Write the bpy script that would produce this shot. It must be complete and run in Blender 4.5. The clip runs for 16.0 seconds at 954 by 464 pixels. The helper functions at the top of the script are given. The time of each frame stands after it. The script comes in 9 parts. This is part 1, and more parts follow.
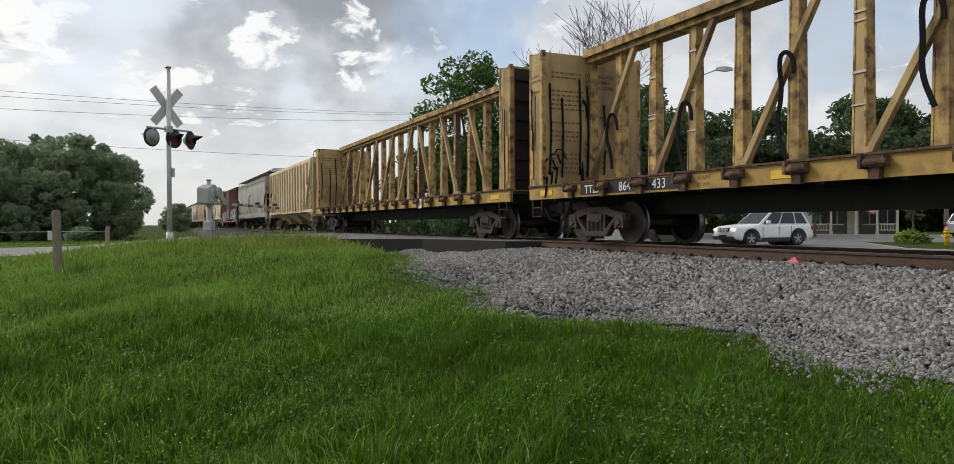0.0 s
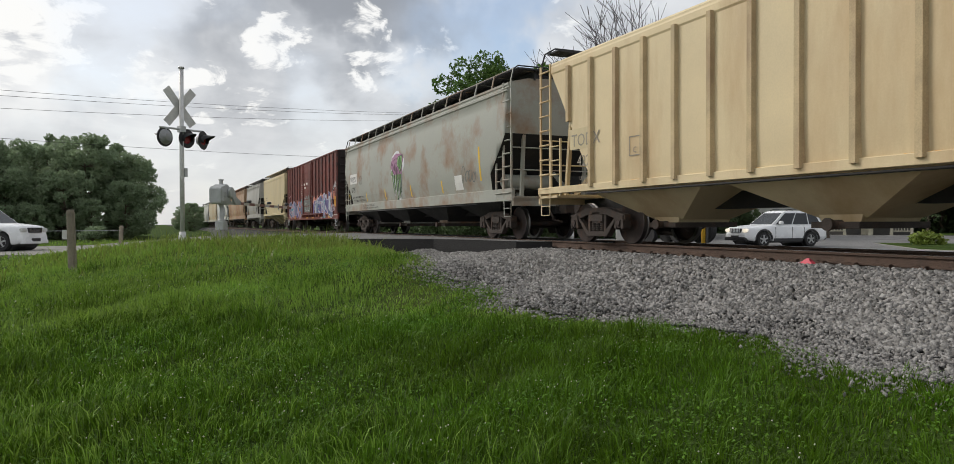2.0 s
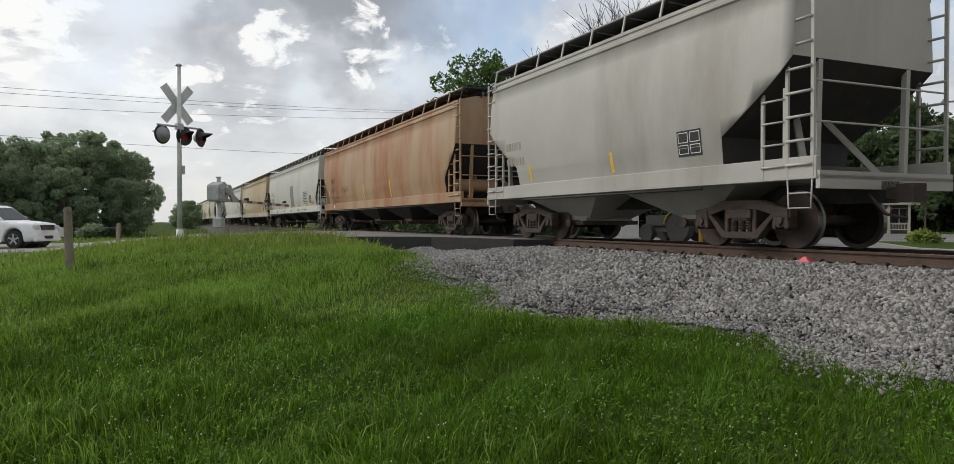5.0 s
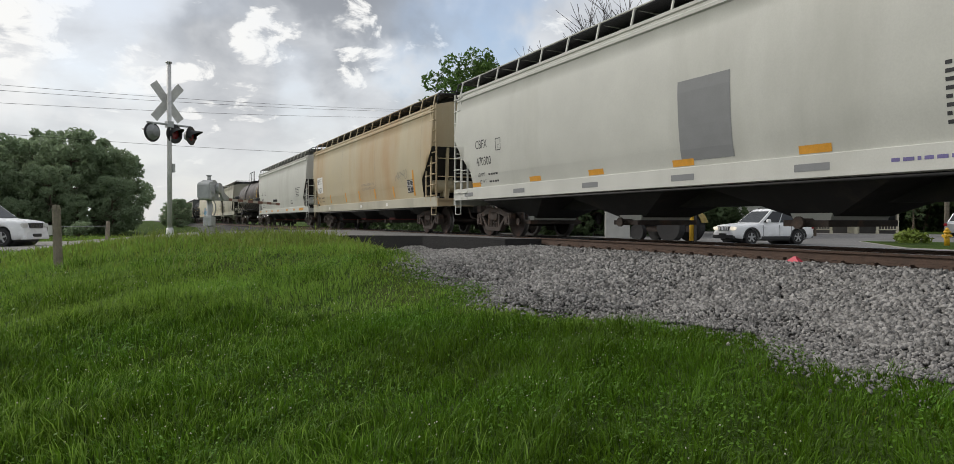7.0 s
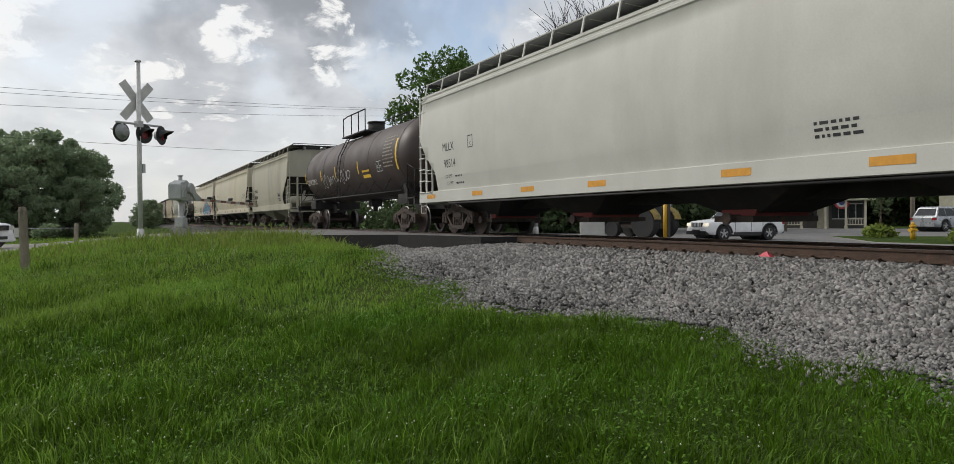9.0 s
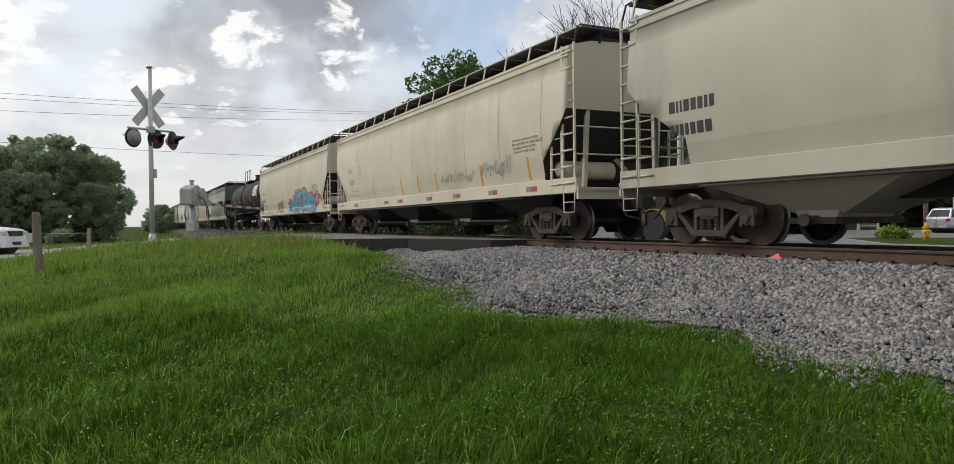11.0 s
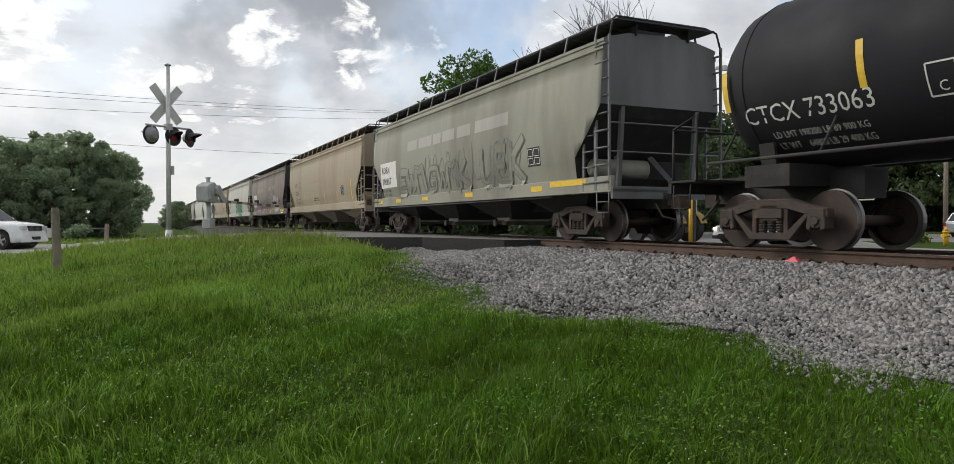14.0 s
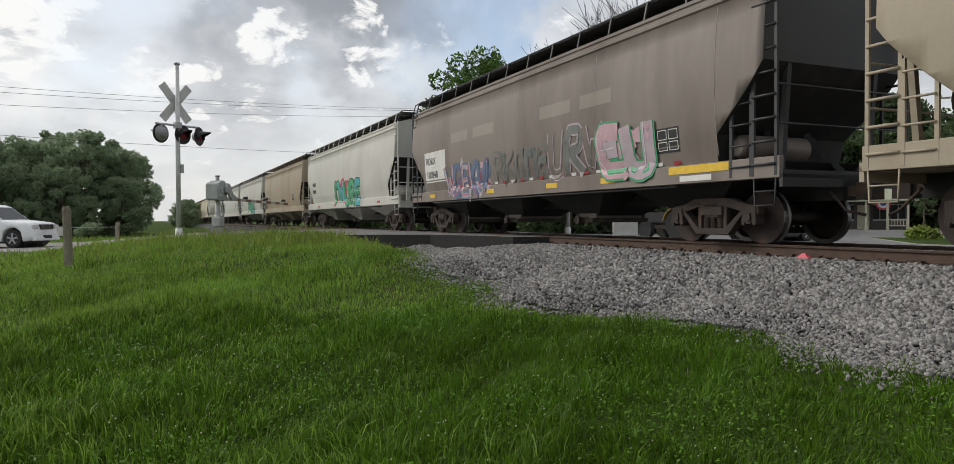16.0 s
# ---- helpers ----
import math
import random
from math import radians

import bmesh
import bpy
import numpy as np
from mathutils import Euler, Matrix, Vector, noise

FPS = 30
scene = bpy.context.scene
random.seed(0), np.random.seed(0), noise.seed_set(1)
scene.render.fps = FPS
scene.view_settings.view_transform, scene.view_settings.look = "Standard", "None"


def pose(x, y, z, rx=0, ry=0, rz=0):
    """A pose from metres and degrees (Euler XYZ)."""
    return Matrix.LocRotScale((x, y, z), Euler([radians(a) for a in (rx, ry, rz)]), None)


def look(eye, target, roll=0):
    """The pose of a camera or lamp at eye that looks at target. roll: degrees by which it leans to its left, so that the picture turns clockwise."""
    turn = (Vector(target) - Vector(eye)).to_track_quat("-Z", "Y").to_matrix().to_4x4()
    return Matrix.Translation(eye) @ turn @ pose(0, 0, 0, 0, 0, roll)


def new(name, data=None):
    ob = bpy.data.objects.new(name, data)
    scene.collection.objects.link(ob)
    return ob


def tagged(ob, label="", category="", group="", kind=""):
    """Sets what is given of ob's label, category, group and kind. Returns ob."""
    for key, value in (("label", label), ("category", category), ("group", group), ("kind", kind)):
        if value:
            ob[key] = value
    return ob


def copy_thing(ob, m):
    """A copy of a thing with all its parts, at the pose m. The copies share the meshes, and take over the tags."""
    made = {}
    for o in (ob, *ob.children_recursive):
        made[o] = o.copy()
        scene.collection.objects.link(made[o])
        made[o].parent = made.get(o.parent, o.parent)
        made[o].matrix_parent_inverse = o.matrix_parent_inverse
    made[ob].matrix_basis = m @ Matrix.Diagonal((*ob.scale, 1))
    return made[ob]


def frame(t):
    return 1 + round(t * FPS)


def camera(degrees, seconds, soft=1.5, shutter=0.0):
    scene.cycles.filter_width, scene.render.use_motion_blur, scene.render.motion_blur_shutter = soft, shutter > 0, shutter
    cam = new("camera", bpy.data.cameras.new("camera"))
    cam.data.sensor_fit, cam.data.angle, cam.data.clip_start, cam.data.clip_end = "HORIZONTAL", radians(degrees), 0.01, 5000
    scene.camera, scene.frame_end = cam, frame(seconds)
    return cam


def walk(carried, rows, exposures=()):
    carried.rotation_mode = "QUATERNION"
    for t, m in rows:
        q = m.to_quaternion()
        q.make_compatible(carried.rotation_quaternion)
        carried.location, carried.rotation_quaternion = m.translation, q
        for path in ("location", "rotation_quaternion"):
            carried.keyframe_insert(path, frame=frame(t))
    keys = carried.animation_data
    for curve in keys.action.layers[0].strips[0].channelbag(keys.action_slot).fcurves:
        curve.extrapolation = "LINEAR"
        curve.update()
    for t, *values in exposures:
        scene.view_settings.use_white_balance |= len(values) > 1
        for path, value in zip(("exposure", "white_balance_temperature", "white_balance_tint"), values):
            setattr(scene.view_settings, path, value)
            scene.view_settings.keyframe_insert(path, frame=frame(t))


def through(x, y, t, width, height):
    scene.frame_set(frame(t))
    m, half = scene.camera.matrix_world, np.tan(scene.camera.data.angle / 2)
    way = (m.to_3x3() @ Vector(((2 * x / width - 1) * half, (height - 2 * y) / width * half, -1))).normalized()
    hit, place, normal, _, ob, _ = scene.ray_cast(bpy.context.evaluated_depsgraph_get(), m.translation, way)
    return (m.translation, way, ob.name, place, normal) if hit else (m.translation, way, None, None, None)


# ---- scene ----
# The track runs along x, the train goes towards +x; rail tops lie at z = 0.
EYE = Vector((0.0, 0.0, 0.45))
TRACK_Y = 10.15
SPEED = 20.43  # metres a second


def aim(yaw, pitch, roll):
    """A pose at EYE, turned yaw degrees from -x towards +y."""
    a, b = radians(yaw), radians(pitch)
    way = Vector((-math.cos(a) * math.cos(b), math.sin(a) * math.cos(b), math.sin(b)))
    return look(EYE, EYE + way, roll)


cam = camera(67.8, 16.0, 0.8)
VIEW = [
    (0.0, 25.00, -0.70, -0.29),
    (0.5, 24.71, -0.79, -0.47),
    (1.0, 24.46, -0.81, -0.45),
    (1.5, 24.19, -0.79, -0.47),
    (2.0, 24.13, -0.69, -0.17),
    (2.5, 24.15, -0.68, -0.13),
    (3.0, 24.24, -0.61, 0.10),
    (3.5, 24.14, -0.52, 0.00),
    (4.0, 24.04, -0.69, -0.18),
    (6.5, 24.82, -0.97, 0.13),
    (7.0, 24.99, -0.93, 0.05),
    (7.5, 25.49, -0.72, 0.07),
    (8.0, 26.08, -0.72, -0.22),
    (8.5, 26.60, -0.97, -0.35),
    (9.0, 26.95, -1.07, -0.45),
    (11.5, 26.02, -0.77, -0.69),
    (12.0, 25.91, -0.81, -0.50),
    (12.5, 25.46, -0.82, -0.20),
    (13.0, 25.12, -0.84, -0.21),
    (13.5, 24.92, -0.92, -0.20),
    (14.0, 25.05, -0.82, -0.14),
    (14.5, 24.72, -0.69, -0.22),
    (15.0, 24.55, -0.71, -0.19),
    (15.5, 24.48, -0.88, -0.44),
    (16.0, 24.37, -1.04, -0.31),
]
walk(cam, [(t, aim(a, b, c)) for t, a, b, c in VIEW], exposures=[(0.0, 0.02), (6.5, 0.0), (9.0, -0.06), (11.5, 0.07), (14.0, 0.10), (15.5, -0.03), (16.0, 0.0)])

# ---- light ----
SUN_ELEV, SUN_AZ = radians(36), radians(224)   # azimuth counted from +x towards +y


def make_world():
    w = bpy.data.worlds.new("sky")
    scene.world = w
    w.use_nodes = True
    nt = w.node_tree
    nt.nodes.clear()
    N = lambda t: nt.nodes.new(t)
    L = nt.links.new

    def math_(op, a, b=None, c=None):
        n = N("ShaderNodeMath")
        n.operation = op
        for i, v in enumerate((a, b, c)):
            if v is None:
                continue
            if isinstance(v, (int, float)):
                n.inputs[i].default_value = v
            else:
                L(v, n.inputs[i])
        return n.outputs[0]

    co = N("ShaderNodeTexCoord")
    sky = N("ShaderNodeTexSky")
    sky.sky_type, sky.sun_disc = "NISHITA", False
    sky.sun_elevation, sky.sun_rotation = SUN_ELEV, radians(90) - SUN_AZ
    sky.air_density, sky.dust_density = 1.0, 1.5
    # clouds lie on a high flat layer, so they flatten towards the horizon
    rag = N("ShaderNodeTexNoise")
    rag.inputs["Scale"].default_value, rag.inputs["Detail"].default_value = 6.0, 5
    L(co.outputs["Generated"], rag.inputs["Vector"])
    off = N("ShaderNodeVectorMath")
    off.operation = "MULTIPLY_ADD"
    L(rag.outputs["Color"], off.inputs[0])
    off.inputs[1].default_value, off.inputs[2].default_value = (0.12, 0.12, 0.12), (-0.06, -0.06, -0.06)
    ragged = N("ShaderNodeVectorMath")
    L(co.outputs["Generated"], ragged.inputs[0])
    L(off.outputs[0], ragged.inputs[1])
    sep = N("ShaderNodeSeparateXYZ")
    L(co.outputs["Generated"], sep.inputs[0])
    zz = math_("ADD", math_("MAXIMUM", sep.outputs[2], 0.0), 0.34)
    comb = N("ShaderNodeCombineXYZ")
    L(math_("DIVIDE", sep.outputs[0], zz), comb.inputs[0])
    L(math_("DIVIDE", sep.outputs[1], zz), comb.inputs[1])

    def cloud(scale, detail, rough, dist, shift):
        n = N("ShaderNodeTexNoise")
        n.inputs["Scale"].default_value, n.inputs["Detail"].default_value = scale, detail
        n.inputs["Roughness"].default_value, n.inputs["Distortion"].default_value = rough, dist
        m = N("ShaderNodeMapping")
        m.inputs["Location"].default_value = shift
        L(comb.outputs[0], m.inputs[0])
        L(m.outputs[0], n.inputs["Vector"])
        return n.outputs["Fac"]

    def ramp(v, stops):
        r = N("ShaderNodeValToRGB")
        r.color_ramp.interpolation = "B_SPLINE"
        while len(r.color_ramp.elements) < len(stops):
            r.color_ramp.elements.new(0.5)
        for e, (p, c) in zip(r.color_ramp.elements, stops):
            e.position, e.color = p, (*c, 1) if len(c) == 3 else c
        L(v, r.inputs[0])
        return r.outputs[0]

    soft = N("ShaderNodeVectorMath")
    soft.operation = "MULTIPLY_ADD"
    L(off.outputs[0], soft.inputs[0])
    soft.inputs[1].default_value = (0.6, 0.6, 0.6)
    L(co.outputs["Generated"], soft.inputs[2])
    unit = N("ShaderNodeVectorMath")
    unit.operation = "NORMALIZE"
    L(soft.outputs[0], unit.inputs[0])

    def toward(yaw, pitch, wide, way=None):
        """1 in one direction of the sky, fading to 0 over wide degrees."""
        a, b = radians(yaw), radians(pitch)
        d = N("ShaderNodeVectorMath")
        d.operation = "DOT_PRODUCT"
        L((way or ragged).outputs[0], d.inputs[0])
        d.inputs[1].default_value = (-math.cos(a) * math.cos(b), math.sin(a) * math.cos(b), math.sin(b))
        m = N("ShaderNodeMapRange")
        m.interpolation_type = "SMOOTHSTEP"
        L(d.outputs["Value"], m.inputs[0])
        m.inputs[1].default_value, m.inputs[2].default_value = math.cos(radians(wide)), 1.0
        return m.outputs[0]

    big = cloud(0.8, 6, 0.5, 0.3, (3.1, 1.7, 0))
    fine = cloud(3.6, 7, 0.52, 0.3, (0.4, 5.2, 0))

    def total(*terms):
        v = 0.0
        for t, k in terms:
            v = math_("ADD", math_("MULTIPLY", t, k), v)
        return v

    # breaks of blue, the heavier bank of cloud, and thin bright places in it
    gap = total((toward(27, 16, 12), 1.0), (toward(50, 19, 11), 1.0), (toward(34, 13, 7), 0.5))
    bank = total((toward(7, 16.5, 13), 1.0), (toward(21, 20, 9), 0.8), (toward(-5, 17, 8), 0.6))
    bright = total((toward(9.5, 13.5, 7.0), 0.55), (toward(-8, 12.5, 10), 0.9), (toward(-1, 9.5, 10), 0.8), (toward(16, 12.0, 11), 0.3), (toward(46, 11.5, 13), 0.6))
    cover = total((big, 0.5), (fine, 0.5), (gap, -0.30), (bright, 0.12), (bank, 0.10))
    amount = ramp(cover, [(0.18, (0.12, 0.12, 0.12)), (0.46, (1, 1, 1))])
    shade = total((fine, 0.75), (big, 0.35), (bank, 0.24), (bright, -0.10))
    tone = ramp(shade, [(0.30, (0.95, 0.945, 0.93)), (0.50, (0.76, 0.77, 0.785)), (0.66, (0.52, 0.54, 0.57)), (0.84, (0.33, 0.35, 0.385))])
    # crisp ragged holes where the light breaks through
    torn = cloud(9.0, 8, 0.6, 0.4, (1.9, 0.8, 0))
    holes = total((toward(8.8, 13.9, 3.0, unit), 0.80), (toward(-9.5, 14.0, 6.5, unit), 0.75), (toward(0.0, 10.2, 4.5, unit), 0.42), (toward(5.0, 9.4, 4, unit), 0.34), (toward(15.5, 14.0, 3.5, unit), 0.45))
    tear = N("ShaderNodeMapRange")
    tear.interpolation_type = "SMOOTHSTEP"
    L(total((torn, 1.5), (holes, 0.42)), tear.inputs[0])
    tear.inputs[1].default_value, tear.inputs[2].default_value = 0.90, 1.06
    lit = N("ShaderNodeMix")
    lit.data_type = "RGBA"
    L(tear.outputs[0], lit.inputs[0])
    L(tone, lit.inputs[6])
    lit.inputs[7].default_value = (0.97, 0.965, 0.945, 1)
    tone = lit.outputs[2]
    # thin bright haze near the horizon
    low = N("ShaderNodeMapRange")
    low.interpolation_type = "SMOOTHSTEP"
    L(sep.outputs[2], low.inputs[0])
    low.inputs[1].default_value, low.inputs[2].default_value = 0.20, 0.03
    haze = N("ShaderNodeMix")
    haze.data_type = "RGBA"
    L(math_("MULTIPLY", low.outputs[0], 0.75), haze.inputs[0])
    L(tone, haze.inputs[6])
    haze.inputs[7].default_value = (0.76, 0.77, 0.78, 1)
    bg1, bg2 = N("ShaderNodeBackground"), N("ShaderNodeBackground")
    L(sky.outputs[0], bg1.inputs[0])
    bg1.inputs[1].default_value = 0.15
    L(haze.outputs[2], bg2.inputs[0])
    bg2.inputs[1].default_value = CLOUD
    mix = N("ShaderNodeMixShader")
    L(math_("MAXIMUM", amount, math_("MULTIPLY", low.outputs[0], 0.8)), mix.inputs[0])
    L(bg1.outputs[0], mix.inputs[1])
    L(bg2.outputs[0], mix.inputs[2])
    out = N("ShaderNodeOutputWorld")
    L(mix.outputs[0], out.inputs[0])


CLOUD = 1.0
make_world()
lamp = bpy.data.lights.new("sun", "SUN")
lamp.energy, lamp.angle, lamp.color = 2.0, radians(24), (1.0, 0.95, 0.87)
sun = new("sun", lamp)
sun.matrix_world = look((0, 0, 60), (-math.cos(SUN_ELEV) * math.cos(SUN_AZ), -math.cos(SUN_ELEV) * math.sin(SUN_AZ), 60 - math.sin(SUN_ELEV)))

# ---- materials ----
def material(name, color, rough=0.6, metal=0.0, vary=0.12, scale=3.0, grain=60.0, grime=None, grime_amt=0.0,
             grime_scale=1.2, bump=0.05, streak=False, per_object=0.0, per_island=0.0, spec=0.5, coords="Object"):
    """Paint, metal, wood or earth: a base colour that varies at two scales, grime or rust in patches, and fine relief."""
    m = bpy.data.materials.new(name)
    m.use_nodes = True
    nt = m.node_tree
    N, L = nt.nodes.new, nt.links.new
    b = nt.nodes["Principled BSDF"]
    b.inputs["Metallic"].default_value = metal
    b.inputs["Specular IOR Level"].default_value = spec
    co = N("ShaderNodeTexCoord").outputs[coords]

    def noise_(s, d=4, stretch=None, r=0.55):
        n = N("ShaderNodeTexNoise")
        n.inputs["Scale"].default_value, n.inputs["Detail"].default_value, n.inputs["Roughness"].default_value = s, d, r
        v = co
        if stretch:
            mp = N("ShaderNodeMapping")
            mp.inputs["Scale"].default_value = stretch
            L(v, mp.inputs[0])
            v = mp.outputs[0]
        L(v, n.inputs["Vector"])
        return n.outputs["Fac"]

    def ranged(v, a, c, lo, hi):
        r = N("ShaderNodeMapRange")
        r.inputs[1].default_value, r.inputs[2].default_value, r.inputs[3].default_value, r.inputs[4].default_value = a, c, lo, hi
        L(v, r.inputs[0])
        return r.outputs[0]

    def mult(a, c):
        x = N("ShaderNodeMath")
        x.operation = "MULTIPLY"
        L(a, x.inputs[0])
        L(c, x.inputs[1])
        return x.outputs[0]

    big, small = noise_(scale, 4), noise_(grain, 3)
    value = mult(ranged(big, 0.3, 0.7, 1 - vary, 1 + vary), ranged(small, 0.3, 0.7, 1 - vary * 0.5, 1 + vary * 0.5))
    if per_object:
        value = mult(value, ranged(N("ShaderNodeObjectInfo").outputs["Random"], 0, 1, 1 - per_object, 1 + per_object))
    if per_island:
        value = mult(value, ranged(N("ShaderNodeNewGeometry").outputs["Random Per Island"], 0, 1, 1 - per_island, 1 + per_island))
    hsv = N("ShaderNodeHueSaturation")
    hsv.inputs["Color"].default_value = (*color, 1)
    L(value, hsv.inputs["Value"])
    col = hsv.outputs[0]
    if grime:
        g = noise_(grime_scale, 7, (0.5, 0.5, 0.12) if streak else None, 0.62)
        fac = ranged(g, 0.62 - 0.3 * grime_amt, 0.78 - 0.2 * grime_amt, 0.0, min(1.0, 0.45 + grime_amt))
        mx = N("ShaderNodeMix")
        mx.data_type = "RGBA"
        L(fac, mx.inputs[0])
        L(col, mx.inputs[6])
        mx.inputs[7].default_value = (*grime, 1)
        col = mx.outputs[2]
    L(col, b.inputs["Base Color"])
    L(ranged(big, 0.3, 0.7, max(0.05, rough - 0.1), min(1, rough + 0.1)), b.inputs["Roughness"])
    if bump:
        bp = N("ShaderNodeBump")
        bp.inputs["Strength"].default_value = min(1.0, bump * 4)
        bp.inputs["Distance"].default_value = bump * 0.1
        L(small, bp.inputs["Height"])
        L(bp.outputs[0], b.inputs["Normal"])
    return m


def leafy(name, color, vary=0.35, through=0.35):
    """Leaves and blades: some light passes through, each one a little different."""
    m = bpy.data.materials.new(name)
    m.use_nodes = True
    nt = m.node_tree
    N, L = nt.nodes.new, nt.links.new
    b = nt.nodes["Principled BSDF"]
    b.inputs["Roughness"].default_value = 0.5
    b.inputs["Specular IOR Level"].default_value = 0.18
    geo = N("ShaderNodeNewGeometry")
    n = N("ShaderNodeTexNoise")
    n.inputs["Scale"].default_value, n.inputs["Detail"].default_value = 0.6, 5
    L(N("ShaderNodeTexCoord").outputs["Object"], n.inputs["Vector"])
    add = N("ShaderNodeMath")
    add.operation = "ADD"
    L(geo.outputs["Random Per Island"], add.inputs[0])
    L(n.outputs["Fac"], add.inputs[1])
    r = N("ShaderNodeMapRange")
    r.inputs[1].default_value, r.inputs[2].default_value, r.inputs[3].default_value, r.inputs[4].default_value = 0.3, 1.7, 1 - vary, 1 + vary
    L(add.outputs[0], r.inputs[0])
    h = N("ShaderNodeHueSaturation")
    h.inputs["Color"].default_value = (*color, 1)
    L(r.outputs[0], h.inputs["Value"])
    hue = N("ShaderNodeMapRange")
    hue.inputs[3].default_value, hue.inputs[4].default_value = 0.485, 0.515
    L(n.outputs["Fac"], hue.inputs[0])
    L(hue.outputs[0], h.inputs["Hue"])
    L(h.outputs[0], b.inputs["Base Color"])
    tr = N("ShaderNodeBsdfTranslucent")
    L(h.outputs[0], tr.inputs[0])
    mix = N("ShaderNodeMixShader")
    mix.inputs[0].default_value = through
    L(b.outputs[0], mix.inputs[1])
    L(tr.outputs[0], mix.inputs[2])
    L(mix.outputs[0], nt.nodes["Material Output"].inputs[0])
    return m


M_SOIL = material("soil_and_turf", (0.045, 0.075, 0.016), 0.95, vary=0.35, scale=0.7, grain=25, grime=(0.07, 0.085, 0.024), grime_amt=0.3, grime_scale=0.5, bump=0.5, spec=0.05)
M_BLADE = leafy("grass_blade", (0.080, 0.160, 0.011), 0.65, 0.28)
# Same lawn farther off, lightened: brightly lit blade tips put into the colour.
M_LITBLADE = leafy("lit_far_blade", (0.195, 0.310, 0.050), 0.55, 0.35)
M_WEED = leafy("weed_blade", (0.190, 0.245, 0.050), 0.45, 0.35)
# Lawn blades lightened to carry the brighter light on the left.
M_LITSIDE = leafy("lit_side_blade", (0.185, 0.300, 0.045), 0.5, 0.35)
M_CLOVERLEAF = leafy("clover_leaf", (0.090, 0.190, 0.018), 0.5, 0.3)
M_DRYBLADE = leafy("dry_blade", (0.170, 0.205, 0.026), 0.5, 0.3)
M_CLOVER = material("clover_flower", (0.52, 0.50, 0.40), 0.8, vary=0.1)
# Paler and greyer than real foliage: distance haze is mixed into the colour.
M_LEAF_HAZE = leafy("hazy_far_leaf", (0.240, 0.310, 0.185), 0.2, 0.5)
M_LEAF_DARK = leafy("dark_leaf", (0.105, 0.15, 0.07), 0.3, 0.45)
M_LEAF_MID = leafy("fresh_leaf", (0.085, 0.155, 0.035), 0.4, 0.4)
M_BARK = material("bark", (0.11, 0.085, 0.06), 0.9, vary=0.3, grain=30, bump=0.4)
M_DEADBARK = material("dead_bark", (0.06, 0.05, 0.05), 0.9, vary=0.3, grain=30, bump=0.2)
M_STONE = material("ballast_stone", (0.240, 0.232, 0.222), 0.85, vary=0.2, scale=4, grain=50, grime=(0.115, 0.105, 0.10), grime_amt=0.3, grime_scale=6, bump=0.2, per_island=0.55)
# Bed far darker than the stones: shade of the gaps put into it.
M_GRAVEL = material("gap_shade_gravel", (0.065, 0.062, 0.06), 0.95, vary=0.4, scale=20, grain=60, bump=0.8)
M_ASPHALT = material("asphalt", (0.19, 0.185, 0.18), 0.9, vary=0.2, scale=0.6, grain=90, grime=(0.11, 0.11, 0.11), grime_amt=0.35, grime_scale=0.4, bump=0.25)
# Dark asphalt; on slab edges the shadow is painted in with this near-black.
M_ASPHALT_EDGE = material("dark_shaded_asphalt", (0.022, 0.021, 0.021), 0.92, vary=0.3, scale=2, grain=50, bump=0.6)
M_LANE = material("pale_gravel_road", (0.27, 0.26, 0.235), 0.95, vary=0.2, scale=1.0, grain=40, bump=0.4)
M_RAIL = material("rusted_rail", (0.105, 0.068, 0.050), 0.8, 0.2, vary=0.25, scale=5, grain=80, grime=(0.05, 0.03, 0.025), grime_amt=0.3, grime_scale=8, bump=0.2)
M_RAILTOP = material("polished_rail_head", (0.42, 0.42, 0.43), 0.28, 1.0, vary=0.1, scale=4)
M_TIE = material("weathered_tie", (0.16, 0.125, 0.10), 0.95, vary=0.3, scale=6, grain=50, grime=(0.30, 0.26, 0.22), grime_amt=0.35, grime_scale=3, bump=0.4, per_object=0.35)
M_PINK = material("pink_marking_paint", (0.60, 0.075, 0.11), 0.6, vary=0.15, scale=20)

# ---- mesh helpers ----
def finish(name, bm, mat, parent=None, label="", smooth=False):
    me = bpy.data.meshes.new(name)
    bmesh.ops.recalc_face_normals(bm, faces=bm.faces)
    bm.to_mesh(me)
    bm.free()
    for m in (mat if isinstance(mat, (list, tuple)) else [mat]):
        me.materials.append(m)
    if smooth:
        for p in me.polygons:
            p.use_smooth = True
    ob = new(name, me)
    if parent:
        ob.parent = parent
    if label:
        ob["label"] = label
    return ob


def part(name, bm, mat, parent, label="", smooth=False):
    return finish(name, bm, mat, parent, label, smooth)


def thing(name, label, category, group="", kind=""):
    return tagged(new(name), label, category, group, kind)


def box(bm, x0, x1, y0, y1, z0, z1, mi=0):
    vs = [bm.verts.new((x, y, z)) for x in (x0, x1) for y in (y0, y1) for z in (z0, z1)]
    for q in ((0, 1, 3, 2), (4, 6, 7, 5), (0, 4, 5, 1), (2, 3, 7, 6), (0, 2, 6, 4), (1, 5, 7, 3)):
        bm.faces.new([vs[i] for i in q]).material_index = mi
    return vs


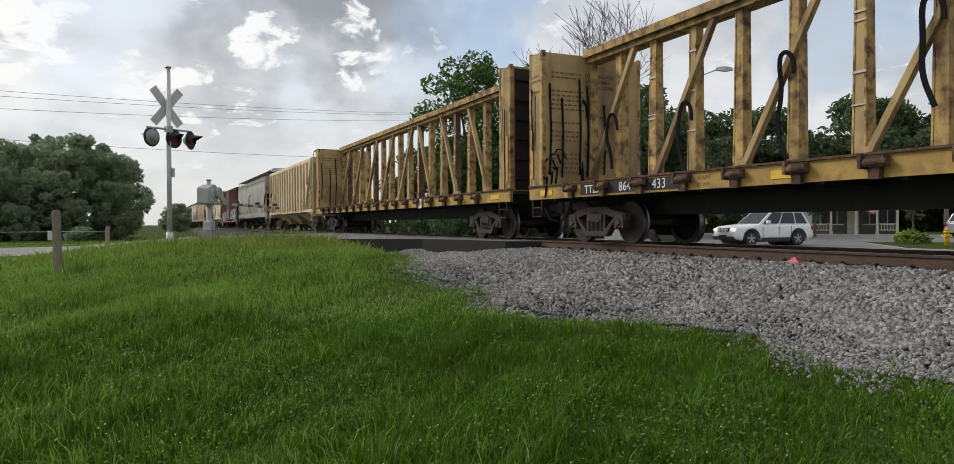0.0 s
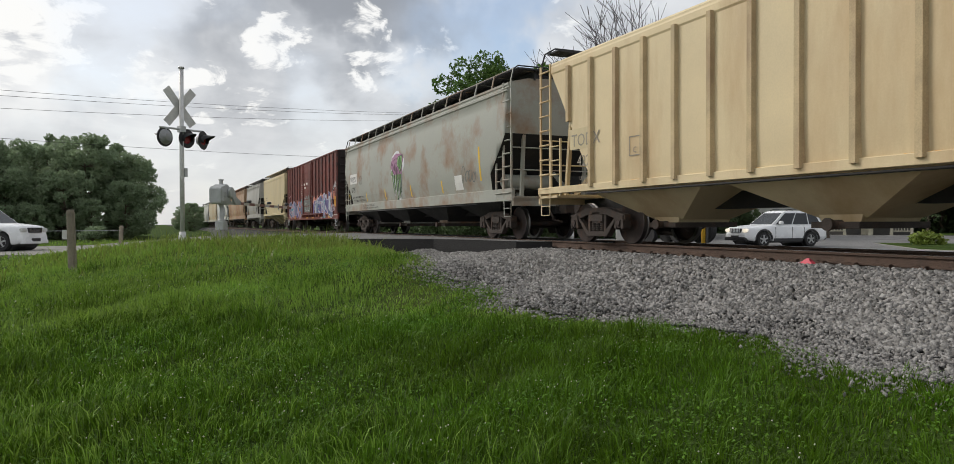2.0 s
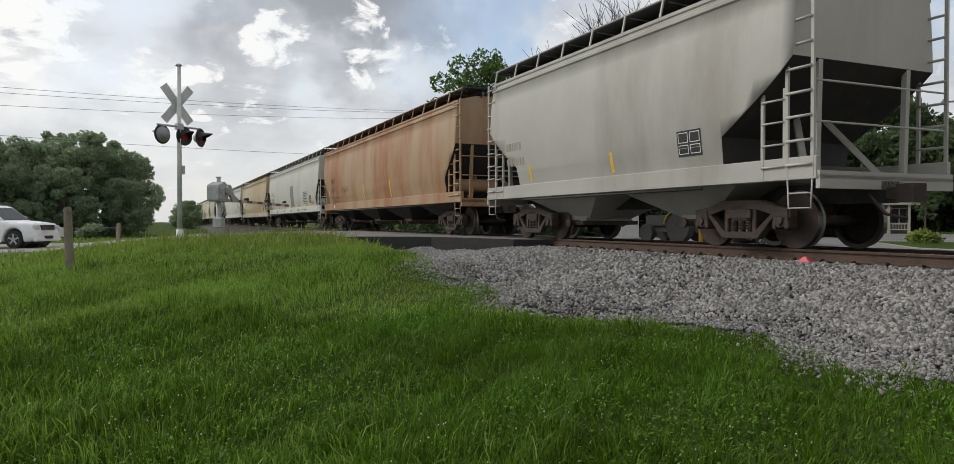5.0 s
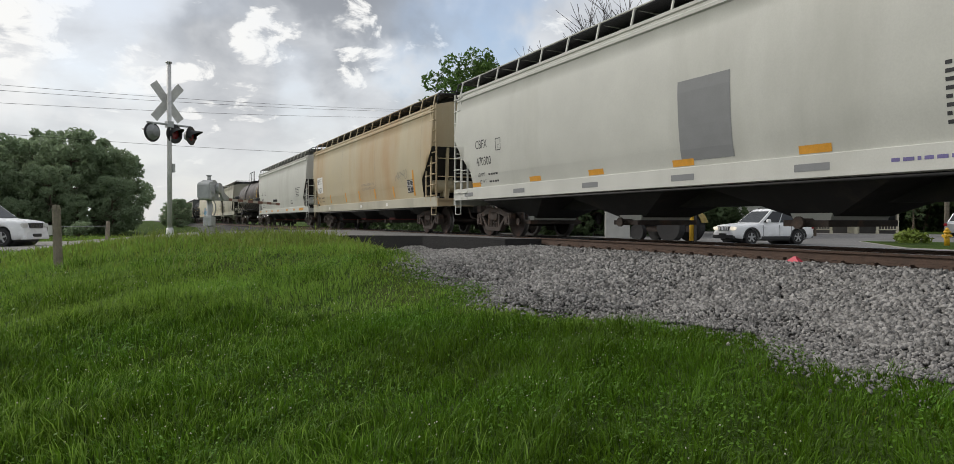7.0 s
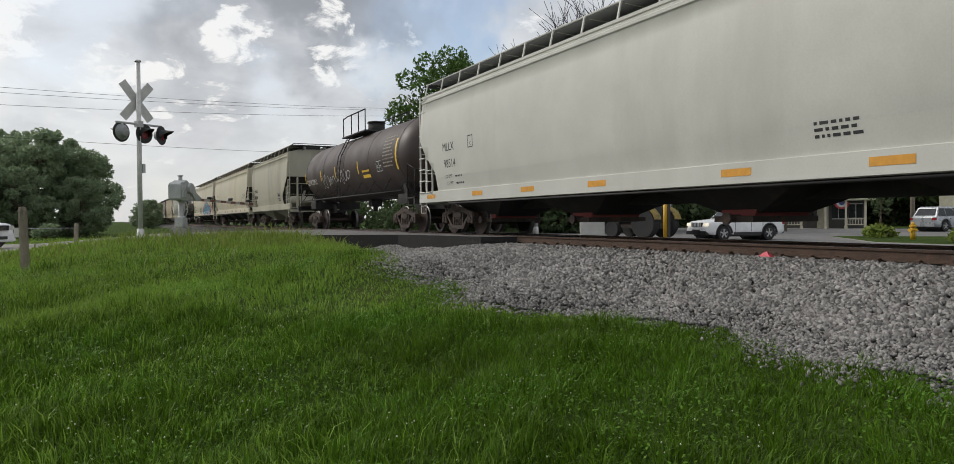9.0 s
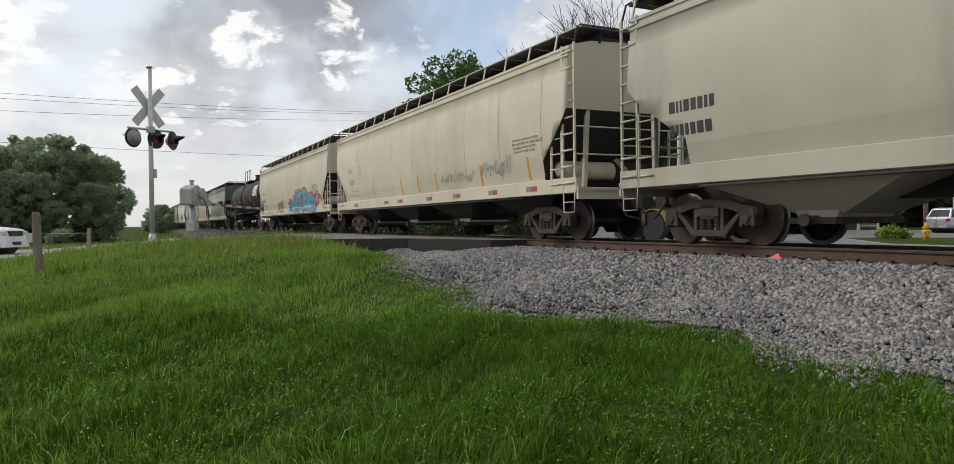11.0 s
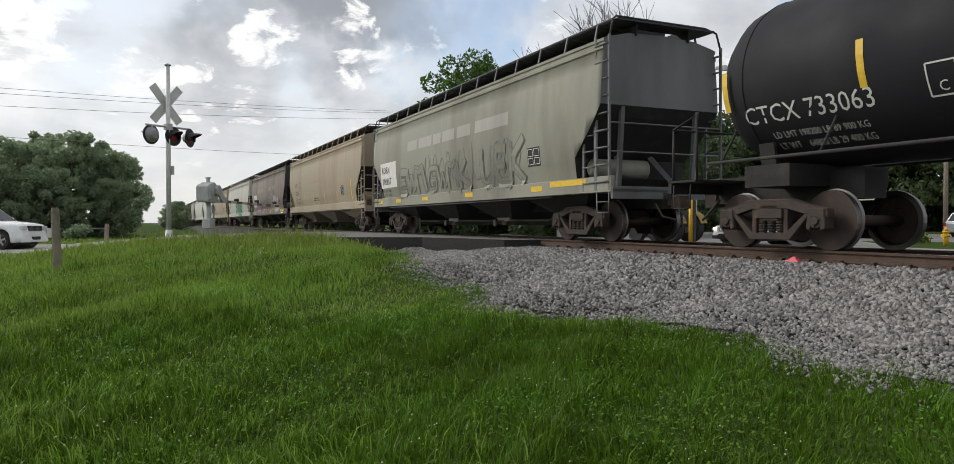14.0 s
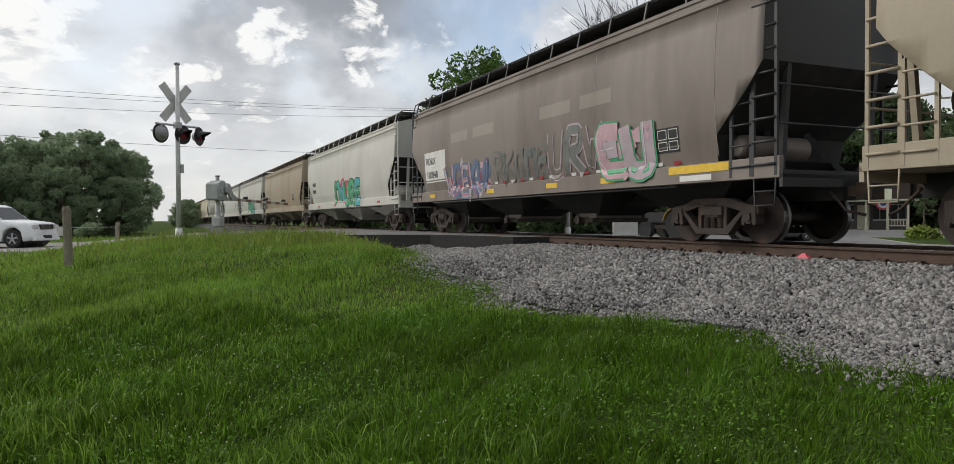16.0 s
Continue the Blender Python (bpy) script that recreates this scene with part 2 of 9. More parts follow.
def bar(bm, a, b, w, h=None, mi=0, up=(0, 0, 1)):
    """A square bar from a to b."""
    a, b = Vector(a), Vector(b)
    h = w if h is None else h
    d = (b - a).normalized()
    s = d.cross(Vector(up))
    if s.length < 1e-4:
        s = d.cross(Vector((0, 1, 0)))
    s.normalize()
    u = s.cross(d)
    ring = [[bm.verts.new(p + s * (i * w / 2) + u * (j * h / 2)) for i, j in ((-1, -1), (1, -1), (1, 1), (-1, 1))] for p in (a, b)]
    for k in range(4):
        bm.faces.new((ring[0][k], ring[0][(k + 1) % 4], ring[1][(k + 1) % 4], ring[1][k])).material_index = mi
    bm.faces.new(ring[0][::-1]).material_index = mi
    bm.faces.new(ring[1]).material_index = mi


def tube(bm, a, b, r0, r1=None, n=10, caps=True, mi=0):
    """A round bar from a to b."""
    a, b = Vector(a), Vector(b)
    r1 = r0 if r1 is None else r1
    d = (b - a).normalized()
    s = d.orthogonal().normalized()
    u = d.cross(s)
    rings = [[bm.verts.new(p + (s * math.cos(k * math.tau / n) + u * math.sin(k * math.tau / n)) * r) for k in range(n)] for p, r in ((a, r0), (b, r1))]
    for k in range(n):
        f = bm.faces.new((rings[0][k], rings[0][(k + 1) % n], rings[1][(k + 1) % n], rings[1][k]))
        f.smooth, f.material_index = True, mi
    if caps:
        bm.faces.new(rings[0][::-1]).material_index = mi
        bm.faces.new(rings[1]).material_index = mi


def sweep(bm, pts, profile, side=None, rounded_off=True):
    """One unbroken body along pts, with a cross-section of (a, b) pairs."""
    P = [Vector(p) for p in pts]
    d = (P[1] - P[0]).normalized()
    s = Vector(side) if side else d.orthogonal()
    rings = []
    for k, p in enumerate(P):
        step = P[min(k + 1, len(P) - 1)] - P[max(k - 1, 0)]
        d = step.normalized() if step.length > 1e-5 else d
        s = s - d * s.dot(d)
        s = s.normalized() if s.length > 1e-4 else d.orthogonal().normalized()
        u = d.cross(s)
        rings.append([bm.verts.new(p + s * a + u * b) for a, b in profile])
    n = len(profile)
    for a, b in zip(rings, rings[1:]):
        for k in range(n):
            bm.faces.new((a[k], a[(k + 1) % n], b[(k + 1) % n], b[k])).smooth = rounded_off
    bm.faces.new(rings[0][::-1])
    bm.faces.new(rings[-1])


def pipe(bm, pts, r, n=6):
    sweep(bm, pts, [(r * math.cos(k * math.tau / n), r * math.sin(k * math.tau / n)) for k in range(n)])


def strap(bm, pts, w, h, side=(1, 0, 0)):
    sweep(bm, pts, [(-w / 2, -h / 2), (w / 2, -h / 2), (w / 2, h / 2), (-w / 2, h / 2)], side, False)


def spin(bm, profile, centre, n=28, mi=0, caps=True):
    """A turned body: (radius, y) pairs about an axis along y through centre."""
    c = Vector(centre)
    rings = []
    for r, y in profile:
        rings.append([bm.verts.new(c + Vector((r * math.cos(k * math.tau / n), y, r * math.sin(k * math.tau / n)))) for k in range(n)])
    for a, b in zip(rings, rings[1:]):
        for k in range(n):
            f = bm.faces.new((a[k], a[(k + 1) % n], b[(k + 1) % n], b[k]))
            f.material_index = mi
    for r in (rings[0], rings[-1]) if caps else ():
        bm.faces.new(r).material_index = mi


def plate(bm, outline, y0, y1, mi=0):
    """A plate with an outline of (x, z) pairs, from y0 to y1."""
    a = [bm.verts.new((x, y0, z)) for x, z in outline]
    b = [bm.verts.new((x, y1, z)) for x, z in outline]
    bm.faces.new(a).material_index = mi
    bm.faces.new(b[::-1]).material_index = mi
    for k in range(len(a)):
        j = (k + 1) % len(a)
        bm.faces.new((a[k], b[k], b[j], a[j])).material_index = mi


def loft(bm, sections, caps=True, mi=0):
    """Joins rings of points of equal number."""
    rings = [[bm.verts.new(p) for p in s] for s in sections]
    for a, b in zip(rings, rings[1:]):
        for k in range(len(a)):
            j = (k + 1) % len(a)
            bm.faces.new((a[k], a[j], b[j], b[k])).material_index = mi
    if caps:
        bm.faces.new(rings[0][::-1]).material_index = mi
        bm.faces.new(rings[-1]).material_index = mi


def mesh_arrays(name, verts, faces_n, mats, parent=None, smooth=False):
    """A mesh from arrays of vertices (n, 3) and of faces with equal corners (m, k)."""
    me = bpy.data.meshes.new(name)
    k = faces_n.shape[1]
    me.vertices.add(len(verts))
    me.vertices.foreach_set("co", np.ascontiguousarray(verts, np.float32).ravel())
    me.loops.add(faces_n.size)
    me.loops.foreach_set("vertex_index", np.ascontiguousarray(faces_n, np.int32).ravel())
    me.polygons.add(len(faces_n))
    me.polygons.foreach_set("loop_start", np.arange(0, faces_n.size, k, dtype=np.int32))
    me.polygons.foreach_set("loop_total", np.full(len(faces_n), k, np.int32))
    if smooth:
        me.polygons.foreach_set("use_smooth", np.ones(len(faces_n), bool))
    me.update(calc_edges=True)
    me.validate()
    for m in mats:
        me.materials.append(m)
    ob = new(name, me)
    if parent:
        ob.parent = parent
    return ob

# ---- ground, track and roads ----
def smooth(a, b, v):
    t = np.clip((v - a) / (b - a), 0, 1)
    return t * t * (3 - 2 * t)


ROAD_A, ROAD_B = np.array((-41.0, -7.5)), np.array((-25.5, 10.2))   # centre line of the crossing road
ROAD_D = (ROAD_B - ROAD_A) / np.linalg.norm(ROAD_B - ROAD_A)
ROAD_N = np.array((ROAD_D[1], -ROAD_D[0]))                          # towards the camera's side


def toe_y(x):
    """Where the ballast ends and the grass begins."""
    x = np.asarray(x, float)
    y = np.interp(x, [-60, -26, -22.5, -17, -13, -11.4, -10.3, -9.7, -8.6, -8.1, -7.6, -6.4, -5.75, -5.0, -4.2, -3.5, 0, 20], [7.4, 7.4, 7.1, 5.8, 4.8, 4.4, 4.5, 4.75, 4.55, 4.85, 5.6, 5.9, 6.12, 5.98, 5.6, 5.5, 5.7, 6.0])
    return y + 0.07 * np.sin(x * 3.1 + 0.6) + 0.05 * np.sin(x * 7.3)


def edge_y(x):
    """The edge of the stone bed, without the small bays of grass."""
    return sum(toe_y(x + k) for k in (-0.6, -0.3, 0.0, 0.3, 0.6)) / 5 - 0.12


def height(x, y):
    """The lie of the land, without ballast and roads."""
    x, y = np.asarray(x, float), np.asarray(y, float)
    z = -0.95 + 0.0 * x
    # the bank that carries the crossing road
    fade = 1 - smooth(4.3, 6.4, y) * smooth(-23.5, -20, x)
    z = z + 0.68 * smooth(-5.5, -14, x) * smooth(-6, 0.5, y) * (1 - smooth(-30, -60, x)) * (0.25 + 0.75 * fade)
    z = z + 0.22 * np.exp(-((x + 19) / 5.5) ** 2 - ((y - 3.0) / 4.5) ** 2) * fade
    z = z + 0.16 * smooth(-8, -30, x) * (1 - smooth(-6, 2, y))
    # low swell of the verge
    z = z + 0.12 * smooth(2.5, 6.0, y) * (1 - smooth(6, 9, y)) * (1 - smooth(-8, -14, x))
    z = z + 0.05 * np.sin(x * 0.7 + 1.0) * np.cos(y * 0.8) + 0.03 * np.sin(x * 1.9 + y * 1.3)
    # under the track and the yard beyond it
    track = smooth(6.2, 8.4, y) * (1 - smooth(60, 90, y))
    z = z * (1 - track) + track * (-0.62 - 0.25 * smooth(13, 24, y) + 0.2 * smooth(40, 60, y))
    # never above the road
    edge = np.interp(y, [-60, -12, -4, 2, 6.8, 9.25], [-22, -34.5, -29.5, -25.5, -22.7, -17.0])
    back = np.interp(y, [-60, -10.5, -3.5, 2, 6.8, 9.25], [-36, -45.5, -41.5, -38.5, -36.5, -34.8])
    bed = np.interp(y, [-60, -12, -4, 2, 6.8, 9.3], [-0.82, -0.76, -0.62, -0.16, -0.05, -0.02]) - 0.07
    w = smooth(edge + 2.2, edge + 0.3, x) * smooth(back - 2.5, back - 0.3, x) * (y < 9.5)
    return z * (1 - w) + np.minimum(z, bed) * w


def make_ground():
    def axis(lo, hi, fine_lo, fine_hi, step):
        v = list(np.arange(fine_lo, fine_hi + 1e-6, step))
        s, p = step, fine_hi
        while p < hi:
            s *= 1.18
            p += s
            v.append(min(p, hi))
        s, p = step, fine_lo
        while p > lo:
            s *= 1.18
            p -= s
            v.insert(0, max(p, lo))
        return np.array(v)
    xs, ys = axis(-2500, 2500, -32, 4, 0.3), axis(-2500, 2500, -10, 9, 0.25)
    X, Y = np.meshgrid(xs, ys, indexing="ij")
    V = np.stack([X, Y, height(X, Y)], -1).reshape(-1, 3)
    i, j = np.meshgrid(np.arange(len(xs) - 1), np.arange(len(ys) - 1), indexing="ij")
    a = (i * len(ys) + j).ravel()
    F = np.stack([a, a + len(ys), a + len(ys) + 1, a + 1], 1)
    tagged(mesh_arrays("ground", V, F, [M_SOIL], smooth=True), "uneven grassy ground sloping to the railway", "ground", kind="structure")


def ballast_z(x, y):
    """The surface of the ballast bed."""
    x, y = np.asarray(x, float), np.asarray(y, float)
    d = np.abs(y - TRACK_Y)
    t = edge_y(x)
    foot = height(x, t) + 0.02
    near = np.where(y < 8.55, foot + (-0.21 - foot) * smooth(0, 1, np.clip((y - t) / (8.55 - t), 0, 1)) ** 0.9, -0.20)
    far = -0.2 - 0.5 * smooth(1.6, 4.2, d)
    z = np.where(y < TRACK_Y, near, far)
    # dug out along the edge of the crossing
    z = z - 0.16 * smooth(-15.6, -17.0, x) * (1 - smooth(-19.8, -21.6, x)) * smooth(6.0, 7.2, y) * (y < TRACK_Y)
    return z + 0.025 * np.sin(x * 2.3 + y * 1.7) * (d > 1.5)


def make_ballast():
    xs = np.concatenate([np.linspace(-900, -45, 60)[:-1], np.arange(-45, 8, 0.3), np.linspace(8, 700, 30)])
    u = np.linspace(0, 1, 26)
    X = np.repeat(xs[:, None], len(u), 1)
    t = edge_y(xs)
    Y = t[:, None] - 0.25 + (13.6 - t[:, None] + 0.25) * u[None]
    Z = ballast_z(X, Y) - 0.025
    Z = np.where(Y < toe_y(X) + 0.08, np.minimum(Z, height(X, Y) - 0.03), Z)
    Z[:, 0] -= 0.25
    Z[:, -1] -= 0.3
    V = np.stack([X, Y, Z], -1).reshape(-1, 3)
    i, j = np.meshgrid(np.arange(len(xs) - 1), np.arange(len(u) - 1), indexing="ij")
    a = (i * len(u) + j).ravel()
    F = np.stack([a, a + len(u), a + len(u) + 1, a + 1], 1)
    tagged(mesh_arrays("track_bed", V, F, [M_GRAVEL], smooth=True), "crushed stone bed under the track, darkened for stone gaps", "track bed", kind="structure")


RAIL_PROFILE = [(-0.07, -0.172), (0.07, -0.172), (0.07, -0.160), (0.018, -0.138), (0.010, -0.06), (0.012, -0.045), (0.036, -0.036), (0.037, -0.008), (0.030, 0.0),
                (-0.030, 0.0), (-0.037, -0.008), (-0.036, -0.036), (-0.012, -0.045), (-0.010, -0.06), (-0.018, -0.138), (-0.07, -0.160)]


def make_rails():
    for y in (TRACK_Y - 0.755, TRACK_Y + 0.755):
        bm = bmesh.new()
        xs = (-900, -60, -30, -15, -5, 5, 700)
        rings = [[bm.verts.new((x, y + a, b)) for a, b in RAIL_PROFILE] for x in xs]
        n = len(RAIL_PROFILE)
        for p, q in zip(rings, rings[1:]):
            for k in range(n):
                f = bm.faces.new((p[k], p[(k + 1) % n], q[(k + 1) % n], q[k]))
                f.material_index = 1 if RAIL_PROFILE[k][1] > -0.005 and RAIL_PROFILE[(k + 1) % n][1] > -0.005 else 0
        tagged(finish("rail", bm, [M_RAIL, M_RAILTOP]), "rust-brown steel rail with a polished running top", "rail", "track rails", "structure")


def strip(name, pts_a, pts_b, mat, label, category, thick=0.3):
    """A paved slab between two edge lines of (x, y, z) points."""
    bm = bmesh.new()
    A, B = [bm.verts.new(p) for p in pts_a], [bm.verts.new(p) for p in pts_b]
    A2, B2 = [bm.verts.new((p[0], p[1], p[2] - thick)) for p in pts_a], [bm.verts.new((p[0], p[1], p[2] - thick)) for p in pts_b]
    for k in range(len(A) - 1):
        bm.faces.new((A[k], B[k], B[k + 1], A[k + 1]))
        bm.faces.new((A[k], A[k + 1], A2[k + 1], A2[k])).material_index = 1
        bm.faces.new((B[k], B2[k], B2[k + 1], B[k + 1])).material_index = 1
    bm.faces.new((A[0], A2[0], B2[0], B[0])).material_index = 1
    bm.faces.new((A[-1], B[-1], B2[-1], A2[-1])).material_index = 1
    return tagged(finish(name, bm, [mat, mat if mat is M_LANE else M_ASPHALT_EDGE]), label, category, kind="structure")


def make_roads():
    # crossing: ramp up from the lane, over the rails and down to the yard
    near_edge = [(-34.5, -12.0, -0.76), (-29.5, -4.0, -0.62), (-25.5, 2.0, -0.16), (-23.2, 6.2, -0.05), (-21.0, 7.9, -0.03), (-18.6, 8.25, -0.02), (-16.5, 8.5, -0.02), (-15.9, 9.25, -0.02)]
    far_edge = [(-45.5, -10.5, -0.76), (-41.5, -3.5, -0.62), (-38.5, 2.0, -0.16), (-36.8, 6.2, -0.05), (-35.9, 7.9, -0.03), (-35.6, 8.25, -0.02), (-35.3, 8.45, -0.02), (-34.8, 9.25, -0.02)]
    strip("lane", near_edge[:3], far_edge[:3], M_LANE, "pale gravel lane rising towards the crossing", "road", 0.45)
    strip("road", near_edge[2:], far_edge[2:], M_ASPHALT, "worn grey asphalt road ramping up to the crossing", "road", 0.45)
    mid_a = [(-15.8, 9.47, -0.02), (-15.4, 10.84, -0.02)]
    mid_b = [(-34.6, 9.47, -0.02), (-33.8, 10.84, -0.02)]
    strip("crossing_panel", mid_a, mid_b, M_ASPHALT_EDGE, "dark asphalt panel between the rails", "crossing", 0.2)
    fa = [(-15.6, 10.97, -0.02), (-9.0, 14.5, -0.25), (22.0, 20.0, -0.60), (60.0, 24.0, -0.66)]
    fb = [(-33.6, 10.97, -0.02), (-34.0, 14.5, -0.25), (-42.0, 22.0, -0.60), (-60, 30, -0.66)]
    strip("pavement", fa, fb, M_ASPHALT, "grey asphalt apron beyond the track", "pavement", 0.6)
    ya = [(60.0, 24.0, -0.66), (60.0, 56.0, -0.60)]
    yb = [(-60.0, 30.0, -0.66), (-75.0, 56.0, -0.60)]
    strip("yard", ya, yb, M_ASPHALT, "wide worn asphalt yard beside the crossing", "pavement", 0.5)
    la = [(-34.5, -12.0, -0.76), (-22.0, -60.0, -0.82)]
    lb = [(-45.5, -10.5, -0.76), (-36.0, -60.0, -0.82)]
    strip("lane", la, lb, M_LANE, "pale gravel lane leading to the crossing", "road", 0.3)


make_ground()
make_ballast()
make_rails()
make_roads()

# ---- the train ----
M_IRON = material("dirty_truck_iron", (0.060, 0.047, 0.040), 0.8, 0.2, vary=0.3, scale=4, grain=60, grime=(0.16, 0.085, 0.05), grime_amt=0.3, grime_scale=3, bump=0.2)
M_WHEEL = material("wheel_steel", (0.060, 0.045, 0.040), 0.7, 0.4, vary=0.25, scale=5, grain=50, grime=(0.12, 0.06, 0.04), grime_amt=0.3, grime_scale=4, bump=0.1)
M_TREAD = material("polished_wheel_rim", (0.20, 0.19, 0.185), 0.45, 1.0, vary=0.1)
M_BLACK = material("soot_and_shade_black", (0.022, 0.021, 0.021), 0.8, 0.0, vary=0.3, scale=3, grain=40, grime=(0.05, 0.04, 0.033), grime_amt=0.3, grime_scale=2, bump=0.1)
M_GRATE = material("walkway_grating", (0.055, 0.055, 0.060), 0.6, 0.5, vary=0.2, scale=6, grain=60, bump=0.4)
M_GALV = material("galvanised_steel", (0.40, 0.41, 0.42), 0.45, 0.6, vary=0.15, scale=8, grain=60)
M_INK = material("stencil_black", (0.025, 0.025, 0.028), 0.7, vary=0.1)
M_WHITE = material("stencil_white", (0.68, 0.67, 0.64), 0.7, vary=0.08)
M_FADED = material("faded_stencil", (0.30, 0.27, 0.22), 0.8, vary=0.2)
M_AMBER = material("amber_reflector", (0.62, 0.29, 0.03), 0.5, vary=0.12, scale=8)
M_YELLOW = material("yellow_reflector", (0.72, 0.47, 0.04), 0.5, vary=0.12, scale=8)
M_REDREF = material("red_reflector", (0.38, 0.05, 0.05), 0.5, vary=0.12, scale=8)
M_GREYPATCH = material("grey_patch", (0.20, 0.205, 0.21), 0.7, vary=0.08)

TRUCK = {}


def truck_meshes():
    """The meshes that all trucks share."""
    bm = bmesh.new()
    box(bm, -0.17, 0.17, -1.1, 1.1, 0.46, 0.70)
    box(bm, -0.3, 0.3, -0.35, 0.35, 0.66, 0.80)
    for s in (-1, 1):
        box(bm, s * 0.42 - 0.05, s * 0.42 + 0.05, -0.75, 0.75, 0.30, 0.42)
    TRUCK["truck"] = finish("truck", bm, M_IRON)
    bm = bmesh.new()
    y0, y1 = -0.08, 0.08
    plate(bm, [(-1.08, 0.50), (-1.08, 0.64), (-0.72, 0.70), (-0.42, 0.80), (0.42, 0.80), (0.72, 0.70), (1.08, 0.64), (1.08, 0.50), (0.70, 0.56), (0.36, 0.66), (-0.36, 0.66), (-0.70, 0.56)], y0, y1)
    plate(bm, [(-0.80, 0.58), (-0.40, 0.15), (0.40, 0.15), (0.80, 0.58), (0.70, 0.58), (0.33, 0.25), (-0.33, 0.25), (-0.70, 0.58)], y0, y1)
    for s in (-1, 1):
        plate(bm, [(s * 0.36, 0.2), (s * 0.27, 0.2), (s * 0.27, 0.7), (s * 0.36, 0.7)], y0 * 0.8, y1 * 0.8)
        plate(bm, [(s * 0.72, 0.34), (s * 0.76, 0.64), (s * 1.04, 0.64), (s * 1.06, 0.34), (s * 0.98, 0.30), (s * 0.97, 0.46), (s * 0.81, 0.46), (s * 0.80, 0.30)], y0 * 1.3, y1 * 1.3)
    bmesh.ops.bevel(bm, geom=bm.edges[:], offset=0.012, segments=1, affect="EDGES")
    TRUCK["side_frame"] = finish("side_frame", bm, M_IRON)
    bm = bmesh.new()
    for x in (-0.17, 0.0, 0.17):
        for k in range(6):
            z = 0.25 + 0.042 * k
            tube(bm, (x, 0, z), (x, 0, z + 0.026), 0.074, 0.074, 9)
            tube(bm, (x, 0, z + 0.026), (x, 0, z + 0.042), 0.055, 0.055, 7, False)
    box(bm, -0.27, 0.27, -0.1, 0.1, 0.50, 0.64)
    TRUCK["spring_nest"] = finish("spring_nest", bm, M_IRON)
    bm = bmesh.new()
    tube(bm, (0, -1.0, 0), (0, 1.0, 0), 0.085, 0.085, 12)
    for s in (-1, 1):
        spin(bm, [(0.19, s * 0.80), (0.20, s * 0.78), (0.37, s * 0.765), (0.40, s * 0.795), (0.452, s * 0.795)], (0, 0, 0), 32)
        spin(bm, [(0.452, s * 0.796), (0.457, s * 0.79), (0.459, s * 0.70), (0.485, s * 0.68), (0.48, s * 0.66), (0.40, s * 0.66)], (0, 0, 0), 32, 1, False)
        tube(bm, (0, s * 0.96, 0), (0, s * 1.12, 0), 0.125, 0.115, 14)
        tube(bm, (0, s * 1.12, 0), (0, s * 1.15, 0), 0.07, 0.06, 10)
        for k in range(3):
            a = k * math.tau / 3
            tube(bm, (0.08 * math.cos(a), s * 1.12, 0.08 * math.sin(a)), (0.08 * math.cos(a), s * 1.14, 0.08 * math.sin(a)), 0.018, 0.018, 6)
    TRUCK["wheelset"] = finish("wheelset", bm, [M_WHEEL, M_TREAD])
    for ob in TRUCK.values():
        scene.collection.objects.unlink(ob)


truck_meshes()


def add_truck(car, x):
    t = new("truck", TRUCK["truck"].data)
    t.parent, t.location = car, (x, 0, 0)
    for s in (-1, 1):
        f = new("side_frame", TRUCK["side_frame"].data)
        f.parent, f.location = t, (0, s * 1.02, 0)
        n = new("spring_nest", TRUCK["spring_nest"].data)
        n.parent, n.location = t, (0, s * 1.02, 0)
        w = new("wheelset", TRUCK["wheelset"].data)
        w.parent, w.location = t, (s * 0.889, 0, 0.457)
    t["label"] = "rust-brown cast truck with two wheelsets"


def add_couplers(car, L):
    for s in (-1, 1):
        bm = bmesh.new()
        box(bm, *sorted((s * (L / 2 - 0.5), s * (L / 2 + 0.33))), -0.09, 0.09, 0.78, 0.95)
        box(bm, *sorted((s * (L / 2 + 0.20), s * (L / 2 + 0.48))), -0.16, 0.12, 0.72, 1.0)
        pipe(bm, [(s * (L / 2 - 0.1), -0.35, 0.85), (s * (L / 2 + 0.2), -0.38, 0.55), (s * (L / 2 + 0.45), -0.25, 0.48)], 0.025)
        part("coupler", bm, M_IRON, car)


def ladder(car, x0, x1, y, z0, z1, n, mat, name="ladder", r=0.022):
    bm = bmesh.new()
    for x in (x0, x1):
        bar(bm, (x, y, z0), (x, y, z1), 0.055, 0.04)
    for k in range(n):
        z = z0 + (z1 - z0) * (k + 0.5) / n
        tube(bm, (x0, y - 0.03, z), (x1, y - 0.03, z), r, r, 6)
    return part(name, bm, mat, car)


def stirrup(car, x, y, z, mat):
    bm = bmesh.new()
    pipe(bm, [(x - 0.22, y, z), (x - 0.2, y, z - 0.42), (x + 0.2, y, z - 0.42), (x + 0.22, y, z)], 0.014)
    pipe(bm, [(x - 0.21, y, z - 0.2), (x + 0.21, y, z - 0.2)], 0.012)
    part("stirrup_step", bm, mat, car)


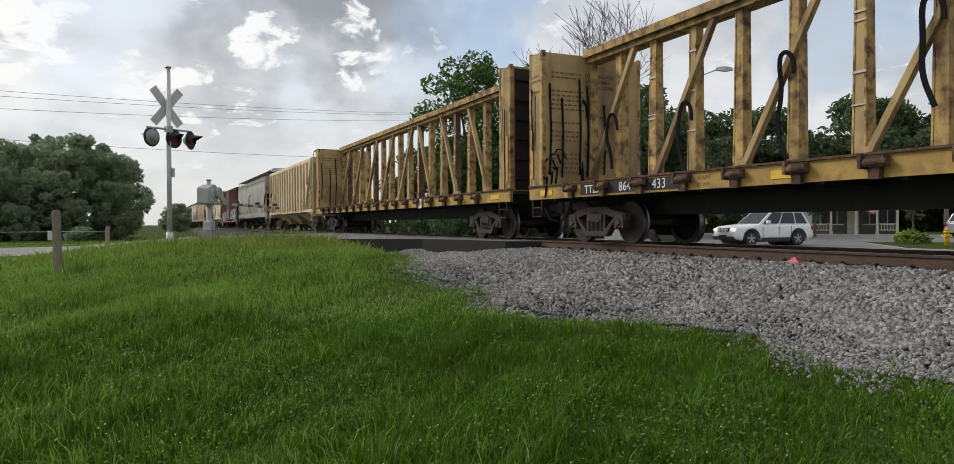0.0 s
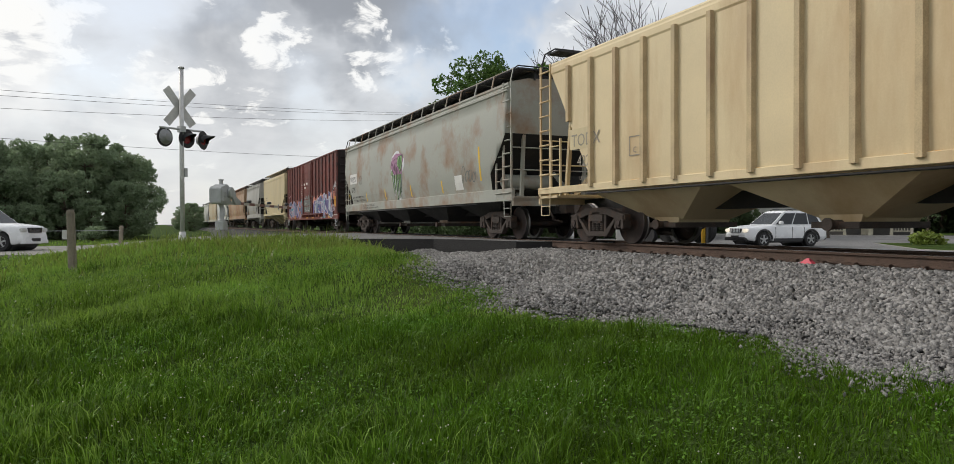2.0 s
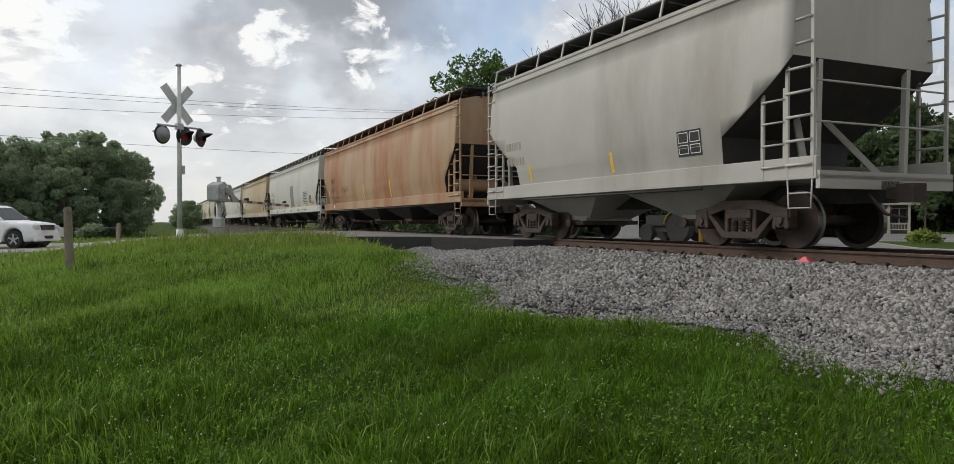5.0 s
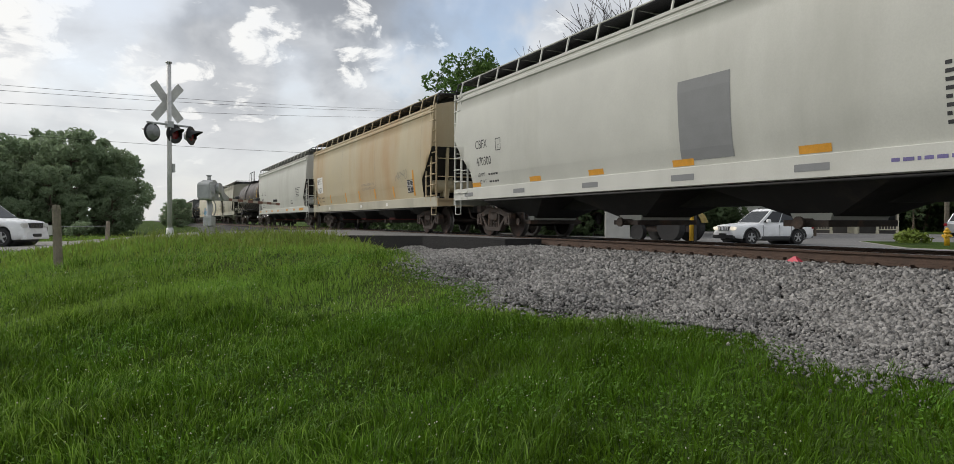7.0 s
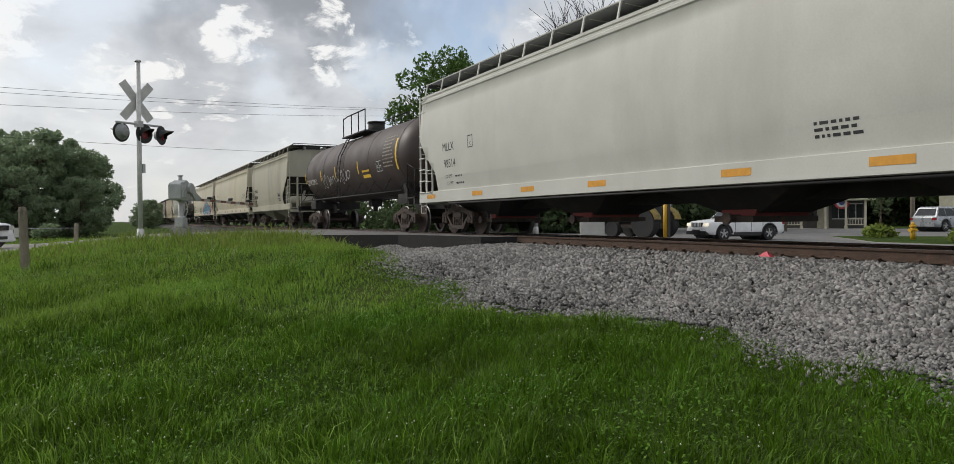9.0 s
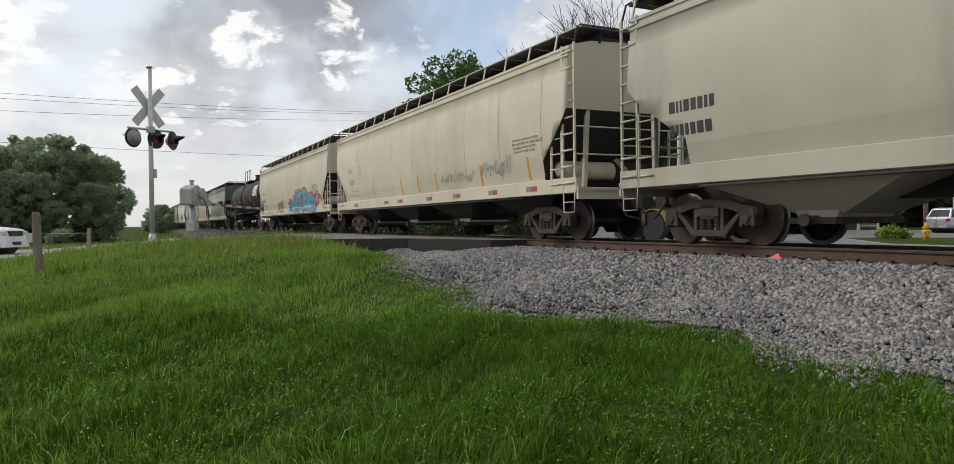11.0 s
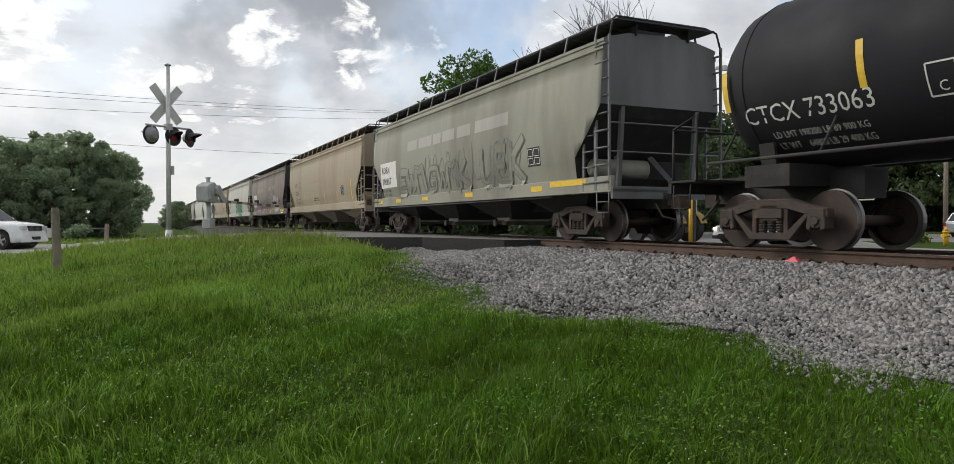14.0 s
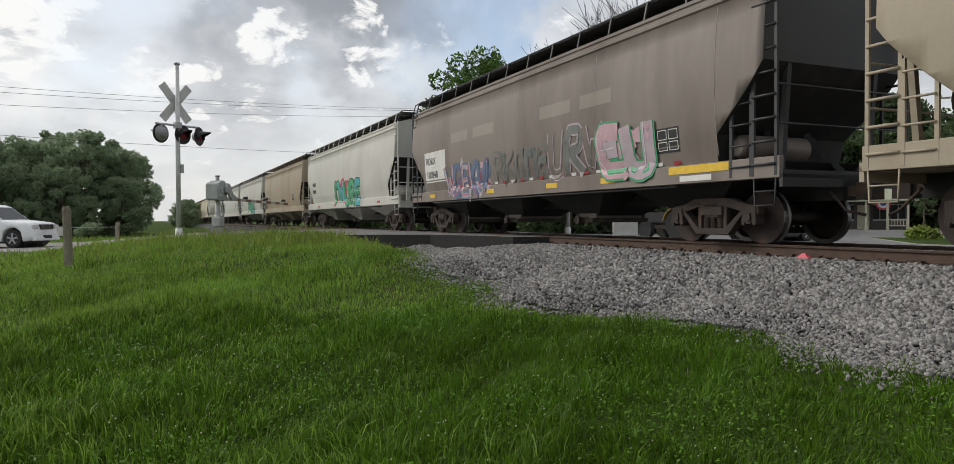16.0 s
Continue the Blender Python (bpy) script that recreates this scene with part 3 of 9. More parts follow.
# lettering and paint laid on a side whose surface is y = -surf(x, z)
def letters(car, surf, text, x, z, size, mat, name="lettering", off=0.004, wide=1.0):
    cu = bpy.data.curves.new(name, "FONT")
    cu.body, cu.size, cu.resolution_u = text, size, 2
    tmp = new(name, cu)
    bpy.context.view_layer.update()
    me = bpy.data.meshes.new_from_object(tmp.evaluated_get(bpy.context.evaluated_depsgraph_get()))
    bpy.data.objects.remove(tmp)
    for v in me.vertices:
        px, pz = x + v.co.x * wide, z + v.co.y
        v.co = (px, -surf(px, pz) - off, pz)
    me.name = name
    me.materials.append(mat)
    ob = new(name, me)
    ob.parent = car
    return ob


def swatch(car, surf, x0, x1, z0, z1, mat, name="reflector", off=0.005, lean=0.0, thick=0.002, label=""):
    bm = bmesh.new()
    nx, nz = max(1, int(abs(x1 - x0) / 0.25)), max(1, int((z1 - z0) / 0.18))
    grid = [[bm.verts.new((x0 + (x1 - x0) * i / nx + lean * j / nz, -surf(x0 + (x1 - x0) * i / nx, z0 + (z1 - z0) * j / nz) - off, z0 + (z1 - z0) * j / nz)) for j in range(nz + 1)] for i in range(nx + 1)]
    for i in range(nx):
        for j in range(nz):
            bm.faces.new((grid[i][j], grid[i + 1][j], grid[i + 1][j + 1], grid[i][j + 1]))
    return part(name, bm, mat, car, label)


def small_print(car, surf, x, z, w, lines, mat, pitch=0.09, rng=random, tall=0.048):
    """Lines of writing too small to read, as plain bars."""
    bm = bmesh.new()
    for k in range(lines):
        px, zz = x, z - k * pitch
        end = x + w * rng.uniform(0.7, 1.0)
        while px < end:
            l = rng.uniform(0.04, 0.15)
            q = [(px, zz), (px + l, zz), (px + l, zz + min(pitch * 0.5, tall)), (px, zz + min(pitch * 0.5, tall))]
            bm.faces.new([bm.verts.new((a, -surf(a, b) - 0.004, b)) for a, b in q])
            px += l + 0.04
    part("small_print", bm, mat, car)


def stroke(bm, surf, pts, w, off, mi=0, taper=1.0):
    """A painted stroke of width w along pts (x, z)."""
    P = []
    for (xa, za), (xb, zb) in zip(pts, pts[1:]):
        n = max(1, int(math.hypot(xb - xa, zb - za) / 0.09))
        P += [(xa + (xb - xa) * k / n, za + (zb - za) * k / n) for k in range(n)]
    P.append(pts[-1])
    rows = []
    for k, (x, z) in enumerate(P):
        a, b = P[max(0, k - 1)], P[min(len(P) - 1, k + 1)]
        d = math.hypot(b[0] - a[0], b[1] - a[1]) or 1
        nx, nz = -(b[1] - a[1]) / d, (b[0] - a[0]) / d
        ww = w * (1 + (taper - 1) * k / max(1, len(P) - 1))
        m = max(1, int(ww / 0.09))
        rows.append([(x + nx * ww * (j / m - 0.5), z + nz * ww * (j / m - 0.5)) for j in range(m + 1)])
    m = min(len(r) for r in rows)
    vs = [[bm.verts.new((a, -surf(a, b) - off, b)) for a, b in (r if len(r) == m else [r[int(j * (len(r) - 1) / (m - 1))] if m > 1 else r[0] for j in range(m)])] for r in rows]
    for a, b in zip(vs, vs[1:]):
        for j in range(m - 1):
            bm.faces.new((a[j], a[j + 1], b[j + 1], b[j])).material_index = mi


def cloud_blob(bm, surf, cx, cz, rx, rz, off, rng, mi=0):
    c = bm.verts.new((cx, -surf(cx, cz) - off, cz))
    ph = [rng.uniform(0, 6.28) for _ in range(3)]
    prev, n = None, 18
    for ring in (0.35, 0.7, 1.0):
        cur = []
        for k in range(n):
            a = k * math.tau / n
            q = ring * (1 + 0.12 * math.sin(3 * a + ph[0]) + 0.08 * math.sin(5 * a + ph[1]))
            x, z = cx + rx * q * math.cos(a), cz + rz * q * math.sin(a)
            cur.append(bm.verts.new((x, -surf(x, z) - off, z)))
        for k in range(n):
            j = (k + 1) % n
            f = bm.faces.new((c, cur[k], cur[j]) if prev is None else (prev[k], cur[k], cur[j], prev[j]))
            f.material_index = mi
        prev = cur


GLYPHS = [
    [[(0.0, -0.05), (0.05, 1.0), (0.45, 0.85), (0.80, 1.02), (0.86, 0.0)]],
    [[(0.0, 1.02), (0.10, 0.08), (0.45, -0.02), (0.78, 0.08), (0.84, 1.05)]],
    [[(0.06, -0.05), (0.04, 1.02)], [(0.90, 1.05), (0.12, 0.50), (0.95, -0.05)]],
    [[(0.88, 0.92), (0.12, 0.98), (0.04, 0.04), (0.90, 0.05)], [(0.08, 0.52), (0.72, 0.55)]],
    [[(-0.05, 1.02), (0.18, 0.02), (0.44, 0.78), (0.70, 0.02), (1.0, 1.06)]],
    [[(0.04, -0.05), (0.04, 0.98), (0.75, 0.95), (0.72, 0.52), (0.12, 0.48), (0.92, -0.06)]],
    [[(0.85, 0.95), (0.20, 0.98), (-0.02, 0.50), (0.22, 0.0), (0.80, 0.06), (0.84, 0.50), (0.45, 0.48)]],
]


def rounded(pts):
    """Cuts the corners of a line once."""
    out = [pts[0]]
    for (xa, za), (xb, zb) in zip(pts, pts[1:]):
        out += [(xa * 0.8 + xb * 0.2, za * 0.8 + zb * 0.2), (xa * 0.2 + xb * 0.8, za * 0.2 + zb * 0.8)]
    return out + [pts[-1]]


def graffiti(car, surf, x0, x1, z0, z1, n, fill, edge, shine, back=None, seed=1, weight=0.3, lean=0.0, top=None):
    """Sprayed lettering nobody can read: thick outlined letter shapes over a cloud of colour, as tall as top(x)."""
    rng = random.Random(seed)
    w, h = (x1 - x0) / n, z1 - z0
    sets = []
    while len(sets) < n:
        pick = rng.choice(GLYPHS)
        if pick not in sets[-2:]:
            sets.append(pick)
    jig = [(rng.uniform(-0.05, 0.05) * w, rng.uniform(-0.05, 0.05) * h, rng.uniform(-0.25, 0.25)) for _ in range(n)]
    tall = top or (lambda x: z1)

    def placed(i, pts):
        dx, dz, sl = jig[i]
        out = []
        for a, b in rounded(pts):
            x = x0 + i * w + dx + (0.02 + a * 1.0 + (b - 0.5) * (sl + lean)) * w
            out.append((x, z0 + dz + b * (tall(x) - z0)))
        return out

    if back:
        bm = bmesh.new()
        for i in range(n * 4):
            x = x0 + (x1 - x0) * rng.random()
            cloud_blob(bm, surf, x, z0 + (tall(x) - z0) * rng.uniform(0.1, 1.02), w * rng.uniform(0.2, 0.55), h * rng.uniform(0.10, 0.30), 0.0045 + 0.00015 * i, rng, i % len(back))
        part("paint_cloud", bm, back, car, "sprayed colour cloud")
    for name, mats, grow, off in (("paint_outline", [edge], 0.09, 0.012), ("paint_fill", fill, 0.0, 0.018)):
        bm = bmesh.new()
        for i in range(n):
            for k, pts in enumerate(sets[i]):
                stroke(bm, surf, placed(i, pts), weight + grow, off + 0.0012 * k + 0.0003 * i, (i + k) % len(mats))
        part(name, bm, mats, car, "sprayed letter shapes")
    bm = bmesh.new()
    for i in range(n):
        for pts in sets[i]:
            q = placed(i, pts)
            stroke(bm, surf, [(a - weight * 0.30, b + 0.02) for a, b in q[len(q) // 3:]], 0.022, 0.026)
            for _ in range(2):
                a, b = rng.choice(q)
                cloud_blob(bm, surf, a, b - 0.1, weight * rng.uniform(0.15, 0.32), weight * rng.uniform(0.15, 0.4), 0.0245, rng, 1)
    part("paint_highlight", bm, [shine, fill[-1]], car, "thin sprayed highlight lines")


def scribble(car, surf, x0, x1, z0, z1, n, mat, seed=1, w=0.035):
    """A thin sprayed tag in loops."""
    rng = random.Random(seed)
    bm = bmesh.new()
    for i in range(n):
        cx = x0 + (x1 - x0) * (i + 0.5) / n
        hw, hz, cz = (x1 - x0) / n * rng.uniform(0.4, 0.75), (z1 - z0) * rng.uniform(0.25, 0.5), (z0 + z1) / 2 + rng.uniform(-0.1, 0.1)
        a0, turn = rng.uniform(0, 6), rng.uniform(3.0, 6.5)
        pts = [(cx + hw * math.cos(a0 + turn * k / 12) * (1 - 0.03 * k), cz + hz * math.sin(a0 + turn * k / 12 * 1.2)) for k in range(13)]
        stroke(bm, surf, pts, w, 0.006 + 0.0004 * i)
    part("scribbled_tag", bm, mat, car, "thin sprayed scribble")


SIDE_CURVED = [(1.46, 1.40), (1.53, 1.75), (1.575, 2.2), (1.595, 2.7), (1.58, 3.2), (1.545, 3.7), (1.50, 4.02), (1.53, 4.05), (1.53, 4.11), (1.485, 4.14), (1.485, 4.19), (1.51, 4.21), (1.51, 4.27), (1.42, 4.30)]
SIDE_FLAT = [(1.50, 1.32), (1.515, 1.7), (1.52, 2.2), (1.52, 2.7), (1.52, 3.2), (1.52, 3.7), (1.52, 4.0), (1.54, 4.04), (1.54, 4.12), (1.54, 4.16), (1.53, 4.20), (1.53, 4.24), (1.50, 4.28), (1.42, 4.30)]


def profile_y(profile, z):
    for (ya, za), (yb, zb) in zip(profile, profile[1:]):
        if za <= z <= zb:
            return ya + (yb - ya) * (z - za) / max(1e-6, zb - za)
    return profile[0][0] + 0.045 if z < profile[0][1] else profile[-1][0]


M_RIBTAN = material("rust_streaked_rib_paint", (0.50, 0.385, 0.225), 0.7, vary=0.2, scale=2, grain=40, grime=(0.25, 0.14, 0.075), grime_amt=0.35, grime_scale=2.0, streak=True, bump=0.03)


def hopper_car(label, L, paint, sill=None, style="curved", bays=4, bay_paint=None, seams=0, end_paint=None, slope=None, cut=(1.35, 0.30), roof_band=True, walkway=None, outlet=None, tank=True, low=0.0, group="freight train"):
    """A covered hopper car: full body with sloping ends, sills, bays, ladders, roof walkways, trucks."""
    car = thing("hopper_car", label, "hopper car", group)
    # The black default on bays and slope sheets holds dark paint plus shade.
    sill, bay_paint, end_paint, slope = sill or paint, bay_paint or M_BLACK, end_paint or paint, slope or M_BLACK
    prof = [(y, z - low * max(0.0, min(1.0, (2.2 - z) / 0.8))) for y, z in (SIDE_CURVED if style == "curved" else SIDE_FLAT)]
    base = prof[0][1]
    xe, xs = L / 2 - cut[1], L / 2 - cut[0]
    roof = [(0.9, 4.42), (0.0, 4.46)]

    def ring(x, zb):
        pts = []
        for k, (y, z) in enumerate(prof):
            if z >= zb - 1e-6:
                pts.append((y, z))
            else:
                pts.append((profile_y(prof, zb), zb))
        half = pts + roof
        return [(x, -y, z) for y, z in half] + [(x, y, z) for y, z in half[-2::-1]]

    top_cut, low_cut = {"curved": (2.9, 1.85), "ribbed": (4.02, 1.50), "flat": (2.7, 1.36)}[style]
    xsec = [(-xe, top_cut)]
    for k in range(1, 7):
        f = k / 6
        q = f ** 0.85 if style == "curved" else f
        xsec.append((-xe + (xe - xs) * f, top_cut + (low_cut - top_cut) * q))
    xsec.append((-xs + 0.04, base))
    xsec = xsec + [(-x, z) for x, z in xsec[::-1]]
    bm = bmesh.new()
    n = 2 * (len(prof) + len(roof)) - 1
    rings = [[bm.verts.new(p) for p in ring(x, z)] for x, z in xsec]
    for a, b in zip(rings, rings[1:]):
        for k in range(n):
            j = (k + 1) % n
            if (a[k].co - a[j].co).length + (b[k].co - b[j].co).length < 1e-5:
                continue
            f = bm.faces.new((a[k], a[j], b[j], b[k]))
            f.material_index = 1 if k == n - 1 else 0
            f.smooth = style == "curved" and k != n - 1 and 0 < k < 6
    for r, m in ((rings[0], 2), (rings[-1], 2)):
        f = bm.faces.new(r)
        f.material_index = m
    bmesh.ops.remove_doubles(bm, verts=bm.verts[:], dist=1e-5)
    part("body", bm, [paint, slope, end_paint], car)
    surf = lambda x, z: profile_y(prof, z) if z >= base else (1.515 if style == "curved" else 1.545)
    for s in (-1, 1):
        bm = bmesh.new()
        y0, y1 = sorted((s * 1.42, s * (1.515 if style == "curved" else 1.545)))
        lo = (1.06 if style == "curved" else 1.16) - low
        box(bm, -L / 2 + 0.05, L / 2 - 0.05, y0, y1, lo, base - 0.004)
        box(bm, -L / 2 + 0.05, L / 2 - 0.05, *sorted((s * 1.30, s * 1.42)), lo, lo + 0.03)
        bmesh.ops.bevel(bm, geom=bm.edges[:], offset=0.008, segments=1, affect="EDGES")
        part("side_sill", bm, sill, car)
        bm = bmesh.new()
        pipe(bm, [(-L / 2 + 2.2, s * 1.50, lo - 0.05), (L / 2 - 2.4, s * 1.50, lo - 0.05)], 0.022)
        part("train_line_pipe", bm, M_BLACK, car)
    # seams or ribs
    if seams:
        bm = bmesh.new()
        for k in range(seams):
            x = -xs + 2 * xs * k / (seams - 1) if style != "ribbed" else -6.43 + 12.86 * k / (seams - 1)
            if style == "ribbed":
                for s in (-1, 1):
                    rb = bmesh.new()
                    plate_pts = [(x - 0.09, 1.45), (x - 0.05, 1.60), (x + 0.05, 1.60), (x + 0.09, 1.45)]
                    vs0 = [rb.verts.new((a, s * b, max(1.25, 1.50 + (abs(x) - xs) * 1.6 if abs(x) > xs else 1.25))) for a, b in plate_pts]
                    vs1 = [rb.verts.new((a, s * b, 4.06)) for a, b in plate_pts]
                    for i in range(3):
                        rb.faces.new((vs0[i], vs0[i + 1], vs1[i + 1], vs1[i]))
                    rb.faces.new(vs0)
                    rb.faces.new(vs1[::-1])
                    part("side_rib", rb, M_RIBTAN, car)
            else:
                stroke(bm, surf, [(x, base + 0.1), (x, 2.2), (x, 2.8), (x, 3.4), (x, 3.98)], 0.014, 0.004)
        if style == "ribbed":
            bm.free()
        else:
            part("weld_seam", bm, M_FADED, car)
    # discharge bays
    span = 2 * xs + 0.9
    bl = span / bays
    for k in range(bays):
        cx = -span / 2 + bl * (k + 0.5)
        bm = bmesh.new()
        a, b = bl / 2 - 0.02, 0.42
        loft(bm, [[(cx - a, -1.40, base), (cx + a, -1.40, base), (cx + a, 1.40, base), (cx - a, 1.40, base)],
                  [(cx - a * 0.86, -1.30, 1.12), (cx + a * 0.86, -1.30, 1.12), (cx + a * 0.86, 1.30, 1.12), (cx - a * 0.86, 1.30, 1.12)],
                  [(cx - b, -0.62, 0.52), (cx + b, -0.62, 0.52), (cx + b, 0.62, 0.52), (cx - b, 0.62, 0.52)]])
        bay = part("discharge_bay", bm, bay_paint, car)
        bm = bmesh.new()
        loft(bm, [[(cx - 0.46, -0.70, 0.72), (cx + 0.46, -0.70, 0.72), (cx + 0.46, 0.70, 0.72), (cx - 0.46, 0.70, 0.72)], [(cx - 0.34, -0.66, 0.46), (cx + 0.34, -0.66, 0.46), (cx + 0.34, 0.66, 0.46), (cx - 0.34, 0.66, 0.46)]])
        part("outlet_gate", bm, outlet or paint, bay)
        bm = bmesh.new()
        box(bm, cx - 0.42, cx + 0.42, -0.80, 0.80, 0.36, 0.46)
        tube(bm, (cx, -0.92, 0.42), (cx, 0.92, 0.42), 0.07, 0.07, 12)
        tube(bm, (cx, -0.97, 0.42), (cx, -0.92, 0.42), 0.10, 0.10, 12)
        part("outlet_pipe", bm, M_IRON, bay)
    bm = bmesh.new()
    box(bm, -L / 2, L / 2, -0.2, 0.2, 0.72, 1.05)
    part("centre_sill", bm, M_BLACK, car)
    for s in (-1, 1):
        e = s * L / 2
        bm = bmesh.new()
        box(bm, *sorted((e, e - s * 0.9)), -1.5, 1.5, 1.06, 1.12)
        box(bm, *sorted((e, e - s * 0.07)), -1.5, 1.5, 0.92, 1.18)
        for y in (-1.0, 1.0):
            bar(bm, (e - s * 0.5, y, 1.1), (e - s * (cut[1] + 0.05), y, 3.0), 0.09)
        bar(bm, (e - s * 0.75, -0.9, 1.12), (e - s * 1.5, -0.3, 2.25), 0.1)
        bar(bm, (e - s * 0.75, 0.9, 1.12), (e - s * 1.5, 0.3, 2.25), 0.1)
        part("end_platform", bm, end_paint, car)
        ladder(car, e - s * 0.12, e - s * 0.58, -1.50, 1.1, 4.30, 9, end_paint)
        ladder(car, e - s * 0.62, e - s * 1.05, -1.50, 1.1, 2.45, 4, end_paint, "grab_ladder", 0.016)
        ladder(car, e - s * 0.12, e - s * 0.58, 1.50, 1.1, 4.30, 9, end_paint)
        stirrup(car, e - s * 0.35, -1.5, 1.06, end_paint)
        bm = bmesh.new()
        for z in (1.9, 2.5):
            pipe(bm, [(e - s * 0.12, -1.45, z), (e - s * 0.12, 1.45, z)], 0.018)
        part("end_grab_iron", bm, end_paint, car)
    if tank:
        bm = bmesh.new()
        tube(bm, (L / 2 - 1.15, -1.2, 1.62), (L / 2 - 1.15, 0.2, 1.62), 0.22, 0.22, 16)
        tube(bm, (L / 2 - 1.15, -1.28, 1.62), (L / 2 - 1.15, -1.2, 1.62), 0.12, 0.22, 16)
        box(bm, L / 2 - 1.3, L / 2 - 1.0, -0.9, -0.8, 1.12, 1.45)
        part("air_reservoir", bm, paint, car)
    bm = bmesh.new()
    spin_ring = 14
    pts = [(-L / 2 + 0.0, 0.75 + 0.27 * math.cos(a * math.tau / spin_ring), 2.15 + 0.27 * math.sin(a * math.tau / spin_ring)) for a in range(spin_ring + 1)]
    pipe(bm, pts, 0.022)
    for k in range(0, spin_ring, 3):
        pipe(bm, [(-L / 2, 0.75, 2.15), pts[k]], 0.014)
    pipe(bm, [(-L / 2, 0.75, 2.15), (-L / 2 + 0.2, 0.75, 2.15), (-L / 2 + 0.2, 0.75, 1.1)], 0.03)
    part("brake_wheel", bm, M_IRON, car)
    # roof: hatch trough, walkways on short posts, end arches
    bm = bmesh.new()
    box(bm, -xe + 0.4, xe - 0.4, -0.42, 0.42, 4.40, 4.68)
    for k in range(5):
        x = -xe + 1.2 + (2 * xe - 2.4) * k / 4
        box(bm, x - 0.05, x + 0.05, -0.5, 0.5, 4.5, 4.73)
    part("hatch_cover", bm, M_GRATE if roof_band else paint, car)
    for s in (-1, 1) if style != "ribbed" else ():
        bm = bmesh.new()
        box(bm, -L / 2 + 0.25, L / 2 - 0.25, *sorted((s * 0.72, s * 1.30)), 4.63, 4.67)
        box(bm, -L / 2 + 0.25, L / 2 - 0.25, *sorted((s * 0.68, s * 0.72)), 4.38, 4.67)
        part("roof_walkway", bm, walkway or M_GRATE, car, "steel roof grating")
        bm = bmesh.new()
        k = -L / 2 + 0.35
        while k < L / 2 - 0.2:
            bar(bm, (k, s * 1.42, 4.28), (k, s * 1.33, 4.68), 0.045, 0.03)
            bar(bm, (k, s * 1.33, 4.65), (k, s * 0.72, 4.62), 0.035, 0.03)
            k += 1.2
        bar(bm, (-L / 2 + 0.25, s * 1.335, 4.665), (L / 2 - 0.25, s * 1.335, 4.665), 0.03, 0.02)
        part("walkway_bracing", bm, end_paint, car)
    for s in (-1, 1):
        bm = bmesh.new()
        box(bm, *sorted((s * (L / 2 - 0.62), s * (L / 2 - 0.1))), -1.3, 1.3, 4.62, 4.66)
        pipe(bm, [(s * (L / 2 - 0.12), -1.48, 4.3), (s * (L / 2 - 0.15), -1.40, 4.62), (s * (L / 2 - 0.3), -1.2, 4.75), (s * (L / 2 - 0.3), 1.2, 4.75), (s * (L / 2 - 0.15), 1.4, 4.62), (s * (L / 2 - 0.12), 1.48, 4.3)], 0.022)
        part("end_walkway", bm, M_GRATE, car)
    add_couplers(car, L)
    for s in (-1, 1):
        add_truck(car, s * (L / 2 - 1.95))
    return car, surf


# Car-end paint held near black: the shade between cars is in the colour.
M_ENDSHADE = material("shaded_end_paint", (0.022, 0.012, 0.011), 0.85, vary=0.3, scale=2, grain=30, grime=(0.018, 0.014, 0.013), grime_amt=0.5, grime_scale=1.5, bump=0.1)
# Red paint darkened for the posts: grime together with painted-in post shade.
M_POSTSHADE = material("grimy_shaded_post_paint", (0.105, 0.026, 0.021), 0.7, vary=0.25, scale=3, grain=40, grime=(0.028, 0.014, 0.012), grime_amt=0.6, grime_scale=3.5, bump=0.06)


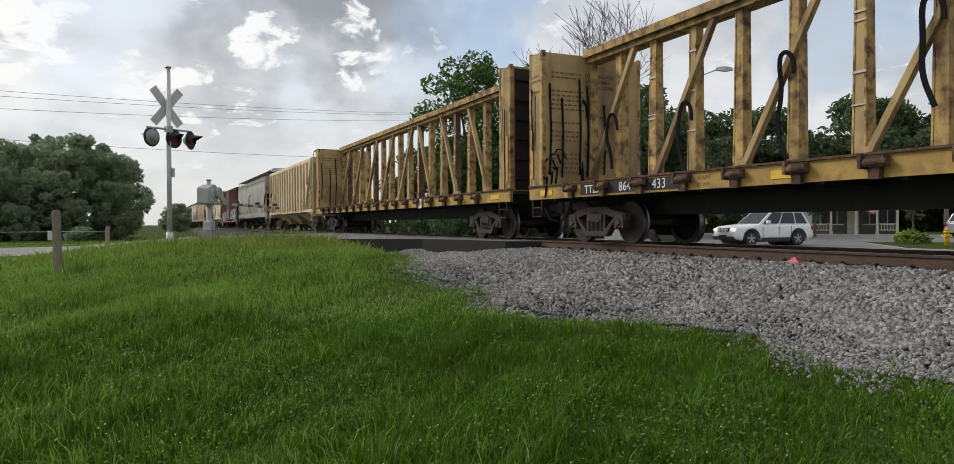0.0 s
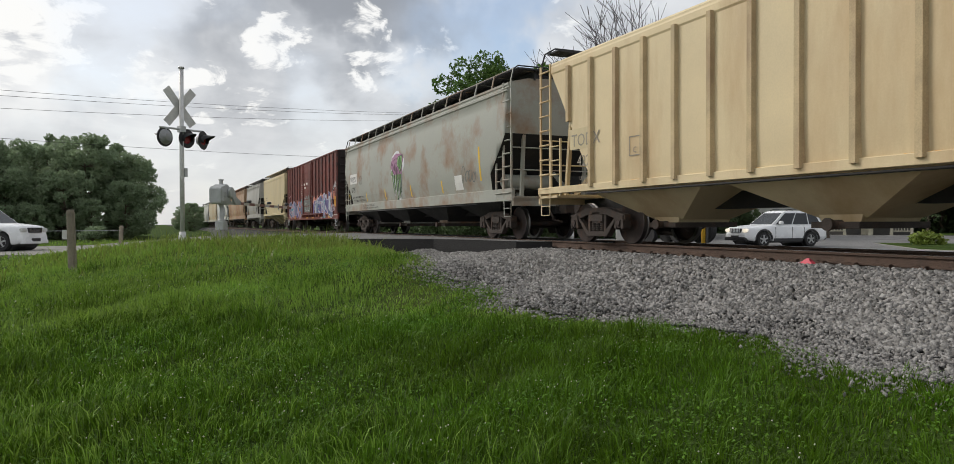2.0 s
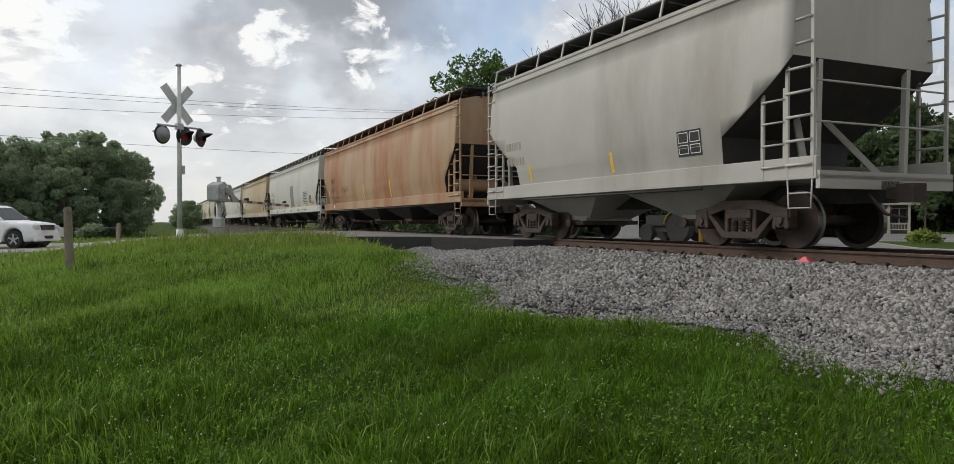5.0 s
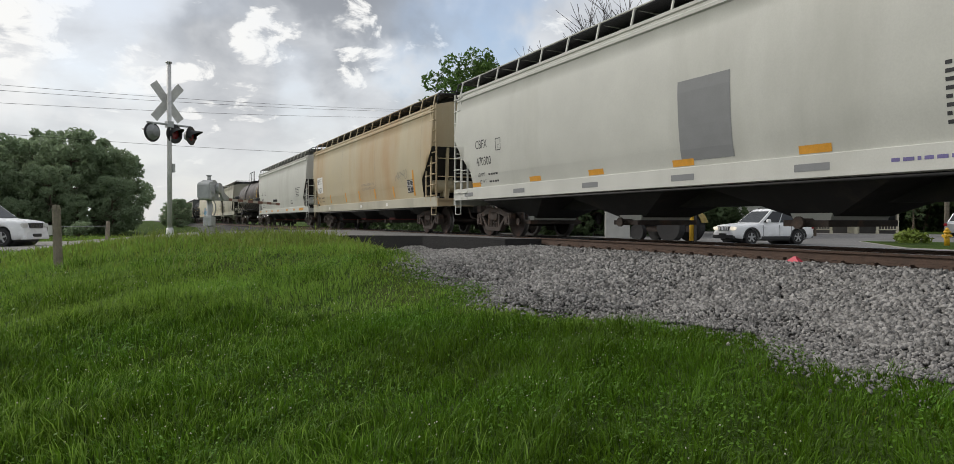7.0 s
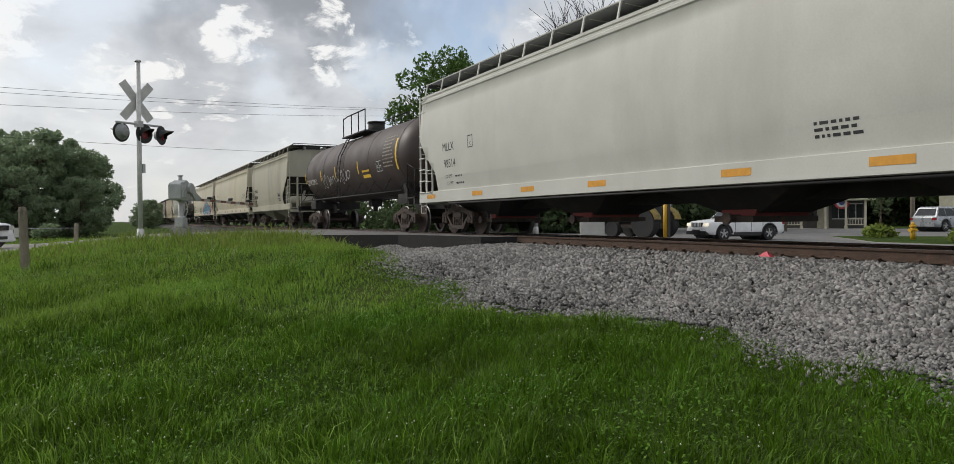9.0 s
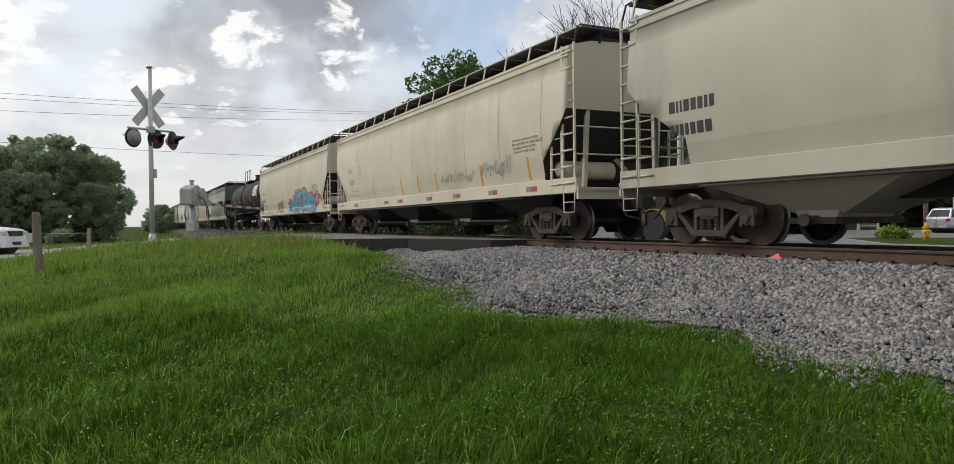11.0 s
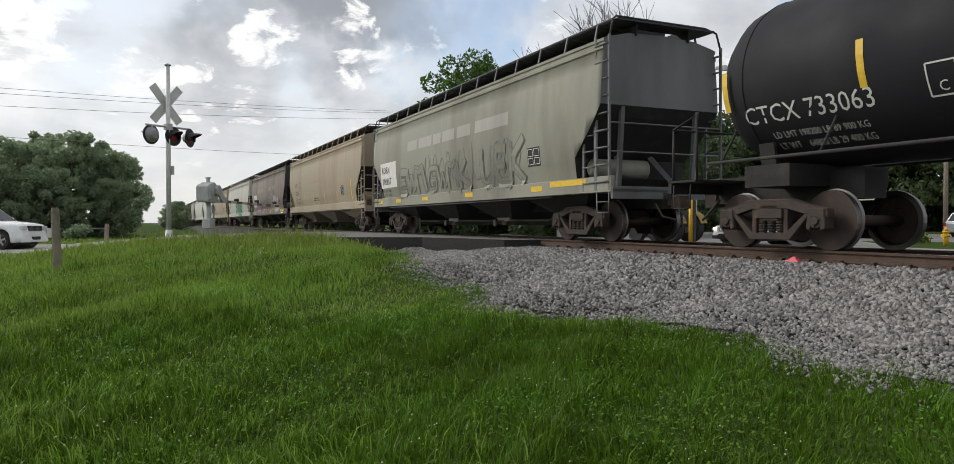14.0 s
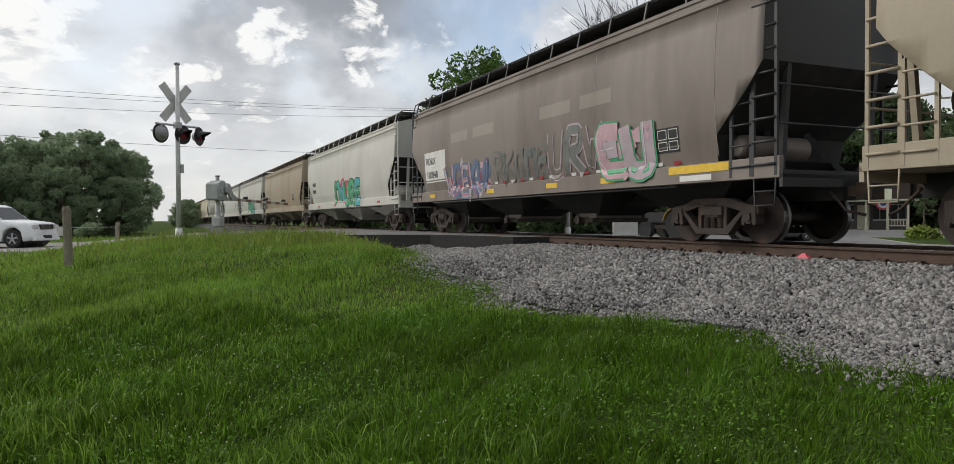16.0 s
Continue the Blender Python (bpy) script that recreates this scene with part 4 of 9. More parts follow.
def box_car(label, L, paint):
    car = thing("box_car", label, "box car", "freight train")
    lo, eave = 0.78, 4.40
    bm = bmesh.new()
    box(bm, -L / 2, L / 2, -1.45, 1.45, lo + 0.25, eave)
    loft(bm, [[(-L / 2, -1.5, eave), (-L / 2, 0, eave + 0.14), (-L / 2, 1.5, eave), (-L / 2, 1.5, eave - 0.06), (-L / 2, -1.5, eave - 0.06)], [(L / 2, -1.5, eave), (L / 2, 0, eave + 0.14), (L / 2, 1.5, eave), (L / 2, 1.5, eave - 0.06), (L / 2, -1.5, eave - 0.06)]])
    for s in (-1, 1):
        for k in range(7):
            z = 1.5 + 0.42 * k
            rb = bmesh.new()
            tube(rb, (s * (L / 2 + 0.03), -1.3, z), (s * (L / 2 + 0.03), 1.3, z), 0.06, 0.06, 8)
            part("end_rib", rb, M_ENDSHADE, car)
    part("body", bm, paint, car)
    for s in (-1, 1):
        bm = bmesh.new()
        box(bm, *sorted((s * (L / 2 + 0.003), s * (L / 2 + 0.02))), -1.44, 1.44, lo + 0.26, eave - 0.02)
        part("end_panel", bm, M_ENDSHADE, car, "corrugated end panel darkened for shade")
    door = (-1.85, 1.25)
    ribs = [-L / 2 + 0.05] + [-L / 2 + 0.98 * k for k in range(1, 6)] + [L / 2 - 0.95 * k for k in range(6, 0, -1)] + [L / 2 - 0.05]

    def surf(x, z):
        y = 1.45
        for r in ribs:
            d = abs(x - r)
            if d < 0.10:
                y = max(y, 1.45 + 0.06 * min(1.0, (0.10 - d) / 0.04))
        if door[0] <= x <= door[1]:
            y = 1.475
        return y

    for s in (-1, 1):
        for r in ribs:
            bm = bmesh.new()
            vs = [[bm.verts.new((r + a, s * (1.45 + b), z)) for a, b in ((-0.075, -0.01), (-0.045, 0.06), (0.045, 0.06), (0.075, -0.01))] for z in (lo + 0.2, eave - 0.08)]
            for i in range(3):
                bm.faces.new((vs[0][i], vs[0][i + 1], vs[1][i + 1], vs[1][i]))
            bm.faces.new(vs[0])
            bm.faces.new(vs[1][::-1])
            part("side_post", bm, M_POSTSHADE, car)
        bm = bmesh.new()
        box(bm, -L / 2, L / 2, *sorted((s * 1.38, s * 1.455)), lo - 0.06, lo + 0.26)
        part("side_sill", bm, paint, car)
        bm = bmesh.new()
        y0, y1 = sorted((s * 1.44, s * 1.475))
        box(bm, door[0], door[1], y0, y1, 1.12, eave - 0.12)
        d = part("sliding_door", bm, paint, car)
        for k in range(8):
            z = 1.14 + k * 0.43
            rb = bmesh.new()
            box(rb, door[0] + 0.1, door[1] - 0.1, *sorted((s * 1.475, s * 1.50)), z, z + 0.05)
            part("door_rib", rb, paint, d)
        for x in (door[0], door[1] - 0.09):
            rb = bmesh.new()
            box(rb, x, x + 0.09, *sorted((s * 1.475, s * 1.53)), 1.1, eave - 0.1)
            part("door_stile", rb, paint, d)
        for x in (door[0] + 0.4, door[1] - 0.4):
            bm = bmesh.new()
            tube(bm, (x, s * 1.53, 1.15), (x, s * 1.53, eave - 0.2), 0.022, 0.022, 8)
            box(bm, x - 0.06, x + 0.06, *sorted((s * 1.50, s * 1.56)), 2.0, 2.12)
            part("lock_bar", bm, paint, d)
        bm = bmesh.new()
        box(bm, door[0] - 0.2, door[1] + 3.1, *sorted((s * 1.46, s * 1.58)), 1.02, 1.09)
        k = door[0]
        while k < door[1] + 3.0:
            box(bm, k, k + 0.06, *sorted((s * 1.455, s * 1.56)), 0.88, 1.02)
            k += 0.55
        part("door_track", bm, paint, car)
        for e in (-1, 1):
            xa, xb = e * (L / 2 - 0.14), e * (L / 2 - 0.60)
            for z in (lo + 0.25, lo + 0.62, lo + 0.99, lo + 1.36):
                bm = bmesh.new()
                pipe(bm, [(xa, s * 1.45, z), (xa, s * 1.535, z), (xb, s * 1.535, z), (xb, s * 1.45, z)], 0.014)
                part("grab_iron", bm, paint, car)
            stirrup(car, e * (L / 2 - 0.35), s * 1.46, lo, M_GALV)
    bm = bmesh.new()
    box(bm, -L / 2, L / 2, -0.22, 0.22, 0.62, 1.0)
    for x in (-3.4, -2.6, 2.2, 3.0):
        box(bm, x, x + 0.12, -1.35, 1.35, 0.75, 1.02)
    tube(bm, (-1.2, -0.8, 0.75), (0.1, -0.8, 0.75), 0.18, 0.18, 12)
    part("underframe", bm, M_BLACK, car)
    add_couplers(car, L)
    for s in (-1, 1):
        add_truck(car, s * (L / 2 - 2.05))
    return car, surf


def tank_car(label, L, paint):
    car = thing("tank_car", label, "tank car", "freight train")
    R, zc = 1.42, 2.74
    bm = bmesh.new()
    hx = L / 2 - 0.75
    prof = [(-hx, 0.01), (-hx + 0.03, 0.45), (-hx + 0.14, 0.85), (-hx + 0.34, 1.18), (-hx + 0.62, 1.36), (-hx + 0.95, R)]
    prof = prof + [(-0.9, R), (0.9, R)] + [(-x, r) for x, r in prof[::-1]]
    n = 40
    rings = [[bm.verts.new((x, r * math.cos(k * math.tau / n), zc + r * math.sin(k * math.tau / n))) for k in range(n)] for x, r in prof]
    for a, b in zip(rings, rings[1:]):
        for k in range(n):
            bm.faces.new((a[k], a[(k + 1) % n], b[(k + 1) % n], b[k])).smooth = True
    part("tank", bm, paint, car)
    surf = lambda x, z: math.sqrt(max(0.01, R * R - (z - zc) ** 2))
    bm = bmesh.new()
    for x in (-hx + 0.95, -3.3, 3.3, hx - 0.95, 0.0):
        ring = [(x, (R + 0.004) * math.cos(k * math.tau / n), zc + (R + 0.004) * math.sin(k * math.tau / n)) for k in range(n + 1)]
        pipe(bm, ring, 0.008, 4)
    part("weld_seam", bm, paint, car)
    for s in (-1, 1):
        e = s * L / 2
        bm = bmesh.new()
        box(bm, *sorted((e, e - s * 3.0)), -0.25, 0.25, 0.80, 1.25)
        box(bm, *sorted((e - s * 1.5, e - s * 2.4)), -1.15, 1.15, 1.0, 1.35)
        for y in (-1, 1):
            bar(bm, (e - s * 1.9, y * 0.95, 1.1), (e - s * 1.9, y * 1.08, 1.70), 0.3, 0.06)
        box(bm, *sorted((e, e - s * 0.08)), -1.48, 1.48, 0.95, 1.2)
        box(bm, *sorted((e, e - s * 0.7)), -1.48, 1.48, 1.14, 1.18)
        part("end_sill", bm, M_BLACK, car)
        bm = bmesh.new()
        pipe(bm, [(e - s * 0.1, -1.45, 1.15), (e - s * 0.1, -1.45, 2.1), (e - s * 0.1, 1.45, 2.1), (e - s * 0.1, 1.45, 1.15)], 0.025)
        pipe(bm, [(e - s * 0.7, -1.45, 1.15), (e - s * 0.7, -1.45, 2.3), (e - s * 0.1, -1.45, 2.1)], 0.022)
        part("end_rail", bm, M_BLACK, car)
        stirrup(car, e - s * 0.35, -1.47, 1.1, M_BLACK)
        bm = bmesh.new()
        pipe(bm, [(-hx + 0.3, s * 1.52, 1.42), (hx - 0.3, s * 1.52, 1.42)], 0.028)
        for k in range(9):
            x = -hx + 0.6 + (2 * hx - 1.2) * k / 8
            pipe(bm, [(x, s * 1.52, 1.42), (x, s * 1.18, 1.95)], 0.02)
        part("side_handrail", bm, M_BLACK, car)
        bm = bmesh.new()
        for x in (-0.75, -0.3):
            pipe(bm, [(x, s * 1.5, 0.85), (x, s * 1.5, 2.7), (x, s * 1.42, 3.2), (x, s * 1.12, 3.8), (x, s * 0.95, 4.1)], 0.022)
        for k in range(11):
            z = 0.9 + k * 0.3
            y = 1.5 if z < 2.8 else 1.5 - (z - 2.8) * 0.38
            pipe(bm, [(-0.75, s * y, z), (-0.3, s * y, z)], 0.016)
        part("ladder", bm, M_BLACK, car)
        bm = bmesh.new()
        pts = [(-1.5, s * 0.95, 4.95), (-0.9, s * 0.95, 5.0), (-0.3, s * 0.95, 5.0), (1.6, s * 0.95, 5.0)]
        pipe(bm, pts, 0.028)
        for x in (-1.5, -0.3, 0.7, 1.6):
            pipe(bm, [(x, s * 0.95, 4.15), (x, s * 0.95, 5.0)], 0.025)
        part("platform_rail", bm, M_BLACK, car)
    bm = bmesh.new()
    for s in (-1, 1):
        box(bm, -1.6, 1.7, *sorted((s * 0.45, s * 1.0)), 4.10, 4.15)
    part("top_platform", bm, M_GRATE, car)
    bm = bmesh.new()
    tube(bm, (0.25, 0, 4.05), (0.25, 0, 4.62), 0.36, 0.36, 20)
    tube(bm, (0.25, 0, 4.62), (0.25, 0, 4.68), 0.40, 0.38, 20)
    tube(bm, (-0.9, 0, 4.05), (-0.9, 0, 4.4), 0.25, 0.25, 16)
    part("manway", bm, M_BLACK, car)
    bm = bmesh.new()
    box(bm, -0.2, 0.2, -0.25, 0.25, 1.02, 1.4)
    tube(bm, (0, 0, 0.82), (0, 0, 1.04), 0.10, 0.10, 10)
    part("bottom_outlet", bm, M_BLACK, car)
    add_couplers(car, L)
    for s in (-1, 1):
        add_truck(car, s * (L / 2 - 1.95))
    return car, surf


M_CBEAM = material("yellow_flatcar_paint", (0.43, 0.285, 0.10), 0.8, vary=0.3, scale=2, grain=40, grime=(0.085, 0.040, 0.026), grime_amt=0.62, grime_scale=5.0, bump=0.08)
M_CSILL = material("yellow_sill_paint", (0.41, 0.26, 0.07), 0.75, vary=0.25, scale=2, grain=40, grime=(0.16, 0.08, 0.04), grime_amt=0.42, grime_scale=2.6, bump=0.06)
M_CRUST = material("flaking_rust", (0.085, 0.045, 0.030), 0.9, vary=0.4, scale=3, grain=45, grime=(0.26, 0.16, 0.065), grime_amt=0.42, grime_scale=4.5, bump=0.25)
M_CPRINT = material("faded_brown_stencil", (0.17, 0.115, 0.06), 0.85, vary=0.3, scale=8)
M_CTAN = material("weathered_tan_paint", (0.42, 0.30, 0.135), 0.8, vary=0.22, scale=1.6, grain=40, grime=(0.11, 0.058, 0.035), grime_amt=0.5, grime_scale=2.2, streak=True, bump=0.05)
M_STRAP = material("black_strap", (0.010, 0.010, 0.012), 0.9, vary=0.2, spec=0.15)
M_WRAP = material("pale_wrap", (0.52, 0.47, 0.38), 0.6, vary=0.2, scale=12)


def centerbeam_car(label, L, seed):
    rng = random.Random(seed)
    car = thing("centerbeam_car", label, "flat car", "freight train")
    bh = 0.62
    for s in (-1, 1):
        bm = bmesh.new()
        box(bm, -L / 2, L / 2, *sorted((s * 1.38, s * 1.47)), 1.02, 1.34)
        part("side_sill", bm, M_CSILL, car)
        bm = bmesh.new()
        box(bm, -L / 2, L / 2, *sorted((s * 1.44, s * 1.52)), 1.325, 1.36)
        part("side_flange", bm, M_CRUST, car, "rusty flange along the sill")
        k = -L / 2 + 2.0
        while k < L / 2 - 1.5:
            bm = bmesh.new()
            box(bm, k - 0.14, k + 0.14, *sorted((s * 1.47, s * 1.60)), 1.16, 1.30)
            tube(bm, (k - 0.19, s * 1.58, 1.22), (k + 0.19, s * 1.58, 1.22), 0.055, 0.055, 8)
            box(bm, k - 0.2, k - 0.15, *sorted((s * 1.47, s * 1.64)), 1.14, 1.34)
            box(bm, k - 0.10, k + 0.06, *sorted((s * 1.47, s * 1.56)), 1.0, 1.16)
            part("winch", bm, M_CRUST, car)
            k += 1.22
    bm = bmesh.new()
    box(bm, -L / 2, L / 2, -1.38, 1.38, 1.22, 1.30)
    box(bm, -L / 2 + 0.3, L / 2 - 0.3, -0.25, 0.25, 0.62, 1.22)
    k = -L / 2 + 1.0
    while k < L / 2:
        box(bm, k, k + 0.1, -1.38, 1.38, 0.98, 1.22)
        k += 1.22
    part("deck", bm, [M_BLACK], car)
    for s in (-1, 1):
        e = s * L / 2
        x0, x1 = sorted((e, e - s * bh))
        bm = bmesh.new()
        box(bm, x0, x1, -1.45, 1.45, 1.30, 4.58)
        part("bulkhead", bm, M_CTAN, car)
        for x in (x0, x1 - 0.07):
            for y in (-1.45, 1.37):
                bm = bmesh.new()
                box(bm, x - 0.006, x + 0.075, y - 0.012, y + 0.09, 1.30, 4.63)
                part("corner_post", bm, M_CBEAM, car)
        # ribbed rusty end face, its shade put into the near-black colour
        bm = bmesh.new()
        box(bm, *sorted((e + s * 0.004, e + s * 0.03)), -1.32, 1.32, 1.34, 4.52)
        part("end_panel", bm, M_ENDSHADE, car, "rusty ribbed end panel darkened for shade")
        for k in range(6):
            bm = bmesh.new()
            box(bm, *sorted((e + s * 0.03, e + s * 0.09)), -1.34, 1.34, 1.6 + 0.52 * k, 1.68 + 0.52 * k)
            part("end_rib", bm, M_ENDSHADE, car)
        # load instructions on the inner face, unreadable, and hanging straps
        bm = bmesh.new()
        xi = e - s * (bh + 0.012)
        for k in range(26):
            z = 4.2 - k * 0.11
            y = -1.2
            if k % 7 in (3, 4) or rng.random() < 0.3:
                continue
            while y < -0.35:
                l = rng.uniform(0.04, 0.12)
                vs = [bm.verts.new(p) for p in ((xi, y, z), (xi, y + l, z), (xi, y + l, z + 0.04), (xi, y, z + 0.04))]
                bm.faces.new(vs)
                y += l + 0.04
        part("small_print", bm, M_CPRINT, car)
        surf = lambda x, z: 1.475
        if s < 0:
            for word, z, size in (("LOADING AND", 4.06, 0.12), ("UNLOADING", 3.92, 0.12), ("INSTRUCTIONS", 3.78, 0.12), ("SAFETY FIRST", 3.02, 0.12), ("WARNING", 2.36, 0.15), ("DO NOT MOVE", 2.20, 0.11), ("CAR UNLESS", 2.06, 0.11), ("TIEDOWNS", 1.92, 0.11), ("SECURED IN", 1.78, 0.11), ("KEYSLOTS", 1.64, 0.11)):
                o = letters(car, surf, word, 0, 0, size, M_STRAP, off=0.0)
                for v in o.data.vertices:
                    v.co = (xi + 0.010, -0.25 + v.co.x, z + v.co.z)
            for word, z in (("LOADING", 4.0), ("INSTRUCTIONS", 3.88), ("WARNING", 3.62)):
                letters(car, lambda x, zz: 1.45, word, x0 + 0.08, z, 0.085, M_STRAP, off=0.006)
        bm = bmesh.new()
        for k in range(2):
            x = x0 + 0.2 + k * 0.2 + rng.uniform(-0.04, 0.04)
            lo = 1.35 if k % 3 else rng.uniform(2.0, 2.6)
            stroke(bm, surf, [(x, lo), (x + rng.uniform(-0.04, 0.04), lo + 0.5), (x + rng.uniform(-0.02, 0.02), lo + 1.0), (x, rng.uniform(3.4, 4.0))], rng.choice((0.03, 0.045, 0.07)), 0.02)
        part("hanging_strap", bm, M_STRAP, car)
        swatch(car, surf, *sorted((e - s * 0.10, e - s * 0.20)), 1.55, 2.75, M_AMBER, "reflector_strip", 0.006)
        for k in range(5):
            y, lo = -1.2 + 0.36 * k + rng.uniform(-0.1, 0.1), rng.uniform(1.35, 2.0)
            bm = bmesh.new()
            pts = [(xi - s * 0.02, y, rng.uniform(3.2, 4.1)), (xi - s * 0.03, y + 0.03, 2.7), (xi - s * 0.05, y - 0.02, lo)]
            strap(bm, pts, 0.05, 0.012, (0, 1, 0))
            part("hanging_strap", bm, M_STRAP, car, "black tie-down strap")
        # a tangle of loose straps at the foot
        for k in range(3 if seed == 3 else 0):
            bm = bmesh.new()
            c = Vector((xi - s * 0.12, -1.3 + 0.14 * k, 1.75 + 0.12 * k))
            pts = [c + Vector((0.22 * math.cos(a * 0.9), -0.03 * a, 0.26 * math.sin(a * 0.9))) for a in range(7)] + [c + Vector((-s * 0.1, -0.22, -0.7))]
            strap(bm, pts, 0.05, 0.012, (0, 1, 0))
            part("loose_strap", bm, M_STRAP, car, "black tie-down strap hanging loose")
    # truss along the middle
    bm = bmesh.new()
    box(bm, -L / 2 + bh, L / 2 - bh, -0.30, 0.30, 4.62, 4.70)
    box(bm, -L / 2 + bh, L / 2 - bh, -0.20, 0.20, 4.40, 4.62)
    box(bm, -L / 2 + bh, L / 2 - bh, -0.30, -0.27, 4.52, 4.62)
    part("top_chord", bm, M_CBEAM, car)
    inner = L - 2 * bh
    n = int(inner / 1.22)
    step = inner / n
    for k in range(n + 1):
        x = -inner / 2 + step * k
        bm = bmesh.new()
        w0, w1 = 0.105, 0.078
        loft(bm, [[(x - w0, -0.155, 1.30), (x + w0, -0.155, 1.30), (x + w0, 0.07, 1.30), (x - w0, 0.07, 1.30)], [(x - w1, -0.105, 4.42), (x + w1, -0.105, 4.42), (x + w1, 0.06, 4.42), (x - w1, 0.06, 4.42)]])
        post = part("truss_post", bm, M_CBEAM if k % 3 else M_CTAN, car)
        for sx in (-1, 1):
            bm = bmesh.new()
            a0, a1 = sorted((sx * (w0 - 0.012), sx * (w0 + 0.022)))
            b0, b1 = sorted((sx * (w1 - 0.012), sx * (w1 + 0.020)))
            loft(bm, [[(x + a0, -0.165, 1.30), (x + a1, -0.165, 1.30), (x + a1, 0.08, 1.30), (x + a0, 0.08, 1.30)], [(x + b0, -0.115, 4.42), (x + b1, -0.115, 4.42), (x + b1, 0.07, 4.42), (x + b0, 0.07, 4.42)]])
            part("post_flange", bm, M_CRUST if rng.random() < 0.22 else M_CBEAM, post, "rust-eaten flange")
        if rng.random() < 0.65:
            z = 1.7 + rng.uniform(0, 0.5)
            while z < 3.6:
                z += rng.choice((0.09, 0.14, 0.5, 0.8))
                hw = w0 + (w1 - w0) * (z - 1.3) / 3.1 + 0.028
                tilt = rng.uniform(-0.05, 0.05)
                bm = bmesh.new()
                yf = -0.172 + 0.05 * (z - 1.3) / 3.1
                box(bm, x - hw, x + hw, yf - 0.008, yf + 0.004, z, z + rng.uniform(0.015, 0.04))
                part("wrap_band", bm, M_WRAP, post, "pale plastic band round the post")
        if k % 2 == 0 and k < n:
            bm = bmesh.new()
            d = 1 if k < n / 2 else -1
            xa, xb = (x + 0.15, x + step * 1.5) if d > 0 else (x + step * 1.35, x)
            bar(bm, (xa, -0.2, 1.36), (xb, -0.12, 4.42), 0.11, 0.12, up=(0, 1, 0))
            tube(bm, (xa, -0.27, 1.46), (xa, -0.13, 1.46), 0.13, 0.13, 12)
            part("diagonal_brace", bm, M_CTAN, car)
        if seed == 3 and (k % 2 == 1 or rng.random() < 0.3):
            bm = bmesh.new()
            z0 = rng.uniform(2.6, 3.6)
            drop, swing = rng.uniform(0.6, 1.5), rng.uniform(-0.12, 0.12)
            pts = [Vector(p) for p in ((x + 0.10, -0.24, z0 - 0.25), (x + 0.12, -0.27, z0), (x - 0.02, -0.30, z0 + 0.16), (x - 0.17, -0.30, z0 + 0.05), (x - 0.20 + swing, -0.30, z0 - drop * 0.5), (x - 0.10 - swing, -0.32, z0 - drop), (x + 0.06, -0.36, max(1.42, z0 - drop * 1.5)))]
            for _ in range(2):
                pts = [pts[0]] + [q for a, b in zip(pts, pts[1:]) for q in (a.lerp(b, 0.25), a.lerp(b, 0.75))] + [pts[-1]]
            strap(bm, pts, 0.075, 0.025)
            part("loose_strap", bm, M_STRAP, post, "black tie-down strap hanging loose")
    add_couplers(car, L)
    for s in (-1, 1):
        add_truck(car, s * (L / 2 - 2.3))
        stirrup(car, s * (L / 2 - 0.4), -1.48, 1.02, M_IRON)
    return car, (lambda x, z: 1.475)

# paints of the single cars
def paint(name, c, grime, amt, gs=0.8, streak=True, rough=0.55, spec=0.4):
    return material(name, c, rough, vary=0.07, scale=0.9, grain=35, grime=grime, grime_amt=amt, grime_scale=gs, streak=streak, bump=0.015, spec=spec)


# Grey end paint lowered to near black to carry the end's shade.
M_DARKEND = paint("shaded_grey_end_paint", (0.040, 0.041, 0.044), (0.045, 0.042, 0.040), 0.3)
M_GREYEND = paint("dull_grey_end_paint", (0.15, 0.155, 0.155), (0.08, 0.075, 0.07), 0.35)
P_TODX = paint("tan_ribbed_paint", (0.66, 0.54, 0.335), (0.46, 0.30, 0.15), 0.42, 1.1)
P_WLPX = paint("grey_green_paint", (0.345, 0.35, 0.31), (0.26, 0.135, 0.065), 0.5, 0.7, False)
P_RED = paint("oxide_red_paint", (0.165, 0.036, 0.027), (0.075, 0.022, 0.02), 0.35, 0.8)
P_CREAM = paint("cream_paint", (0.58, 0.48, 0.29), (0.40, 0.32, 0.19), 0.2)
P_GREY = paint("light_grey_paint", (0.40, 0.39, 0.36), (0.25, 0.23, 0.20), 0.3)
P_RUSTY = paint("rust_stained_beige_paint", (0.37, 0.255, 0.155), (0.29, 0.115, 0.045), 0.6, 1.3)
P_PALE = paint("pale_grey_paint", (0.50, 0.50, 0.46), (0.38, 0.38, 0.34), 0.25)
P_YEL = paint("faded_yellow_paint", (0.445, 0.385, 0.26), (0.40, 0.27, 0.14), 0.45, 0.6)
P_OFFWHITE = paint("off_white_paint", (0.53, 0.53, 0.49), (0.42, 0.41, 0.37), 0.2)
P_BROWNTANK = paint("sooty_brown_tank", (0.050, 0.036, 0.033), (0.085, 0.055, 0.047), 0.4, 0.8, False, 0.5)
P_OLD = paint("old_cream_paint", (0.42, 0.40, 0.32), (0.27, 0.25, 0.20), 0.35)
P_PINX = paint("warm_white_paint", (0.55, 0.51, 0.40), (0.42, 0.37, 0.27), 0.25)
